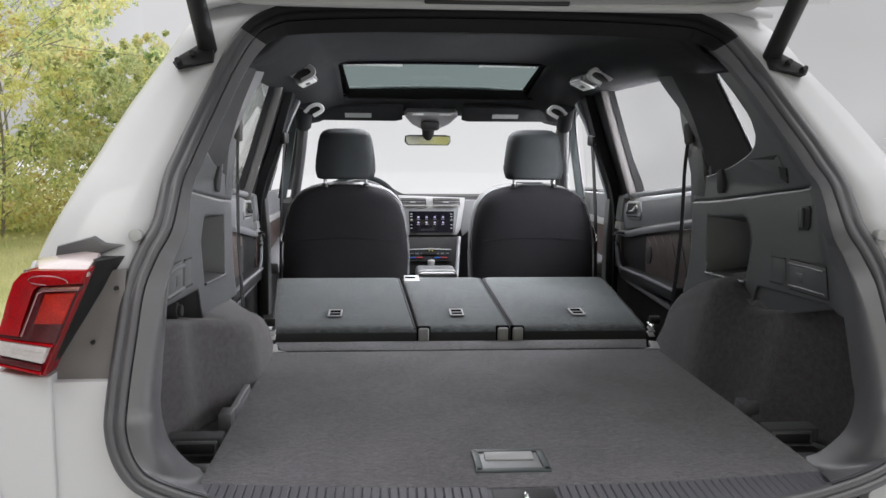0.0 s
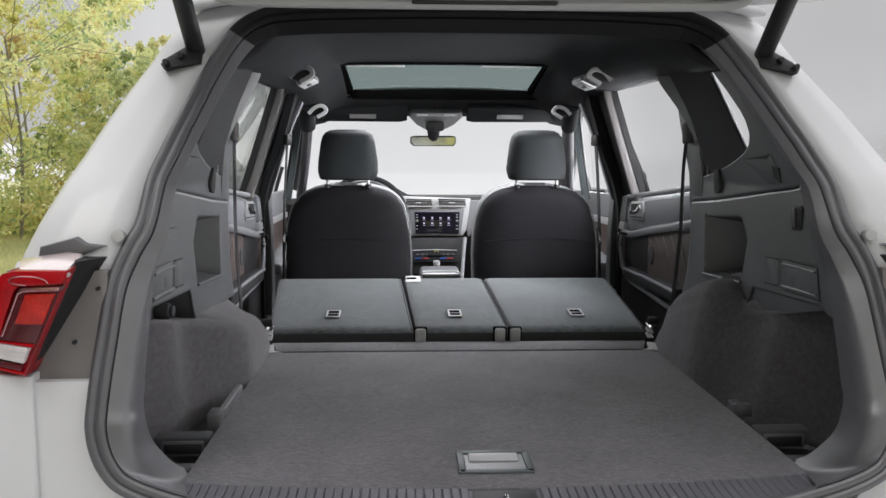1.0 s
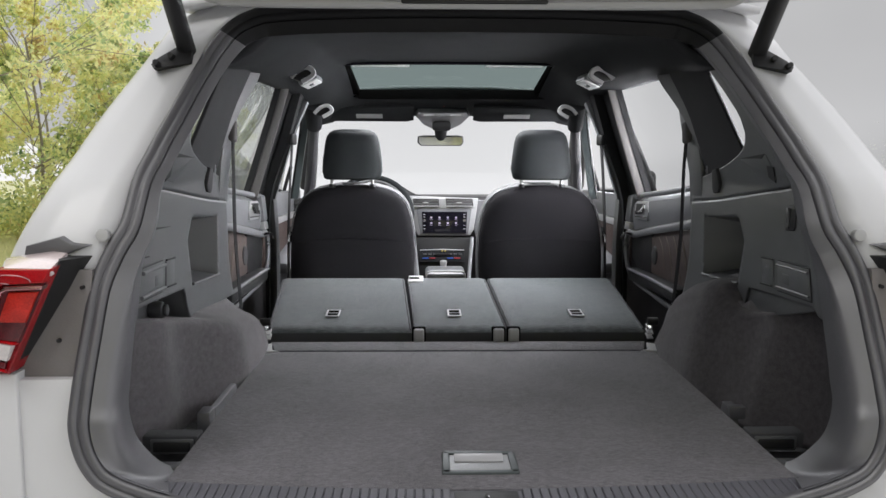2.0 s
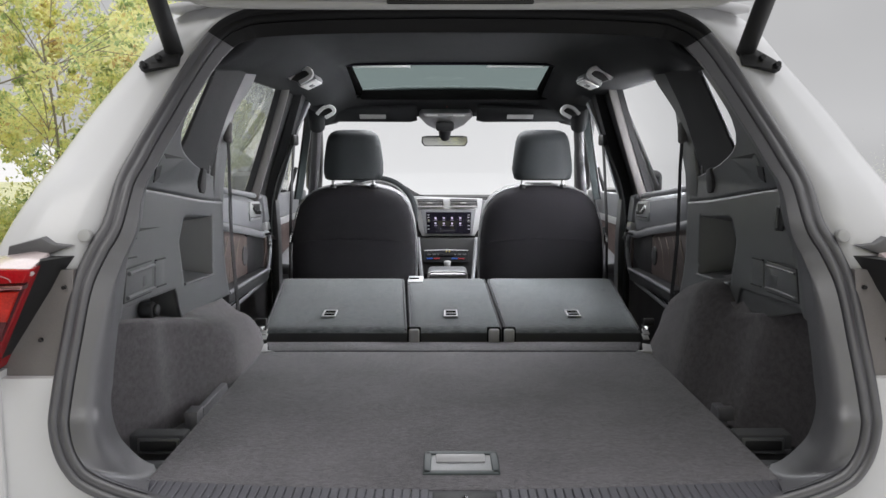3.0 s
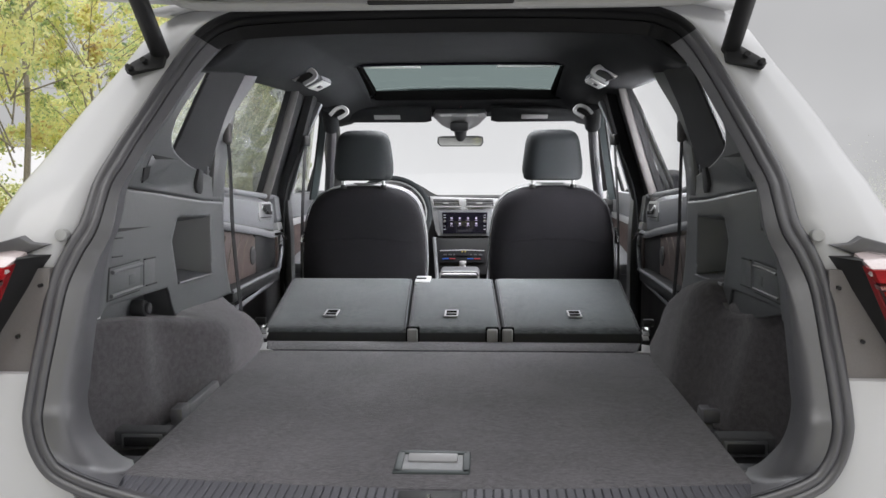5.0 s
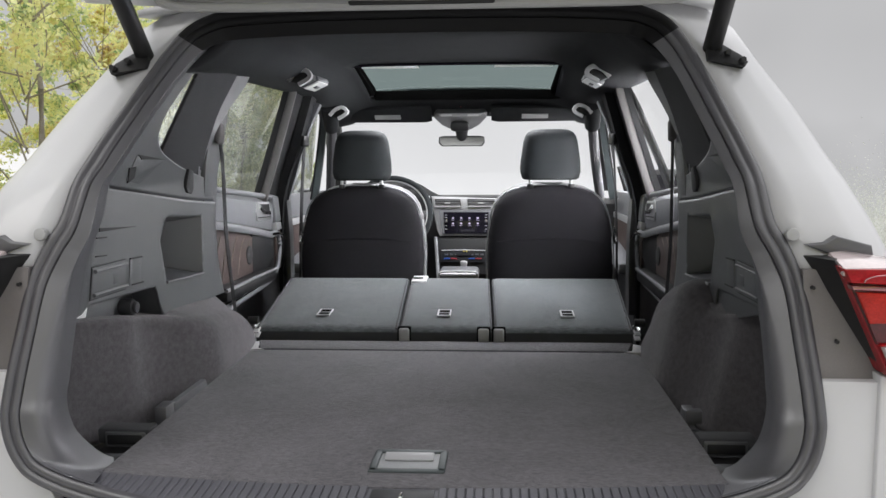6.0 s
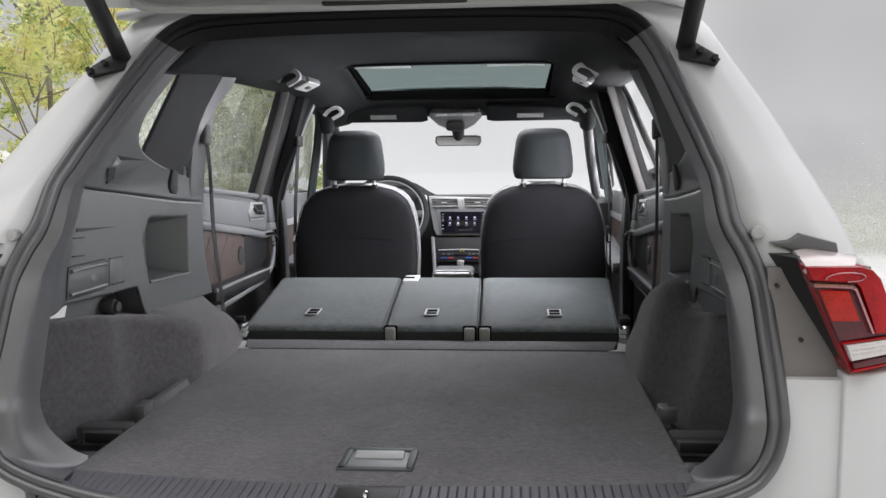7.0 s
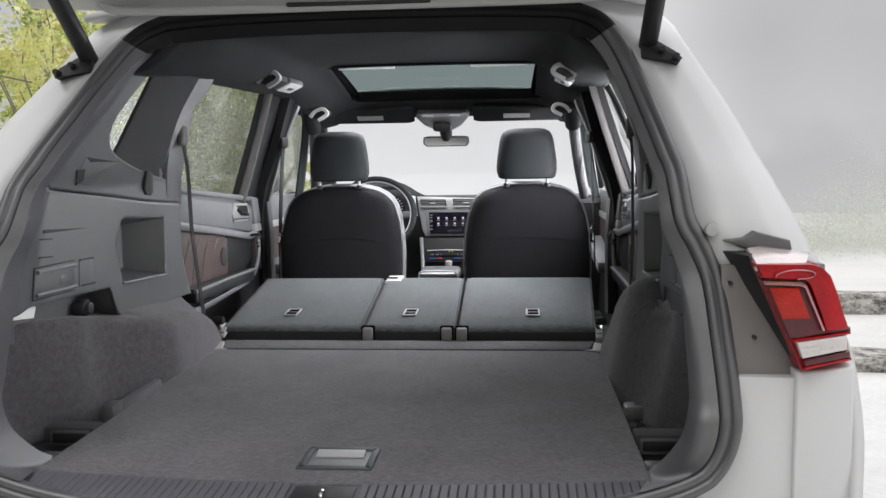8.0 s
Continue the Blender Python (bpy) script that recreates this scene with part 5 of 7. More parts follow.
        bm.faces.new(sorted(vs, key=lambda v: math.atan2(v.co.y - cy, v.co.x - px)))
    bmesh.ops.recalc_face_normals(bm, faces=bm.faces)
    hr = tp(seat, "headrest", bm, M_HEADREST, "charcoal leather headrest", angle=60)
    for sx in (-1, 1):
        tp(seat, "headrest_post", cyl((px + sx * 0.0785, 1.899, 1.122), (px + sx * 0.0785, 1.905, 1.17), 0.0065, n=14), M_SILVER, "chrome post", parent=hr)
        tp(seat, "post_collar", cyl((px + sx * 0.0785, 1.898, 1.118), (px + sx * 0.0785, 1.899, 1.133), 0.013, 0.011, n=16, bevel=0.002), M_BLACK, parent=hr)
    tp(seat, "adjuster_button", cyl((px - 0.117, 1.93, 1.195), (px - 0.106, 1.93, 1.195), 0.012, n=14, bevel=0.002), M_BLACK, parent=hr)
    return seat


front_seat(-0.373, -0.372)
front_seat(0.365, 0.366)

# dashboard
dash = thing("dashboard", "dark dashboard with a silver-framed touchscreen", "dashboard", at=(0, 2.9, 0.42))


def dash_top(k, v):
    x = -0.74 + 1.48 * k
    hood = 0.085 * math.exp(-((x + 0.36) / 0.19) ** 4)
    y = 2.74 + 0.58 * v
    return (x, y, 1.022 - 0.050 * v + hood * (1 - ease(v / 0.55)) - 0.03 * ease(-v * 30 + 1) + 0.01 * math.sin(math.pi * k))


tp(dash, "top", grid(dash_top, span(0, 1, 50), [0, 0.015, 0.04, 0.1, 0.2, 0.35, 0.6, 1.0]), M_BLACK, "black soft dashboard top")
def dash_face(k, v):
    x = -0.74 + 1.48 * k
    p = dash_top(k, 0)
    y = lerp_table(v, ((0, 2.74), (0.25, 2.725), (0.45, 2.735), (0.55, 2.77), (1.0, 2.85)))
    return (x, y + 0.004, p[2] + (0.55 - p[2]) * v)
tp(dash, "fascia", grid(dash_face, span(0, 1, 40), span(0, 1, 14)), M_BLACK)
tp(dash, "body", box((0, 3.08, 0.76), (1.46, 0.40, 0.50), 0.03), M_BLACK)
# centre stack: silver frame, vents, screen
frame_pts = [(-0.163, 2.722, 1.034), (0.172, 2.722, 1.022), (0.168, 2.716, 0.985), (0.150, 2.70, 0.872), (0.132, 2.695, 0.843), (-0.122, 2.695, 0.843), (-0.137, 2.70, 0.872), (-0.157, 2.716, 0.985)]
cen = tp(dash, "silver_frame", prism(frame_pts, (0, 0.03, 0), 0.006), M_SILVER, "silver centre surround")
for x0, x1 in ((-0.147, -0.022), (0.012, 0.143)):
    tp(dash, "vent_well", prism([(x0, 2.708, 1.022), (x1, 2.708, 1.020), (x1 + 0.004, 2.703, 0.988), (x0 + 0.004, 2.703, 0.988)], (0, 0.016, 0)), M_BLACK, "air vent", parent=cen)
    for z in (1.0150, 1.0070, 0.9990, 0.9920):
        tp(dash, "vent_slat", box(((x0 + x1) / 2 + 0.002, 2.702, z), (x1 - x0 - 0.006, 0.006, 0.0022), 0), M_SILVER, parent=cen)
    tp(dash, "vent_frame", sweep([(x0 - 0.001, 2.704, 1.024), (x1 + 0.001, 2.704, 1.022), (x1 + 0.005, 2.699, 0.986), (x0 + 0.003, 2.699, 0.986), (x0 - 0.001, 2.704, 1.024)], disc(0.0028, 8)), M_LIGHTGREY, "bright vent frame", parent=cen)
    tp(dash, "vent_knob", box(((x0 + x1) / 2, 2.697, 1.003), (0.028, 0.008, 0.006), 0.002), M_LIGHTGREY, parent=cen)
tp(dash, "passenger_trim", prism([(0.170, 2.726, 1.014), (0.30, 2.735, 1.010), (0.29, 2.73, 0.93), (0.235, 2.72, 0.90), (0.160, 2.712, 0.835), (0.152, 2.712, 0.872)], (0, 0.03, 0), 0.006), M_DOOR, "pale grey dashboard trim")
tp(dash, "screen_bezel", prism([(-0.128, 2.709, 0.972), (0.140, 2.709, 0.972), (0.122, 2.688, 0.852), (-0.110, 2.688, 0.852)], (0, 0.012, 0), 0.003), M_DOOR, "grey screen surround", parent=cen)
SCR = lambda x, z, lift=0.0: (x, 2.682 + (z - 0.855) * 0.17 - lift, z)
tp(dash, "screen", prism([SCR(-0.103, 0.959), SCR(0.117, 0.959), SCR(0.112, 0.857), SCR(-0.098, 0.857)], (0, 0.01, 0), 0.002), M_SCREEN, "black touchscreen with lit icons", parent=cen)
for i in range(4):
    for j in range(2):
        x, z = -0.057 + 0.040 * i, 0.931 - 0.026 * j
        tp(dash, "screen_icon", prism([SCR(x - 0.005, z + 0.0035, 0.0015), SCR(x + 0.004, z + 0.0045, 0.0015), SCR(x + 0.005, z - 0.0035, 0.0015), SCR(x - 0.003, z - 0.0045, 0.0015)], (0, 0.001, 0), 0.0), M_ICON, parent=cen, smooth=False)
        tp(dash, "icon_caption", prism([SCR(x - 0.007, z - 0.0092, 0.0015), SCR(x + 0.007, z - 0.0092, 0.0015), SCR(x + 0.007, z - 0.0106, 0.0015), SCR(x - 0.007, z - 0.0106, 0.0015)], (0, 0.001, 0), 0.0), M_ICON, parent=cen, smooth=False)
for x in (-0.091, 0.104):
    tp(dash, "screen_dial", cyl(SCR(x, 0.918, -0.002), SCR(x, 0.918, 0.012), 0.0085, n=20, bevel=0.002), M_CHROME, "silver rotary dial", parent=cen)
    for z in (0.946, 0.934, 0.894, 0.878):
        tp(dash, "key_mark", box(SCR(x, z, 0.001), (0.010, 0.001, 0.003), 0), M_LIGHTGREY, parent=cen)
# lower stack and climate controls
tp(dash, "lower_fascia", prism([(-0.150, 2.70, 0.835), (0.150, 2.70, 0.835), (0.118, 2.66, 0.66), (-0.125, 2.66, 0.66)], (0, 0.10, 0), 0.006), M_BLACK)
cl = tp(dash, "climate_panel", prism([(-0.112, 2.672, 0.774), (0.102, 2.672, 0.774), (0.105, 2.655, 0.720), (-0.115, 2.655, 0.720)], (0, 0.02, 0), 0.004), M_LINER, "dark climate control panel")
tp(dash, "control_slot", box((-0.003, 2.660, 0.755), (0.075, 0.006, 0.010), 0.001), M_BLACK, parent=cl)
for x, mat in ((-0.085, M_MARKBLUE), (-0.052, M_MARKRED), (0.035, M_MARKBLUE), (0.068, M_MARKRED)):
    tp(dash, "heat_mark", box((x, 2.655, 0.738), (0.030, 0.005, 0.006), 0.001), mat, parent=cl)
for k in range(8):
    tp(dash, "climate_button", box((-0.088 + 0.0245 * k, 2.662, 0.756), (0.017, 0.006, 0.007), 0.0015), M_PANEL, parent=cl)
tp(dash, "climate_edge", sweep([(-0.112, 2.666, 0.776), (0.0, 2.668, 0.779), (0.102, 2.666, 0.776)], disc(0.0022, 8)), M_SILVER, "thin silver edge", parent=cl)
for x in (-0.004, 0.010):
    tp(dash, "warning_mark", box((x, 2.664, 0.772), (0.006, 0.005, 0.008), 0.001, (0, 25, 0)), M_MARKYELLOW, parent=cl)
for x in (-0.142, 0.142):
    tp(dash, "console_trim", sweep([(x, 2.69, 0.835), (x * 0.86, 2.58, 0.66), (x * 0.82, 2.48, 0.60)], disc(0.009, 8)), M_DOOR)
for gx in (-0.455, -0.285):
    tp(dash, "gauge_face", cyl((gx, 2.727, 0.985), (gx, 2.722, 0.985), 0.055, n=32), M_SCREEN, "black round gauge")
    for k in range(15):
        a = radians(-30 + 240 * k / 14)
        c, sn = math.cos(a), math.sin(a)
        tp(dash, "gauge_tick", prism([(gx + c * 0.043 - sn * 0.0012, 2.7215, 0.985 + sn * 0.043 + c * 0.0012), (gx + c * 0.051 - sn * 0.0012, 2.7215, 0.985 + sn * 0.051 + c * 0.0012),
                                      (gx + c * 0.051 + sn * 0.0012, 2.7215, 0.985 + sn * 0.051 - c * 0.0012), (gx + c * 0.043 + sn * 0.0012, 2.7215, 0.985 + sn * 0.043 - c * 0.0012)], (0, 0.001, 0)), M_WHITE, smooth=False)
tp(dash, "instrument_pod", box((-0.37, 2.78, 1.02), (0.34, 0.10, 0.12), 0.04, seg=4), M_BLACK, "dark instrument binnacle")
tp(dash, "door_end_trim", prism([(-0.19, 2.722, 1.04), (-0.172, 2.722, 1.036), (-0.160, 2.705, 0.94), (-0.185, 2.705, 0.95)], (0, 0.02, 0), 0.003), M_SILVER, "silver trim blade")

console = thing("centre_console", "dark centre console with padded armrest and gear lever", "console", at=(0, 2.3, 0.42))
tp(console, "body", box((0, 2.36, 0.52), (0.20, 0.62, 0.22), 0.02), M_BLACK)
tp(console, "armrest", box((-0.003, 2.16, 0.735), (0.168, 0.20, 0.05), 0.018, seg=4), M_PANEL, "grey padded armrest")
tp(console, "armrest_rim", sweep(smooth_path([(-0.083, 2.065, 0.738), (-0.078, 2.06, 0.758), (-0.055, 2.058, 0.764), (0.05, 2.058, 0.764), (0.073, 2.06, 0.758), (0.078, 2.065, 0.738)], 4), disc(0.004, 8), up=(0, 1, 0)), M_LIGHTGREY, "pale armrest edge")
tp(console, "armrest_box", box((0, 2.16, 0.66), (0.15, 0.18, 0.12), 0.01), M_BLACK)
tp(console, "gear_gaiter", cyl((0.0, 2.57, 0.60), (0.0, 2.575, 0.70), 0.05, 0.014, n=16), M_BLACK)
tp(console, "gear_knob", cyl((0.0, 2.575, 0.690), (0.0, 2.572, 0.738), 0.012, 0.018, n=18, bevel=0.006), M_SILVER, "silver-topped gear knob")

# steering wheel
wheel_thing = thing("steering_wheel", "dark leather steering wheel", "steering wheel", at=(-0.335, 2.55, 0.95))
WM = pose(-0.335, 2.48, 0.966, 66, 0, 0)
rim = [WM @ Vector((0.186 * math.cos(a), 0.180 * math.sin(a), 0)) for a in span(0, 2 * math.pi, 49)]
tp(wheel_thing, "rim", sweep(rim, disc(0.0135, 12), up=WM.to_3x3() @ Vector((0, 0, 1)), caps=False), M_HEADREST, "charcoal leather rim")
tp(wheel_thing, "rim_insert", sweep([WM @ Vector((0.1735 * math.cos(a), 0.168 * math.sin(a), 0.0)) for a in span(0, 2 * math.pi, 49)], disc(0.0055, 8), up=WM.to_3x3() @ Vector((0, 0, 1)), caps=False), M_LIGHTGREY, "pale inner rim edge")
bm = cyl((0, 0, -0.03), (0, 0, 0.012), 0.062, n=28, bevel=0.012)
bm.transform(WM)
tp(wheel_thing, "hub", bm, M_BLACK)
for a in (0, 180, 270):
    bm = box((0.11, 0, -0.005), (0.12, 0.04, 0.016), 0.006)
    bm.transform(WM @ pose(0, 0, 0, 0, 0, a))
    tp(wheel_thing, "spoke", bm, M_BLACK)
for k in range(5):
    bm = box((0.105 + 0.008 * (k % 2), 0.020 - 0.009 * k, 0.006), (0.012, 0.005, 0.004), 0.001)
    bm.transform(WM)
    tp(wheel_thing, "switch", bm, M_LIGHTGREY)
tp(wheel_thing, "column", cyl(WM @ Vector((0, 0, -0.02)), WM @ Vector((0, 0.03, -0.35)), 0.05, n=20), M_BLACK)

# rear-view mirror and overhead console
mirror = thing("rear_view_mirror", "frameless rear-view mirror under the overhead console", "mirror", at=(-0.013, 2.66, 1.36))
tp(mirror, "housing", prism([(-0.122, 2.69, 1.322), (-0.10, 2.69, 1.327), (0.075, 2.69, 1.327), (0.095, 2.69, 1.322), (0.098, 2.69, 1.295), (0.085, 2.69, 1.277), (-0.108, 2.69, 1.277), (-0.124, 2.69, 1.293)], (0, 0.03, 0), 0.006, 3), M_BLACK)
M_MIRROR = material("mirror_silver", (0.75, 0.77, 0.75), rough=0.03, metal=1.0, vary=0.02, bump=0.0)
tp(mirror, "glass", prism([(-0.116, 2.688, 1.319), (0.090, 2.688, 1.319), (0.092, 2.688, 1.296), (0.080, 2.688, 1.281), (-0.104, 2.688, 1.281), (-0.117, 2.688, 1.295)], (0, 0.001, 0)), M_MIRROR, "mirror glass", smooth=False)
tp(mirror, "stem", cyl((-0.012, 2.71, 1.315), (-0.012, 2.60, 1.43), 0.026, 0.040, n=20), M_BLACK)
over = thing("overhead_console", "silver overhead console with reading lamps", "overhead console", at=(-0.01, 2.5, 1.40))
tp(over, "pod", prism([(-0.118, 2.44, 1.425), (0.100, 2.44, 1.425), (0.112, 2.46, 1.408), (0.075, 2.52, 1.372), (0.03, 2.58, 1.352), (-0.05, 2.58, 1.352), (-0.095, 2.52, 1.372), (-0.130, 2.46, 1.408)], (0, 0.10, 0.05), 0.006), M_SILVER)
tp(over, "lamp_panel", box((-0.01, 2.437, 1.418), (0.185, 0.012, 0.016), 0.004), M_LIGHTGREY, "pale switch panel")
tp(over, "sensor_shroud", box((-0.012, 2.50, 1.368), (0.085, 0.06, 0.045), 0.014), M_BLACK)
for x in (-0.07, 0.05):
    tp(over, "reading_lamp", box((x, 2.43, 1.416), (0.05, 0.006, 0.010), 0.002), M_WHITE)
tp(over, "red_light", box((-0.004, 2.40, 1.452), (0.006, 0.004, 0.003), 0.001), M_MARKRED)

for s in (-1, 1):
    visor = thing("sun_visor", "charcoal sun visor with a pale label", "sun visor", "sun visors", at=(s * 0.34, 2.5, 1.42))
    a, b = (0.135, 0.545)
    v = prism([(a, 2.415, 1.447), (a + 0.01, 2.41, 1.449), (b - 0.03, 2.42, 1.440), (b, 2.44, 1.425), (b, 2.50, 1.392), (b - 0.03, 2.515, 1.388), (a + 0.03, 2.515, 1.386), (a, 2.50, 1.392)], (0, 0.006, 0.012), 0.004)
    tp(visor, "flap", side(v, s, -0.004), M_LINER)
    mid = -0.338 if s < 0 else 0.327
    tp(visor, "label_patch", box((mid, 2.462, 1.4105), (0.118, 0.030, 0.003), 0, (-34, 0, 0)), M_LIGHTGREY, "pale printed label")

# reading lamps and grab handles on the roof sides
for s in (-1, 1):
    m = pose(s * 0.492 + 0.001, 1.66, 1.500, 0, s * 25, 0)
    lamp = thing("roof_lamp", "white rectangular reading lamp on the headliner", "lamp", "roof reading lamps", at=m.translation)
    for name, c, sz, mat, lab in (("lens", (0, 0, 0), (0.058, 0.165, 0.006), M_WHITE, "white lamp lens"), ("switch", (0, -0.004, -0.005), (0.016, 0.05, 0.005), M_PANEL, "grey switch"), ("base", (0, 0, 0.013), (0.066, 0.175, 0.022), M_PANEL, "")):
        bm = box(c, sz, 0.003)
        bm.transform(m)
        tp(lamp, name, bm, mat, lab)


def grab_handle(s, y, shift, drop):
    h = thing("grab_handle", "folded grab handle with a pale edge", "grab handle", "roof grab handles", at=(s * 0.5, y, 1.5 - drop))
    arc = [(0.520, 1.500), (0.497, 1.523), (0.468, 1.533), (0.449, 1.522), (0.450, 1.506), (0.484, 1.486)]
    pts = smooth_path([(u + shift, y, z - drop) for u, z in arc], 5)
    tp(h, "bar", side(sweep(pts, [(-0.006, -0.014), (0.006, -0.014), (0.008, 0.0), (0.006, 0.014), (-0.006, 0.014), (-0.008, 0.0)], up=(0, 1, 0)), s, 0), M_LIGHTGREY, "pale grip bar")
    tp(h, "grip", side(prism([(u + shift + 0.006, y + 0.012, z - drop + 0.002) for u, z in arc], (0.012, 0.17, 0.004), 0.003), s, 0), M_BLACK, "black underside of the grip")


for s in (-1, 1):
    grab_handle(s, 1.36, 0.0, 0.0)
    grab_handle(s, 2.20, 0.032, 0.087)

# inner pillars
for s in (-1, 1):
    b = thing("b_pillar", "black inner door pillar with belt anchor", "pillar", kind="structure", at=(s * 0.68, 1.8, 0.42))
    bm = sweep(smooth_path([(0.735, 1.99, 0.45), (0.730, 1.99, 0.80), (0.718, 1.99, 1.08), (0.648, 1.985, 1.29), (0.605, 2.00, 1.44), (0.588, 2.01, 1.50)], 6), [(-0.034, -0.016), (-0.028, -0.024), (0.028, -0.024), (0.038, -0.01), (0.038, 0.02), (-0.034, 0.02)], up=(-1, 0, 0.2))
    tp(b, "cover", side(bm, s, 0), M_RUBBER)
    bm = sweep(smooth_path([(0.700, 2.01, 1.062), (0.694, 2.01, 1.09), (0.668, 2.01, 1.17), (0.640, 2.01, 1.26), (0.606, 2.02, 1.36), (0.580, 2.03, 1.42), (0.566, 2.04, 1.455)], 6), [(-0.010, -0.012), (0.006, -0.012), (0.010, -0.006), (0.010, 0.010), (-0.010, 0.012)], up=(-1, 0, 0.2))
    tp(b, "upper_facing", side(bm, s, 0), M_DOOR, "pale pillar facing beside the belt")
    bm = sweep(smooth_path([(0.700, 2.00, 0.60), (0.698, 2.00, 0.76), (0.698, 2.00, 0.92), (0.702, 2.00, 1.00), (0.706, 2.00, 1.066)], 6), [(-0.016, -0.020), (0.010, -0.020), (0.016, -0.010), (0.016, 0.012), (-0.016, 0.020)], up=(-1, 0, 0.2))
    tp(b, "lower_facing", side(bm, s, 0), M_PANEL, "grey lower pillar cover")
    rear_edge = ((1.04, 0.750, 1.82), (1.18, 0.717, 1.82), (1.32, 0.677, 1.815), (1.46, 0.627, 1.805), (1.52, 0.610, 1.80))
    fore_edge = ((1.04, 0.722, 1.98), (1.18, 0.688, 1.98), (1.30, 0.648, 1.98), (1.44, 0.607, 1.99), (1.52, 0.584, 2.00))
    def jamb(k, z):
        a, b = ([lerp_table(z, [(p[0], p[i]) for p in e]) for i in (1, 2)] for e in (rear_edge, fore_edge))
        return (a[0] + (b[0] - a[0]) * k + 0.012, a[1] + (b[1] - a[1]) * k, z)
    thick(tp(b, "jamb", side(grid(jamb, span(0, 1, 4), span(1.04, 1.52, 14)), s, 0), M_RUBBER, "black door jamb"), 0.008, 1)
    # front belt
    belt = thing("seat_belt", "black front seat belt hanging by the pillar", "seat belt", "seat belts", at=(s * 0.61, 1.95, 1.30))
    tp(belt, "guide", side(box((0.612, 1.975, 1.305), (0.022, 0.05, 0.045), 0.008, (0, 0, 15), 3), s, 0), M_BLACK, "black belt guide loop")
    tp(belt, "webbing", side(sweep(smooth_path([(0.612, 1.975, 1.30), (0.620, 1.955, 1.15), (0.628, 1.94, 0.95), (0.632, 1.93, 0.70)], 6), strap(0.042, 0.003), up=(1, 0, 0)), s, 0), M_BELT)
    tongue = bmesh.new()
    add_box(tongue, (0.618, 1.93, 0.945), (0.010, 0.040, 0.022), 0.004, (30, 0, 0))
    add_cyl(tongue, (0.618, 1.905, 0.93), (0.618, 1.885, 0.905), 0.008, n=12)
    tp(belt, "tongue", side(tongue, s, 0), M_CHROME, "steel belt tongue")
    # rear belt down the pillar of the load space
    belt = thing("seat_belt", "black rear seat belt along the pillar trim", "seat belt", "seat belts", at=(CX + s * 0.65, 1.0, 1.30))
    tp(belt, "guide", side(box((0.628, 0.945, 1.325), (0.018, 0.045, 0.06), 0.008, (-10, 0, 0), 3), s), M_TAUPE, "grey belt guide")
    tp(belt, "webbing", side(sweep(smooth_path([(0.632, 0.960, 1.31), (0.645, 1.015, 1.22), (0.650, 1.035, 1.055), (0.652, 1.06, 0.95), (0.65, 1.09, 0.80), (0.65, 1.10, 0.74)], 6), strap(0.013, 0.002), up=(1, 0.5, 0)), s), M_BELT)
    # light strip of the rear door opening
    cp = thing("door_seal_strip", "grey trim strip along the rear door opening", "trim", kind="structure", at=(CX + s * 0.62, 1.15, 1.3))
    bm = sweep(smooth_path([(0.700, 0.93, 1.08), (0.672, 0.875, 1.20), (0.650, 0.868, 1.29), (0.632, 0.892, 1.36), (0.614, 0.945, 1.42), (0.592, 1.035, 1.49), (0.580, 1.065, 1.53)], 6), [(-0.030, -0.004), (0.030, -0.004), (0.030, 0.008), (-0.030, 0.008)], up=(-1, 0, 0.3))
    tp(cp, "strip", side(bm, s), M_RING)
    foot = [(0.662 - 0.10 * (z - 1.08), y, z) for y, z in ((0.88, 1.06), (0.99, 1.06), (0.985, 1.14), (0.978, 1.21), (0.998, 1.267), (1.028, 1.34), (1.05, 1.42), (0.96, 1.42), (0.89, 1.33), (0.875, 1.24))]
    tp(cp, "strip_foot", side(prism(foot, (0.016, 0, 0), 0.002), s), M_PANEL, "dark grey foot of the trim strip")


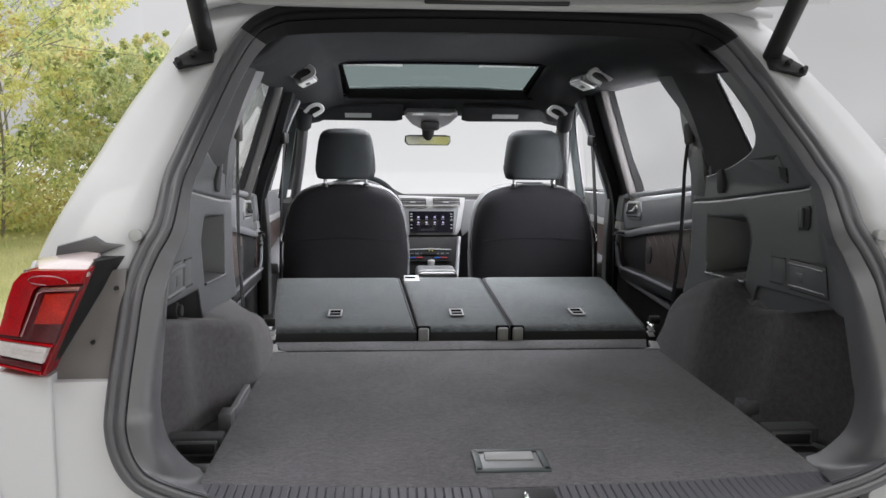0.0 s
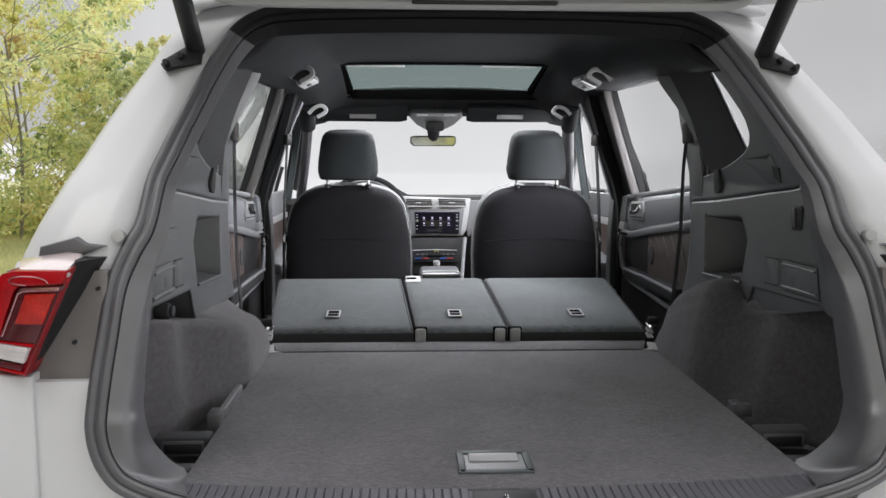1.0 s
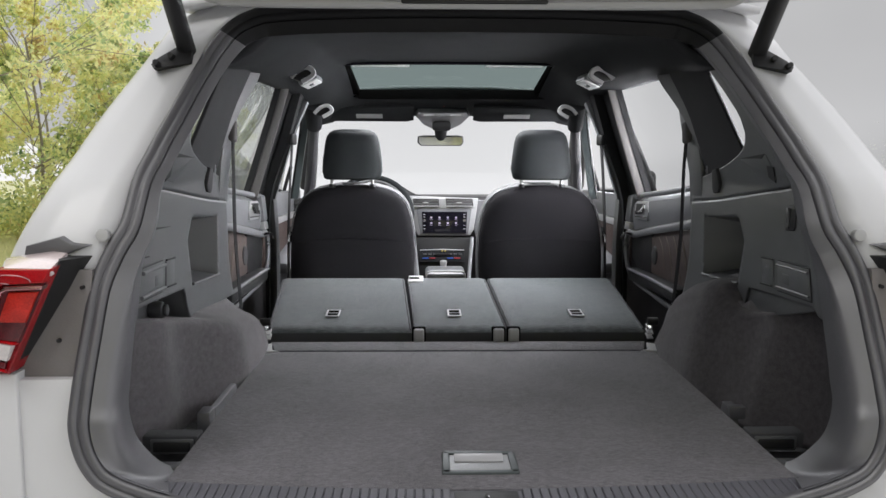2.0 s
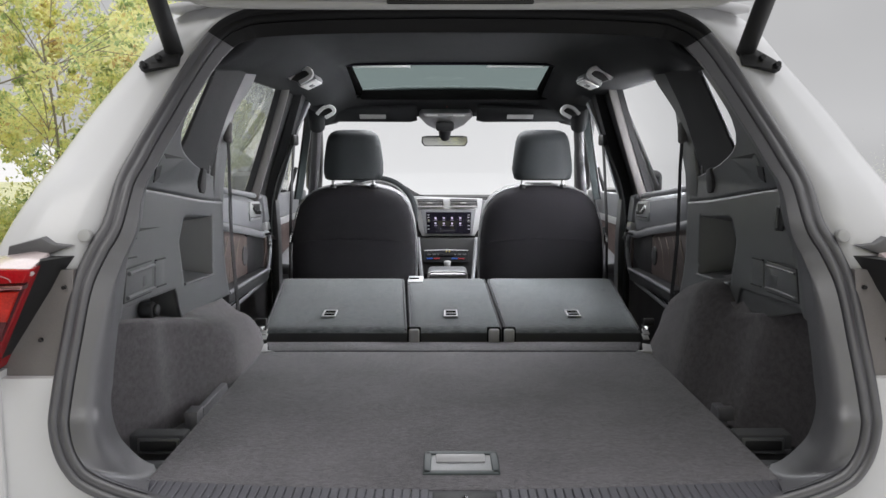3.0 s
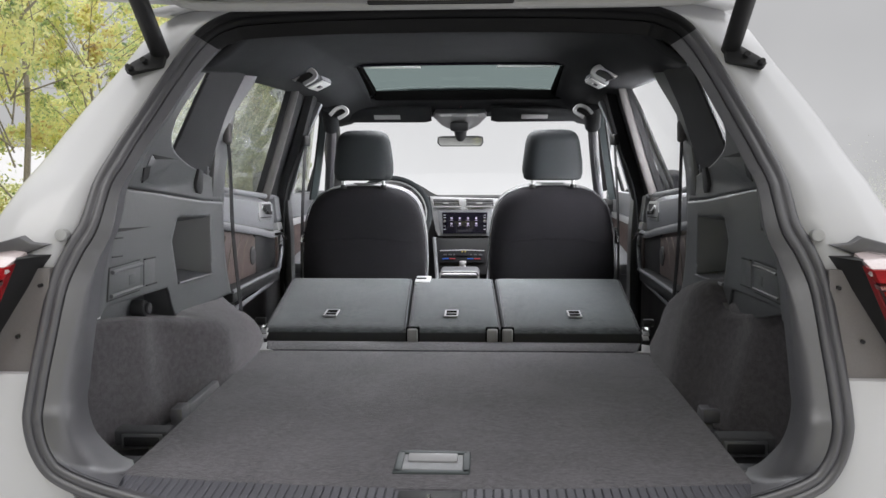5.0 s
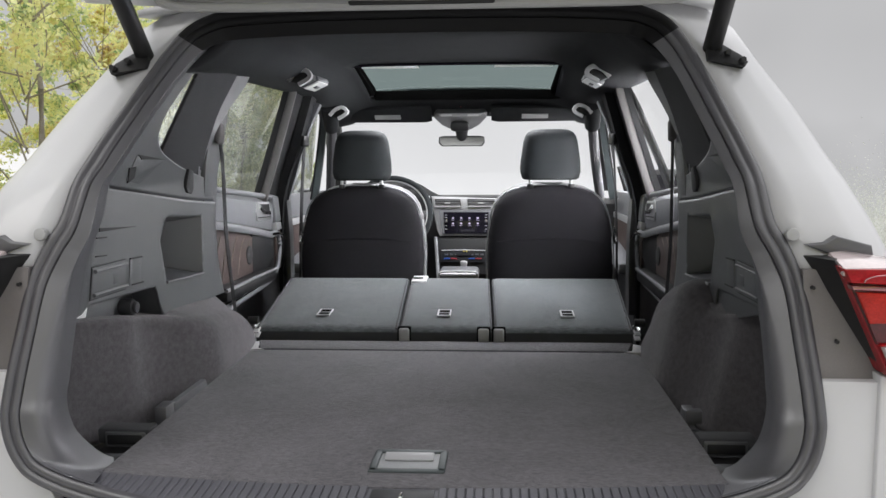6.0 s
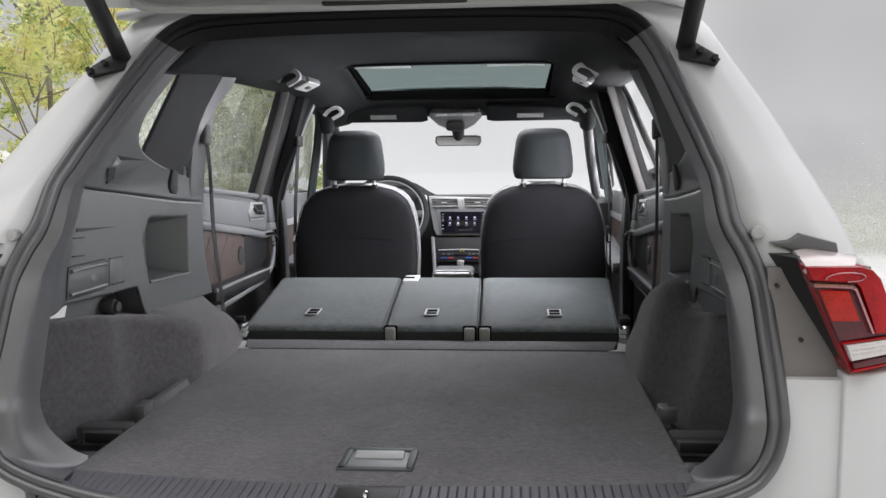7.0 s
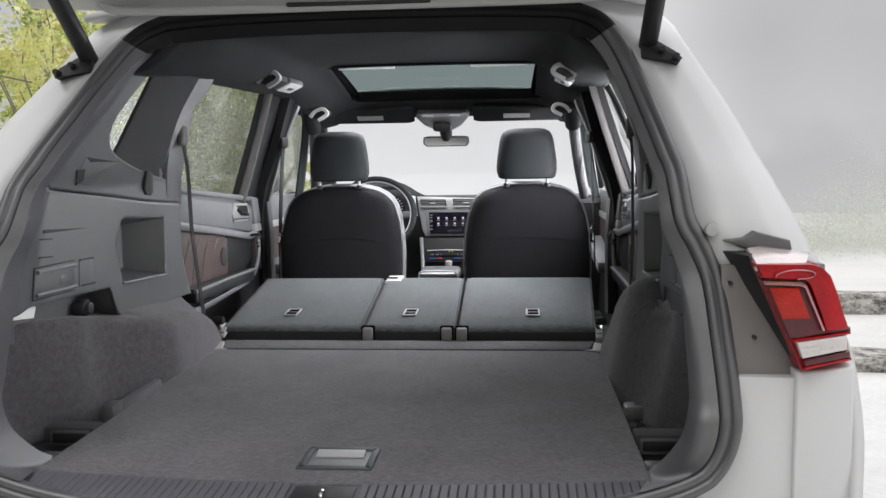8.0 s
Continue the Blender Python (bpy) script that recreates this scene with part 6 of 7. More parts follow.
# rear doors from inside
def rear_door(s):
    d = thing("rear_door", "closed rear door with grey panel and brown leather insert", "car door", "rear doors", at=(s * 0.75, 1.45, 0.42))
    belt = lambda y: 1.158 - 0.1015 * (y - 1.16) - 0.004
    line = lambda y: 1.060 - 0.148 * (y - 1.15)
    def upper(k, v):
        y = 0.92 + 1.02 * k
        z = line(y) + (belt(y) - line(y)) * v
        return (0.742 - 0.008 * k - 0.010 * math.sin(v * math.pi) + 0.03 * ease((v - 0.85) / 0.15) + 0.03 * ease((k - 0.97) / 0.03), y, z)
    tp(d, "upper_panel", side(grid(upper, span(0, 1, 36), span(0, 1, 12)), s, 0), M_DOOR, "grey moulded upper door panel")
    tp(d, "sill_rail", side(sweep([(0.742, 0.92, belt(0.92) + 0.006), (0.742, 1.4, belt(1.4) + 0.006), (0.735, 1.93, belt(1.93) + 0.006)], disc(0.010, 10)), s, 0), M_DOOR)
    tp(d, "lower_panel", side(prism([(0.745, 0.92, 1.08), (0.724, 1.94, 0.945), (0.724, 1.94, 0.45), (0.745, 0.92, 0.45)], (0.03, 0, 0)), s, 0), M_BLACK, "black lower door panel")
    tp(d, "insert", side(prism([(0.716, 1.000, 1.048), (0.714, 1.490, 0.990), (0.712, 1.570, 0.955), (0.711, 1.575, 0.88), (0.711, 1.540, 0.838), (0.716, 1.000, 0.85)], (0.012, 0, 0), 0.004), s, 0), M_BROWN, "brown quilted leather insert")
    for k in range(6):
        y = 1.06 + 0.085 * k
        pts = [(0.7135, y + 0.06, 1.022 - 0.12 * (y - 1.0)), (0.7135, y + 0.01, 0.94), (0.7135, y - 0.03, 0.855)]
        tp(d, "stitch_line", side(sweep(smooth_path(pts, 4), disc(0.0018, 6)), s, 0), M_STITCH)
    tp(d, "trim_line", side(sweep([(0.728, 0.92, line(0.92)), (0.726, 1.4, line(1.4)), (0.722, 1.93, line(1.93))], disc(0.004, 8)), s, 0), M_BLACK)
    tp(d, "ledge", side(sweep(smooth_path([(0.705, 0.95, line(0.95) - 0.016), (0.703, 1.488, line(1.488) - 0.016), (0.700, 1.732, line(1.732) - 0.02), (0.697, 1.836, 0.945), (0.693, 1.842, 0.87), (0.690, 1.732, 0.797), (0.700, 1.488, 0.778), (0.705, 1.183, 0.768)], 5), disc(0.008, 10, 0.013)), s, 0), M_DOOR, "grey armrest surround")
    tp(d, "chrome_strip", side(sweep([(0.690, 1.20, 0.786), (0.688, 1.45, 0.789), (0.680, 1.72, 0.803)], disc(0.0024, 8)), s, 0), M_CHROME, "thin bright strip under the armrest")
    tp(d, "pocket", side(prism([(0.7115, 1.545, 0.985), (0.709, 1.70, 0.955), (0.706, 1.80, 0.925), (0.706, 1.795, 0.86), (0.707, 1.70, 0.826), (0.7095, 1.535, 0.836)], (0.008, 0, 0), 0.003), s, 0), M_BLACK, "black pocket beside the leather insert")
    tp(d, "armrest", side(box((0.705, 1.439, 0.815), (0.06, 0.60, 0.05), 0.015, (-2, 0, 0)), s, 0), M_BLACK, "black padded armrest")
    tp(d, "armrest_edge", side(sweep([(0.674, 1.122, 0.842), (0.674, 1.439, 0.836), (0.674, 1.732, 0.826)], disc(0.006, 8)), s, 0), M_DOOR, "grey armrest edge")
    tp(d, "pull_blade", side(sweep(smooth_path([(0.690, 1.732, 0.955), (0.676, 1.805, 0.950), (0.676, 1.866, 0.925)], 4), disc(0.005, 8)), s, 0), M_CHROME, "bright pull handle blade")
    speaker = cyl((0.718, 1.50, 0.905), (0.707, 1.50, 0.905), 0.034, n=24, bevel=0.006)
    tp(d, "speaker", side(speaker, s, 0), M_DARK, "dark speaker grille")
    # release handle in its chrome bowl
    pts = [(0.722, 1.672, 1.082), (0.722, 1.822, 1.072), (0.722, 1.847, 1.039), (0.722, 1.822, 1.004), (0.722, 1.662, 1.012), (0.722, 1.644, 1.044)]
    bowl = tp(d, "handle_bezel", side(prism(pts, (0.012, 0, 0), 0.004), s, 0), M_SILVER, "silver handle surround")
    tp(d, "handle_bowl", side(prism([(0.720, 1.690, 1.072), (0.720, 1.812, 1.064), (0.720, 1.822, 1.026), (0.720, 1.722, 1.034)], (0.004, 0, 0)), s, 0), M_BLACK, parent=bowl)
    tp(d, "handle_lever", side(prism([(0.716, 1.677, 1.054), (0.716, 1.722, 1.032), (0.716, 1.822, 1.022), (0.716, 1.817, 1.036), (0.716, 1.742, 1.044), (0.716, 1.692, 1.069)], (0.004, 0, 0), 0.001), s, 0), M_CHROME, "chrome release lever", parent=bowl)
    tp(d, "button_bar", side(prism([(0.719, 1.660, 1.026), (0.719, 1.822, 1.016), (0.719, 1.822, 1.012), (0.719, 1.660, 1.022)], (0.002, 0, 0)), s, 0), M_BLACK, parent=bowl)
    # window frame
    fr = smooth_path([(0.776, 1.805, 1.06), (0.736, 1.805, 1.18), (0.689, 1.80, 1.32), (0.642, 1.79, 1.46), (0.626, 1.785, 1.51)], 5)
    tp(d, "window_frame", side(sweep(fr, [(-0.014, -0.011), (0.014, -0.011), (0.014, 0.011), (-0.014, 0.011)], up=(-1, 0, 0.2)), s, 0), M_RUBBER, "black window frame")
    fr2 = smooth_path([(0.745, 1.80, 1.06), (0.706, 1.80, 1.18), (0.661, 1.795, 1.32), (0.616, 1.785, 1.46), (0.602, 1.78, 1.51)], 5)
    tp(d, "frame_facing", side(sweep(fr2, [(-0.006, -0.017), (0.004, -0.017), (0.006, -0.013), (0.006, 0.011), (0.004, 0.014), (-0.006, 0.014)], up=(-1, 0, 0.2)), s, 0), M_TAUPE, "taupe frame facing")
    top = [(0.632, 1.16, 1.515), (0.632, 1.4, 1.520), (0.640, 1.65, 1.518), (0.648, 1.84, 1.510)]
    tp(d, "top_frame", side(sweep(smooth_path(top, 4), [(-0.012, -0.012), (0.012, -0.012), (0.012, 0.02), (-0.012, 0.02)]), s, 0), M_BLACK)


for s in (-1, 1):
    rear_door(s)
    d = thing("front_door", "closed front door with grey panel and brown insert", "car door", "front doors", at=(s * 0.76, 2.4, 0.42))
    tp(d, "upper_panel", side(prism([(0.72, 1.88, 1.09), (0.73, 3.0, 1.05), (0.73, 3.0, 0.95), (0.71, 1.88, 0.985)], (0.03, 0, 0), 0.01), s, 0), M_DOOR, "pale grey upper door panel")
    tp(d, "trim_stripe", side(prism([(0.712, 1.88, 0.985), (0.722, 3.0, 0.95), (0.722, 3.0, 0.925), (0.708, 1.88, 0.955)], (0.02, 0, 0), 0.003), s, 0), M_SILVER, "silver trim stripe")
    tp(d, "insert", side(prism([(0.716, 1.88, 0.955), (0.725, 3.0, 0.925), (0.725, 3.0, 0.74), (0.716, 1.88, 0.80)], (0.02, 0, 0), 0.003), s, 0), M_BROWN, "brown leather door insert")
    tp(d, "armrest", side(box((0.69, 2.35, 0.80), (0.08, 0.62, 0.05), 0.015, (4, 0, 0)), s, 0), M_DOOR, "pale armrest")
    tp(d, "lower_panel", side(prism([(0.728, 1.88, 0.82), (0.735, 3.0, 0.76), (0.735, 3.0, 0.45), (0.728, 1.88, 0.45)], (0.02, 0, 0)), s, 0), M_BLACK)
    fr = smooth_path([(0.672, 2.42, 1.04), (0.656, 2.42, 1.14), (0.640, 2.42, 1.24), (0.622, 2.40, 1.34), (0.603, 2.34, 1.41), (0.580, 2.20, 1.455)], 5)
    tp(d, "window_frame", side(sweep(fr, strap(0.024, 0.026), up=(-1, 0, 0)), s, 0), M_FRAME, "dark blue-grey window frame")
    tp(d, "frame_seal", side(sweep([p + Vector((0.020, 0.004, 0)) for p in fr], disc(0.005, 8)), s, 0), M_BLACK, "black window seal")
    tp(d, "glass_divider", side(sweep([(0.812, 2.9, 1.00), (0.790, 2.9, 1.08), (0.762, 2.9, 1.17)], disc(0.009, 8)), s, 0), M_BLACK, "black quarter glass divider")
    # inner windscreen pillar trim
    a = thing("a_pillar", "grey inner windscreen pillar trim", "pillar", kind="structure", at=(s * 0.62, 2.6, 1.2))
    path = smooth_path([(0.560, 2.27, 1.425), (0.573, 2.34, 1.34), (0.598, 2.44, 1.20), (0.638, 2.60, 1.04)], 5)
    tp(a, "cover", side(sweep(path, disc(0.022, 12, 0.026)), s, 0), M_APILLAR)
    tp(a, "head_cap", side(sweep(smooth_path([(0.556, 2.20, 1.45), (0.562, 2.26, 1.41), (0.566, 2.30, 1.375), (0.569, 2.32, 1.362)], 4), disc(0.034, 14, 0.030)), s, 0), M_LINER, "dark cap under the headliner")
    # door mirror outside
    dm = thing("door_mirror", "black door mirror outside the front window", "door mirror", "door mirrors", at=(s * 0.94, 2.95, 1.0))
    tp(dm, "shell", side(box((1.01, 2.95, 1.09), (0.18, 0.10, 0.13), 0.035, (0, 0, -8), 4), s, 0), M_BLACK)
    tp(dm, "arm", side(box((0.90, 2.95, 1.04), (0.16, 0.05, 0.03), 0.008), s, 0), M_BLACK)
    tp(dm, "mirror_glass", side(box((1.01, 2.897, 1.09), (0.13, 0.004, 0.08), 0.001, (0, 0, -8)), s, 0), M_SCREEN)

# ---- outdoors ----
ground = part("ground", grid(lambda x, y: (x, y, 0.0), [-400, -120, -40, -15, -6, 0, 6, 15, 40, 120, 400], [-400, -120, -40, -15, -6, 0, 6, 15, 40, 120, 400]), M_GROUND, None, smooth=False)
tagged(ground, "pale wet concrete yard", "ground", kind="structure")


def stone_row(x0, x1, y, h, seed, label):
    rng = random.Random(seed)
    kerb = thing("stone_kerb", label, "kerb", "stone kerbs", at=((x0 + x1) / 2, y, 0))
    x = x0
    while x < x1:
        w = rng.uniform(0.25, 0.55)
        bm = box((x + w / 2, y + rng.uniform(-0.03, 0.03), h * 0.45), (w - 0.006, rng.uniform(0.2, 0.3), h * rng.uniform(0.85, 1.1)), 0.03, (rng.uniform(-3, 3), rng.uniform(-3, 3), rng.uniform(-4, 4)), 2)
        for v in bm.verts:
            v.co += 0.018 * Vector(noise.noise_vector(v.co * 6))
        tp(kerb, "stone", bm, M_STONE)
        x += w


stone_row(2.3, 9.0, 5.06, 0.145, 3, "low row of rough grey kerb stones on the concrete")
stone_row(2.0, 5.5, 3.46, 0.085, 5, "flat grey edging stones on the concrete")


# glowing sheet for the bright mist ahead of the car and over the yard's open side
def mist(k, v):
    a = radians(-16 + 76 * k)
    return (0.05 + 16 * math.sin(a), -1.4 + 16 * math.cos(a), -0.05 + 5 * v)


M_FOG = glow("glowing_mist_backdrop", (0.98, 0.98, 1.0), 0.79)
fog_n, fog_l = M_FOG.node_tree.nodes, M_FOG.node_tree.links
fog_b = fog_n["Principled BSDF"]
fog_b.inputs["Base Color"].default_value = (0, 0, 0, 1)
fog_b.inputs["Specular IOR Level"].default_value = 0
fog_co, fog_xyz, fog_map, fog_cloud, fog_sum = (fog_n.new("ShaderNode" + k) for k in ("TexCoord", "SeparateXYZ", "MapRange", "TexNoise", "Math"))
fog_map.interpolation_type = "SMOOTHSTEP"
# painted glow: dimmer to the right, brighter towards the ground
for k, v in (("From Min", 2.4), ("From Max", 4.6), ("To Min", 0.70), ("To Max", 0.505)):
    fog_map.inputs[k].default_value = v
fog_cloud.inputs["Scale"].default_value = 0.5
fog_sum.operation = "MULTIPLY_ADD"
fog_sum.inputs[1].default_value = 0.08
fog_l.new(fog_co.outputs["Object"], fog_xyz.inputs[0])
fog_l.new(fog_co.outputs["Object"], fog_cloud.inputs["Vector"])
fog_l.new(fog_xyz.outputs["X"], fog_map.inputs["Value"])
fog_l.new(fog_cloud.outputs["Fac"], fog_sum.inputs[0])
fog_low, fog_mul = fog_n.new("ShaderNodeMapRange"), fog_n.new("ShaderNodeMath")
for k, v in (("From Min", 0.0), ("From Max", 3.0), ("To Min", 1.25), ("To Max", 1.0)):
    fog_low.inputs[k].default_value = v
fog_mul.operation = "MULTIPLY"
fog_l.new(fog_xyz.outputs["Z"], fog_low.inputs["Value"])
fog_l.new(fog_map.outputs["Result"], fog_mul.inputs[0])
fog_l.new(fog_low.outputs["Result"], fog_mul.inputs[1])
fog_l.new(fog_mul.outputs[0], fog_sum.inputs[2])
# uneven low band on the right, painted a little dimmer as distant haze
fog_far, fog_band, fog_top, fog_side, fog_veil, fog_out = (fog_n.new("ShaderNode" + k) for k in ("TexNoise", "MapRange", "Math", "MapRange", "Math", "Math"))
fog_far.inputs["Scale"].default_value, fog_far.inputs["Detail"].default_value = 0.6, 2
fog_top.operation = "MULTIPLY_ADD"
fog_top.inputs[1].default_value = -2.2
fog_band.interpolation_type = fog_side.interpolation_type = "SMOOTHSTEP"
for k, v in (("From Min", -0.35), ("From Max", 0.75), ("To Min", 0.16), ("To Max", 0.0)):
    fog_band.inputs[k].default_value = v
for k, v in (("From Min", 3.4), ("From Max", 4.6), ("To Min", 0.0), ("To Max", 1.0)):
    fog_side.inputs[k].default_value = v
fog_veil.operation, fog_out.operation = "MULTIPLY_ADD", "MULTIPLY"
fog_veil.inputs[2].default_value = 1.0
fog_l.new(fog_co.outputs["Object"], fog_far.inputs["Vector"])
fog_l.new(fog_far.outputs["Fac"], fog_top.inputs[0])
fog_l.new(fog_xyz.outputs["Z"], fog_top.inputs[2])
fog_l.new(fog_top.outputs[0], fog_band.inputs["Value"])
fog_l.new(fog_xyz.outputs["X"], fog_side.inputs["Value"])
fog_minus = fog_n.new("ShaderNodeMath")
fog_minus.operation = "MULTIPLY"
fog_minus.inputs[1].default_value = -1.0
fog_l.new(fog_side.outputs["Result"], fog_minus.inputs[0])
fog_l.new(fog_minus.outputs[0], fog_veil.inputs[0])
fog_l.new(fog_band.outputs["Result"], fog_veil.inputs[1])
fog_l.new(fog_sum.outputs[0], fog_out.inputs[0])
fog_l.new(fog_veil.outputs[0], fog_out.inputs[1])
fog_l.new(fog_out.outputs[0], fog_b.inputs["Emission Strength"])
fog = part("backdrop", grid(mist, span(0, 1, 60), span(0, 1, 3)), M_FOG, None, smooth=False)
tagged(fog, "glowing backdrop sheet for the white mist ahead of the car", "mist", kind="structure")


def leaf_quads(at, size, gen):
    """Small kite-shaped leaves, each turned its own way, at the given places."""
    n = len(at)
    ax = gen.normal(size=(n, 3))
    ax /= np.linalg.norm(ax, axis=1)[:, None]
    ay = np.cross(ax, gen.normal(size=(n, 3)))
    ay /= np.linalg.norm(ay, axis=1)[:, None]
    big = (size * gen.uniform(0.6, 1.4, n))[:, None]
    verts = np.stack([at - ax * big, at - ay * big * 0.5 + ax * big * 0.15, at + ax * big, at + ay * big * 0.5 + ax * big * 0.15], axis=1).reshape(-1, 3)
    return verts.tolist(), np.arange(4 * n).reshape(-1, 4).tolist()


def tree(x, y, height, spread, seed, mat, leaves, low=0.25, size=0.075, loose=1.0):
    rng = random.Random(seed)
    t = thing("tree", "autumn tree with loose yellow-green foliage" if mat is M_LEAFYELLOW else "green broadleaf tree with loose foliage", "tree", "trees beside the yard", at=(x, y, 0))
    bm = bmesh.new()
    def limb(a, b, r0, r1):
        mid = (a + b) / 2 + Vector((rng.uniform(-1, 1), rng.uniform(-1, 1), rng.uniform(-0.3, 0.3))) * 0.06 * (b - a).length
        pts = smooth_path([a, mid, b], 4)
        n, prev = len(pts), None
        for i, p in enumerate(pts):
            r = r0 + (r1 - r0) * i / (n - 1)
            d = (pts[min(i + 1, n - 1)] - pts[max(i - 1, 0)]).normalized()
            q = d.to_track_quat("Z", "Y")
            loop = [bm.verts.new(p + q @ Vector((r * math.cos(k * math.pi / 3), r * math.sin(k * math.pi / 3), 0))) for k in range(6)]
            if prev:
                for k in range(6):
                    bm.faces.new((prev[k], prev[(k + 1) % 6], loop[(k + 1) % 6], loop[k]))
            prev = loop
        return b
    top = Vector((x + rng.uniform(-0.2, 0.2), y + rng.uniform(-0.2, 0.2), height * 0.62))
    limb(Vector((x, y, -0.05)), top, 0.0065 * height, 0.0030 * height)
    tips = []
    for i in range(24):
        h = rng.uniform(low, 0.62)
        a0 = Vector((x, y, 0)).lerp(top, h / 0.62)
        a0.z = height * h
        ang, out = rng.uniform(0, 2 * math.pi), spread * rng.uniform(0.45, 1.0)
        b = Vector((x + out * math.cos(ang), y + out * math.sin(ang), min(height, a0.z + height * rng.uniform(0.08, 0.36))))
        limb(a0, b, 0.0018 * height, 0.0007 * height)
        tips += [a0.lerp(b, 0.5), a0.lerp(b, 0.75), b]
        for j in range(5):
            c = b + Vector((rng.uniform(-1, 1), rng.uniform(-1, 1), rng.uniform(-0.4, 0.9))) * spread * 0.35
            limb(a0.lerp(b, rng.uniform(0.5, 1)), c, 0.0008 * height, 0.0003 * height)
            tips.append(c)
    tp(t, "trunk", bm, M_BARK, "grey-brown trunk and limbs")
    o = Vector((x, y, 0))
    gen = np.random.default_rng(seed)
    tip_at = np.array([tuple(p - o) for p in tips])
    pick = gen.integers(0, len(tips), leaves)
    away = gen.normal(size=(leaves, 3)) * (1, 1, 0.75)
    away /= np.linalg.norm(away, axis=1)[:, None]
    at = tip_at[pick] + away * (spread * loose * gen.uniform(0.035, 0.16, len(tips))[pick] * gen.random(leaves) ** 0.5)[:, None]
    at = at[at[:, 2] > 0.1]
    verts, faces = leaf_quads(at, size, gen)
    me = bpy.data.meshes.new("crown")
    me.from_pydata(verts, [], faces)
    me.materials.append(mat)
    crown = new("crown", me)
    crown.parent = t
    tagged(crown, label="crown of many small leaves")


tree(-4.95, 7.6, 6.2, 2.1, 11, M_LEAFYELLOW, 26000, low=0.08, size=0.034)
tree(-6.6, 6.6, 5.6, 2.1, 12, M_LEAFYELLOW, 22000, low=0.07, size=0.034)
tree(-9.0, 6.0, 6.2, 2.3, 15, M_LEAFYELLOW, 18000, low=0.07, size=0.036)
tree(-5.1, 9.8, 4.2, 1.5, 13, M_LEAFYELLOW, 22000, low=0.06, size=0.036)
tree(-6.2, 12.6, 4.6, 1.7, 14, M_LEAFYELLOW, 20000, low=0.06, size=0.036)
tree(-8.4, 9.6, 5.8, 2.4, 16, M_LEAFYELLOW, 16000, low=0.10, size=0.038)
# two far trees whose haze is in their paler leaf colour
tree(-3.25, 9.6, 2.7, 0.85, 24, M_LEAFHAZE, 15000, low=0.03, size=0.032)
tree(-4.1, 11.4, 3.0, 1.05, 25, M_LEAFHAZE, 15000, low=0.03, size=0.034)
# three unseen trees, added to block sky light from the left and left rear
tree(-4.7, 0.2, 3.6, 1.7, 22, M_LEAFUNSEEN, 22000, low=0.04, size=0.08, loose=2.4)
tree(-4.6, -3.2, 3.7, 1.8, 23, M_LEAFUNSEEN, 24000, low=0.04, size=0.08, loose=2.4)
tree(-3.6, -6.6, 3.7, 1.8, 26, M_LEAFUNSEEN, 24000, low=0.04, size=0.08, loose=2.4)
tree(-3.0, -9.5, 5.6, 2.2, 17, M_LEAFYELLOW, 12000, low=0.10, size=0.07, loose=2.0)
tree(0.6, -10.5, 6.0, 2.4, 18, M_LEAFYELLOW, 12000, low=0.10, size=0.07, loose=2.0)
tree(4.6, -10.0, 5.6, 2.2, 19, M_LEAFUNSEEN, 12000, low=0.10, size=0.07, loose=2.4)


def shrub_row():
    gen = np.random.default_rng(21)
    n = 42000
    k = gen.random(n)
    x = -12.0 + 9.0 * k + gen.normal(0, 0.5, n)
    y = 7.0 + 5.0 * k + gen.normal(0, 0.6, n)
    z = 0.03 + np.abs(gen.normal(0, 0.55, n)) * (1.9 - 0.9 * np.clip(k * 1.4, 0, 1)) * (0.8 + 0.5 * np.sin(x * 2.3))
    keep = x < -0.215 * (y + 1.44)
    verts, faces = leaf_quads(np.stack([x, y, z], axis=1)[keep], 0.036, gen)
    me = bpy.data.meshes.new("shrubs")
    me.from_pydata(verts, [], faces)
    me.materials.append(M_LEAFYELLOW)
    tagged(new("shrubs", me), "low yellowing shrubs at the edge of the yard", "shrubs", kind="stuff")


shrub_row()


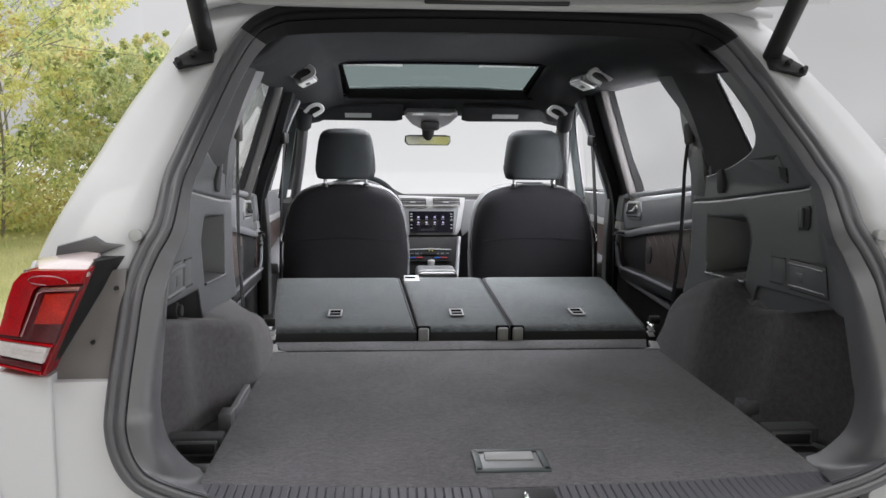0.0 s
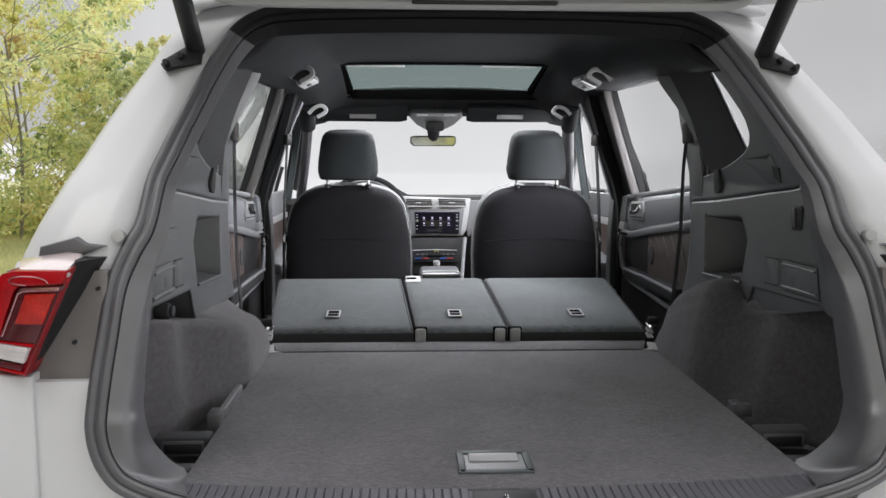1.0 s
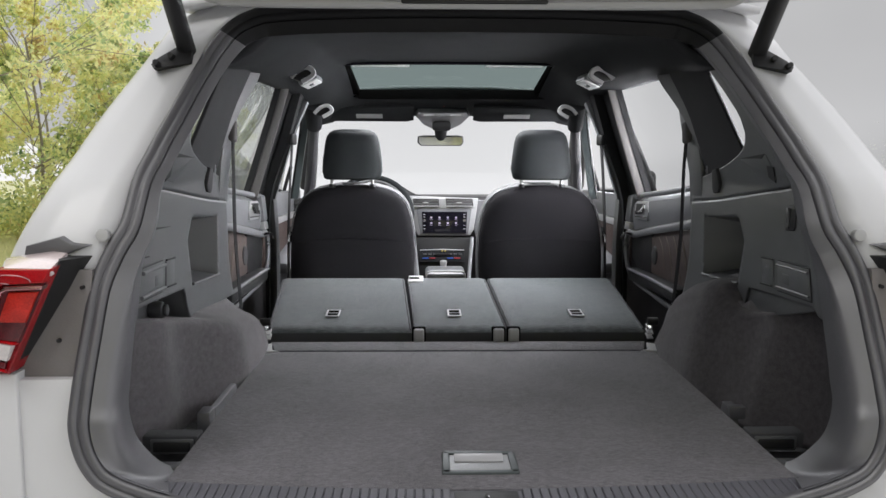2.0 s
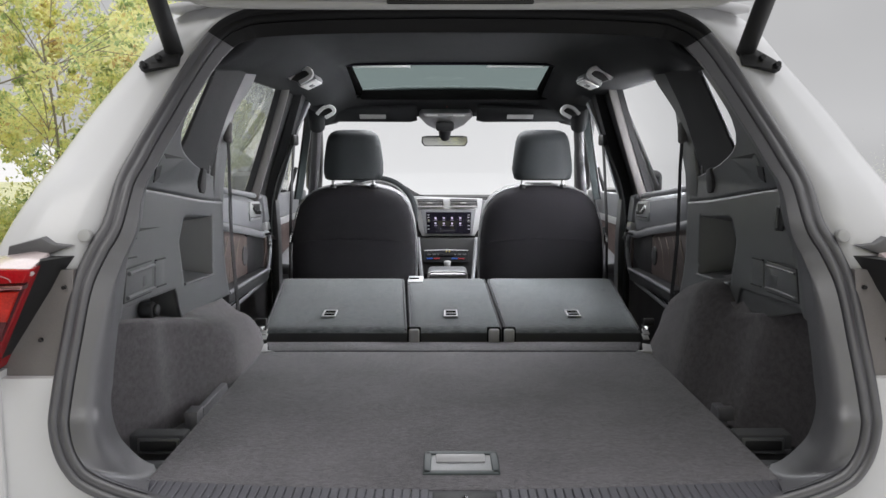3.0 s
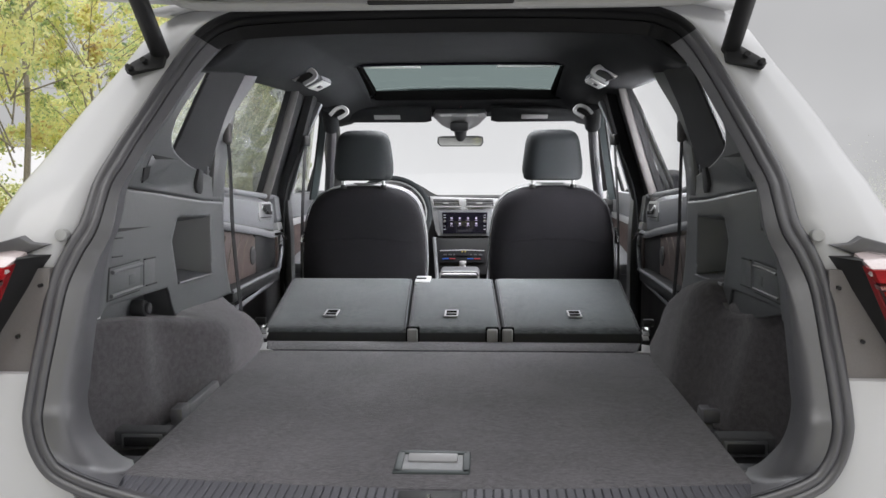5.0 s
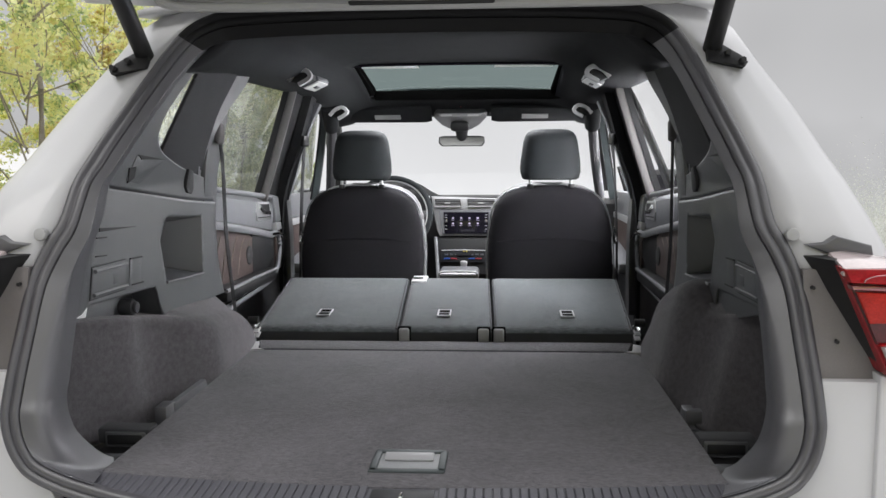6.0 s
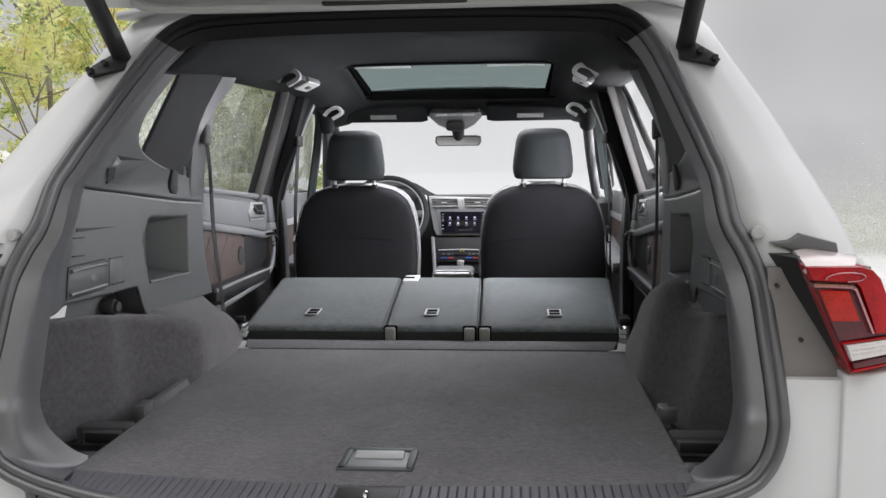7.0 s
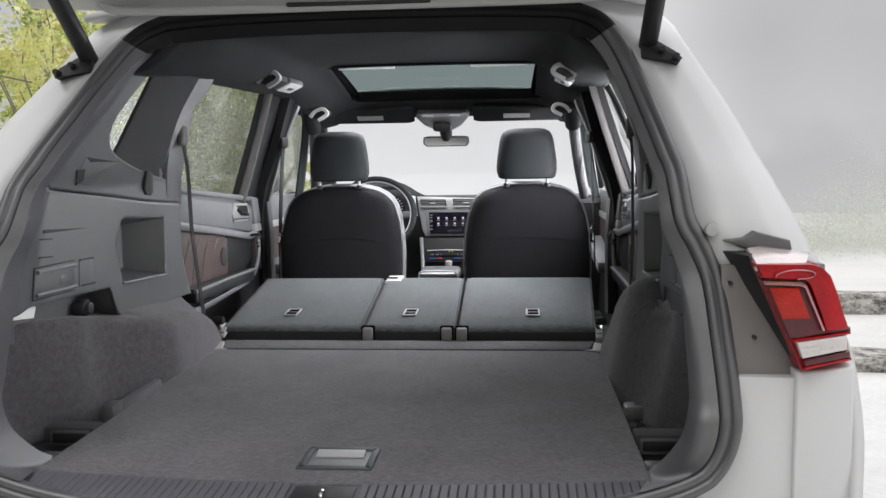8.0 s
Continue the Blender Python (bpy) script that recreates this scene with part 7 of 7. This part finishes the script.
# tiny leaves in a haze-coloured material, so the row looks faded by mist
def haze_painted_shrubs():
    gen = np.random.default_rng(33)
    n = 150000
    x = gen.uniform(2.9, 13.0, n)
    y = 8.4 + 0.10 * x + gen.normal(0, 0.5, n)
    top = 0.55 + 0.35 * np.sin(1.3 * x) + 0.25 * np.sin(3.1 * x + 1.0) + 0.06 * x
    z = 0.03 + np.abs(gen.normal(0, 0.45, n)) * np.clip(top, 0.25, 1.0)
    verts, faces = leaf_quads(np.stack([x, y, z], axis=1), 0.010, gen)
    me = bpy.data.meshes.new("haze_painted_shrubs")
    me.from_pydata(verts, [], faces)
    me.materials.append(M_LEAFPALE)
    tagged(new("haze_painted_shrubs", me), "low shrubs with haze put into their pale leaf colour", "shrubs", kind="stuff")


haze_painted_shrubs()


def grass_verge():
    """Rough grass with fallen leaves under the trees."""
    bm = prism([(-2.55, 3.4, 0.0), (-3.4, 7.0, 0.0), (-4.2, 10.5, 0.0), (-5.4, 15.0, 0.0), (-9.0, 26.0, 0.0), (-40.0, 26.0, 0.0), (-40.0, 3.4, 0.0)], (0, 0, 0.02), 0.0)
    tagged(part("grass_verge", bm, M_LAWN, None, smooth=False), "yellowed grass verge beside the concrete", "grass", kind="structure")
    gen = np.random.default_rng(31)
    n = 60000
    y = 3.45 + 11.0 * gen.random(n) ** 1.3
    x = -2.6 - 0.25 * (y - 3.4) - np.abs(gen.normal(0, 2.2, n))
    foot = np.stack([x, y, np.full(n, 0.018)], axis=1)
    high = gen.uniform(0.03, 0.10, n)[:, None]
    lean, across = gen.normal(0, 0.45, (n, 3)) * (1, 1, 0), gen.normal(size=(n, 3)) * (1, 1, 0)
    across *= 0.006 / np.linalg.norm(across, axis=1)[:, None]
    tip = foot + (lean + (0, 0, 1)) * high
    verts = np.stack([foot - across, foot + across, tip], axis=1).reshape(-1, 3).tolist()
    me = bpy.data.meshes.new("grass")
    me.from_pydata(verts, [], np.arange(3 * n).reshape(-1, 3).tolist())
    me.materials.append(M_GRASS)
    tagged(new("grass", me), "short yellowed grass blades on the verge", "grass", kind="stuff")


grass_verge()
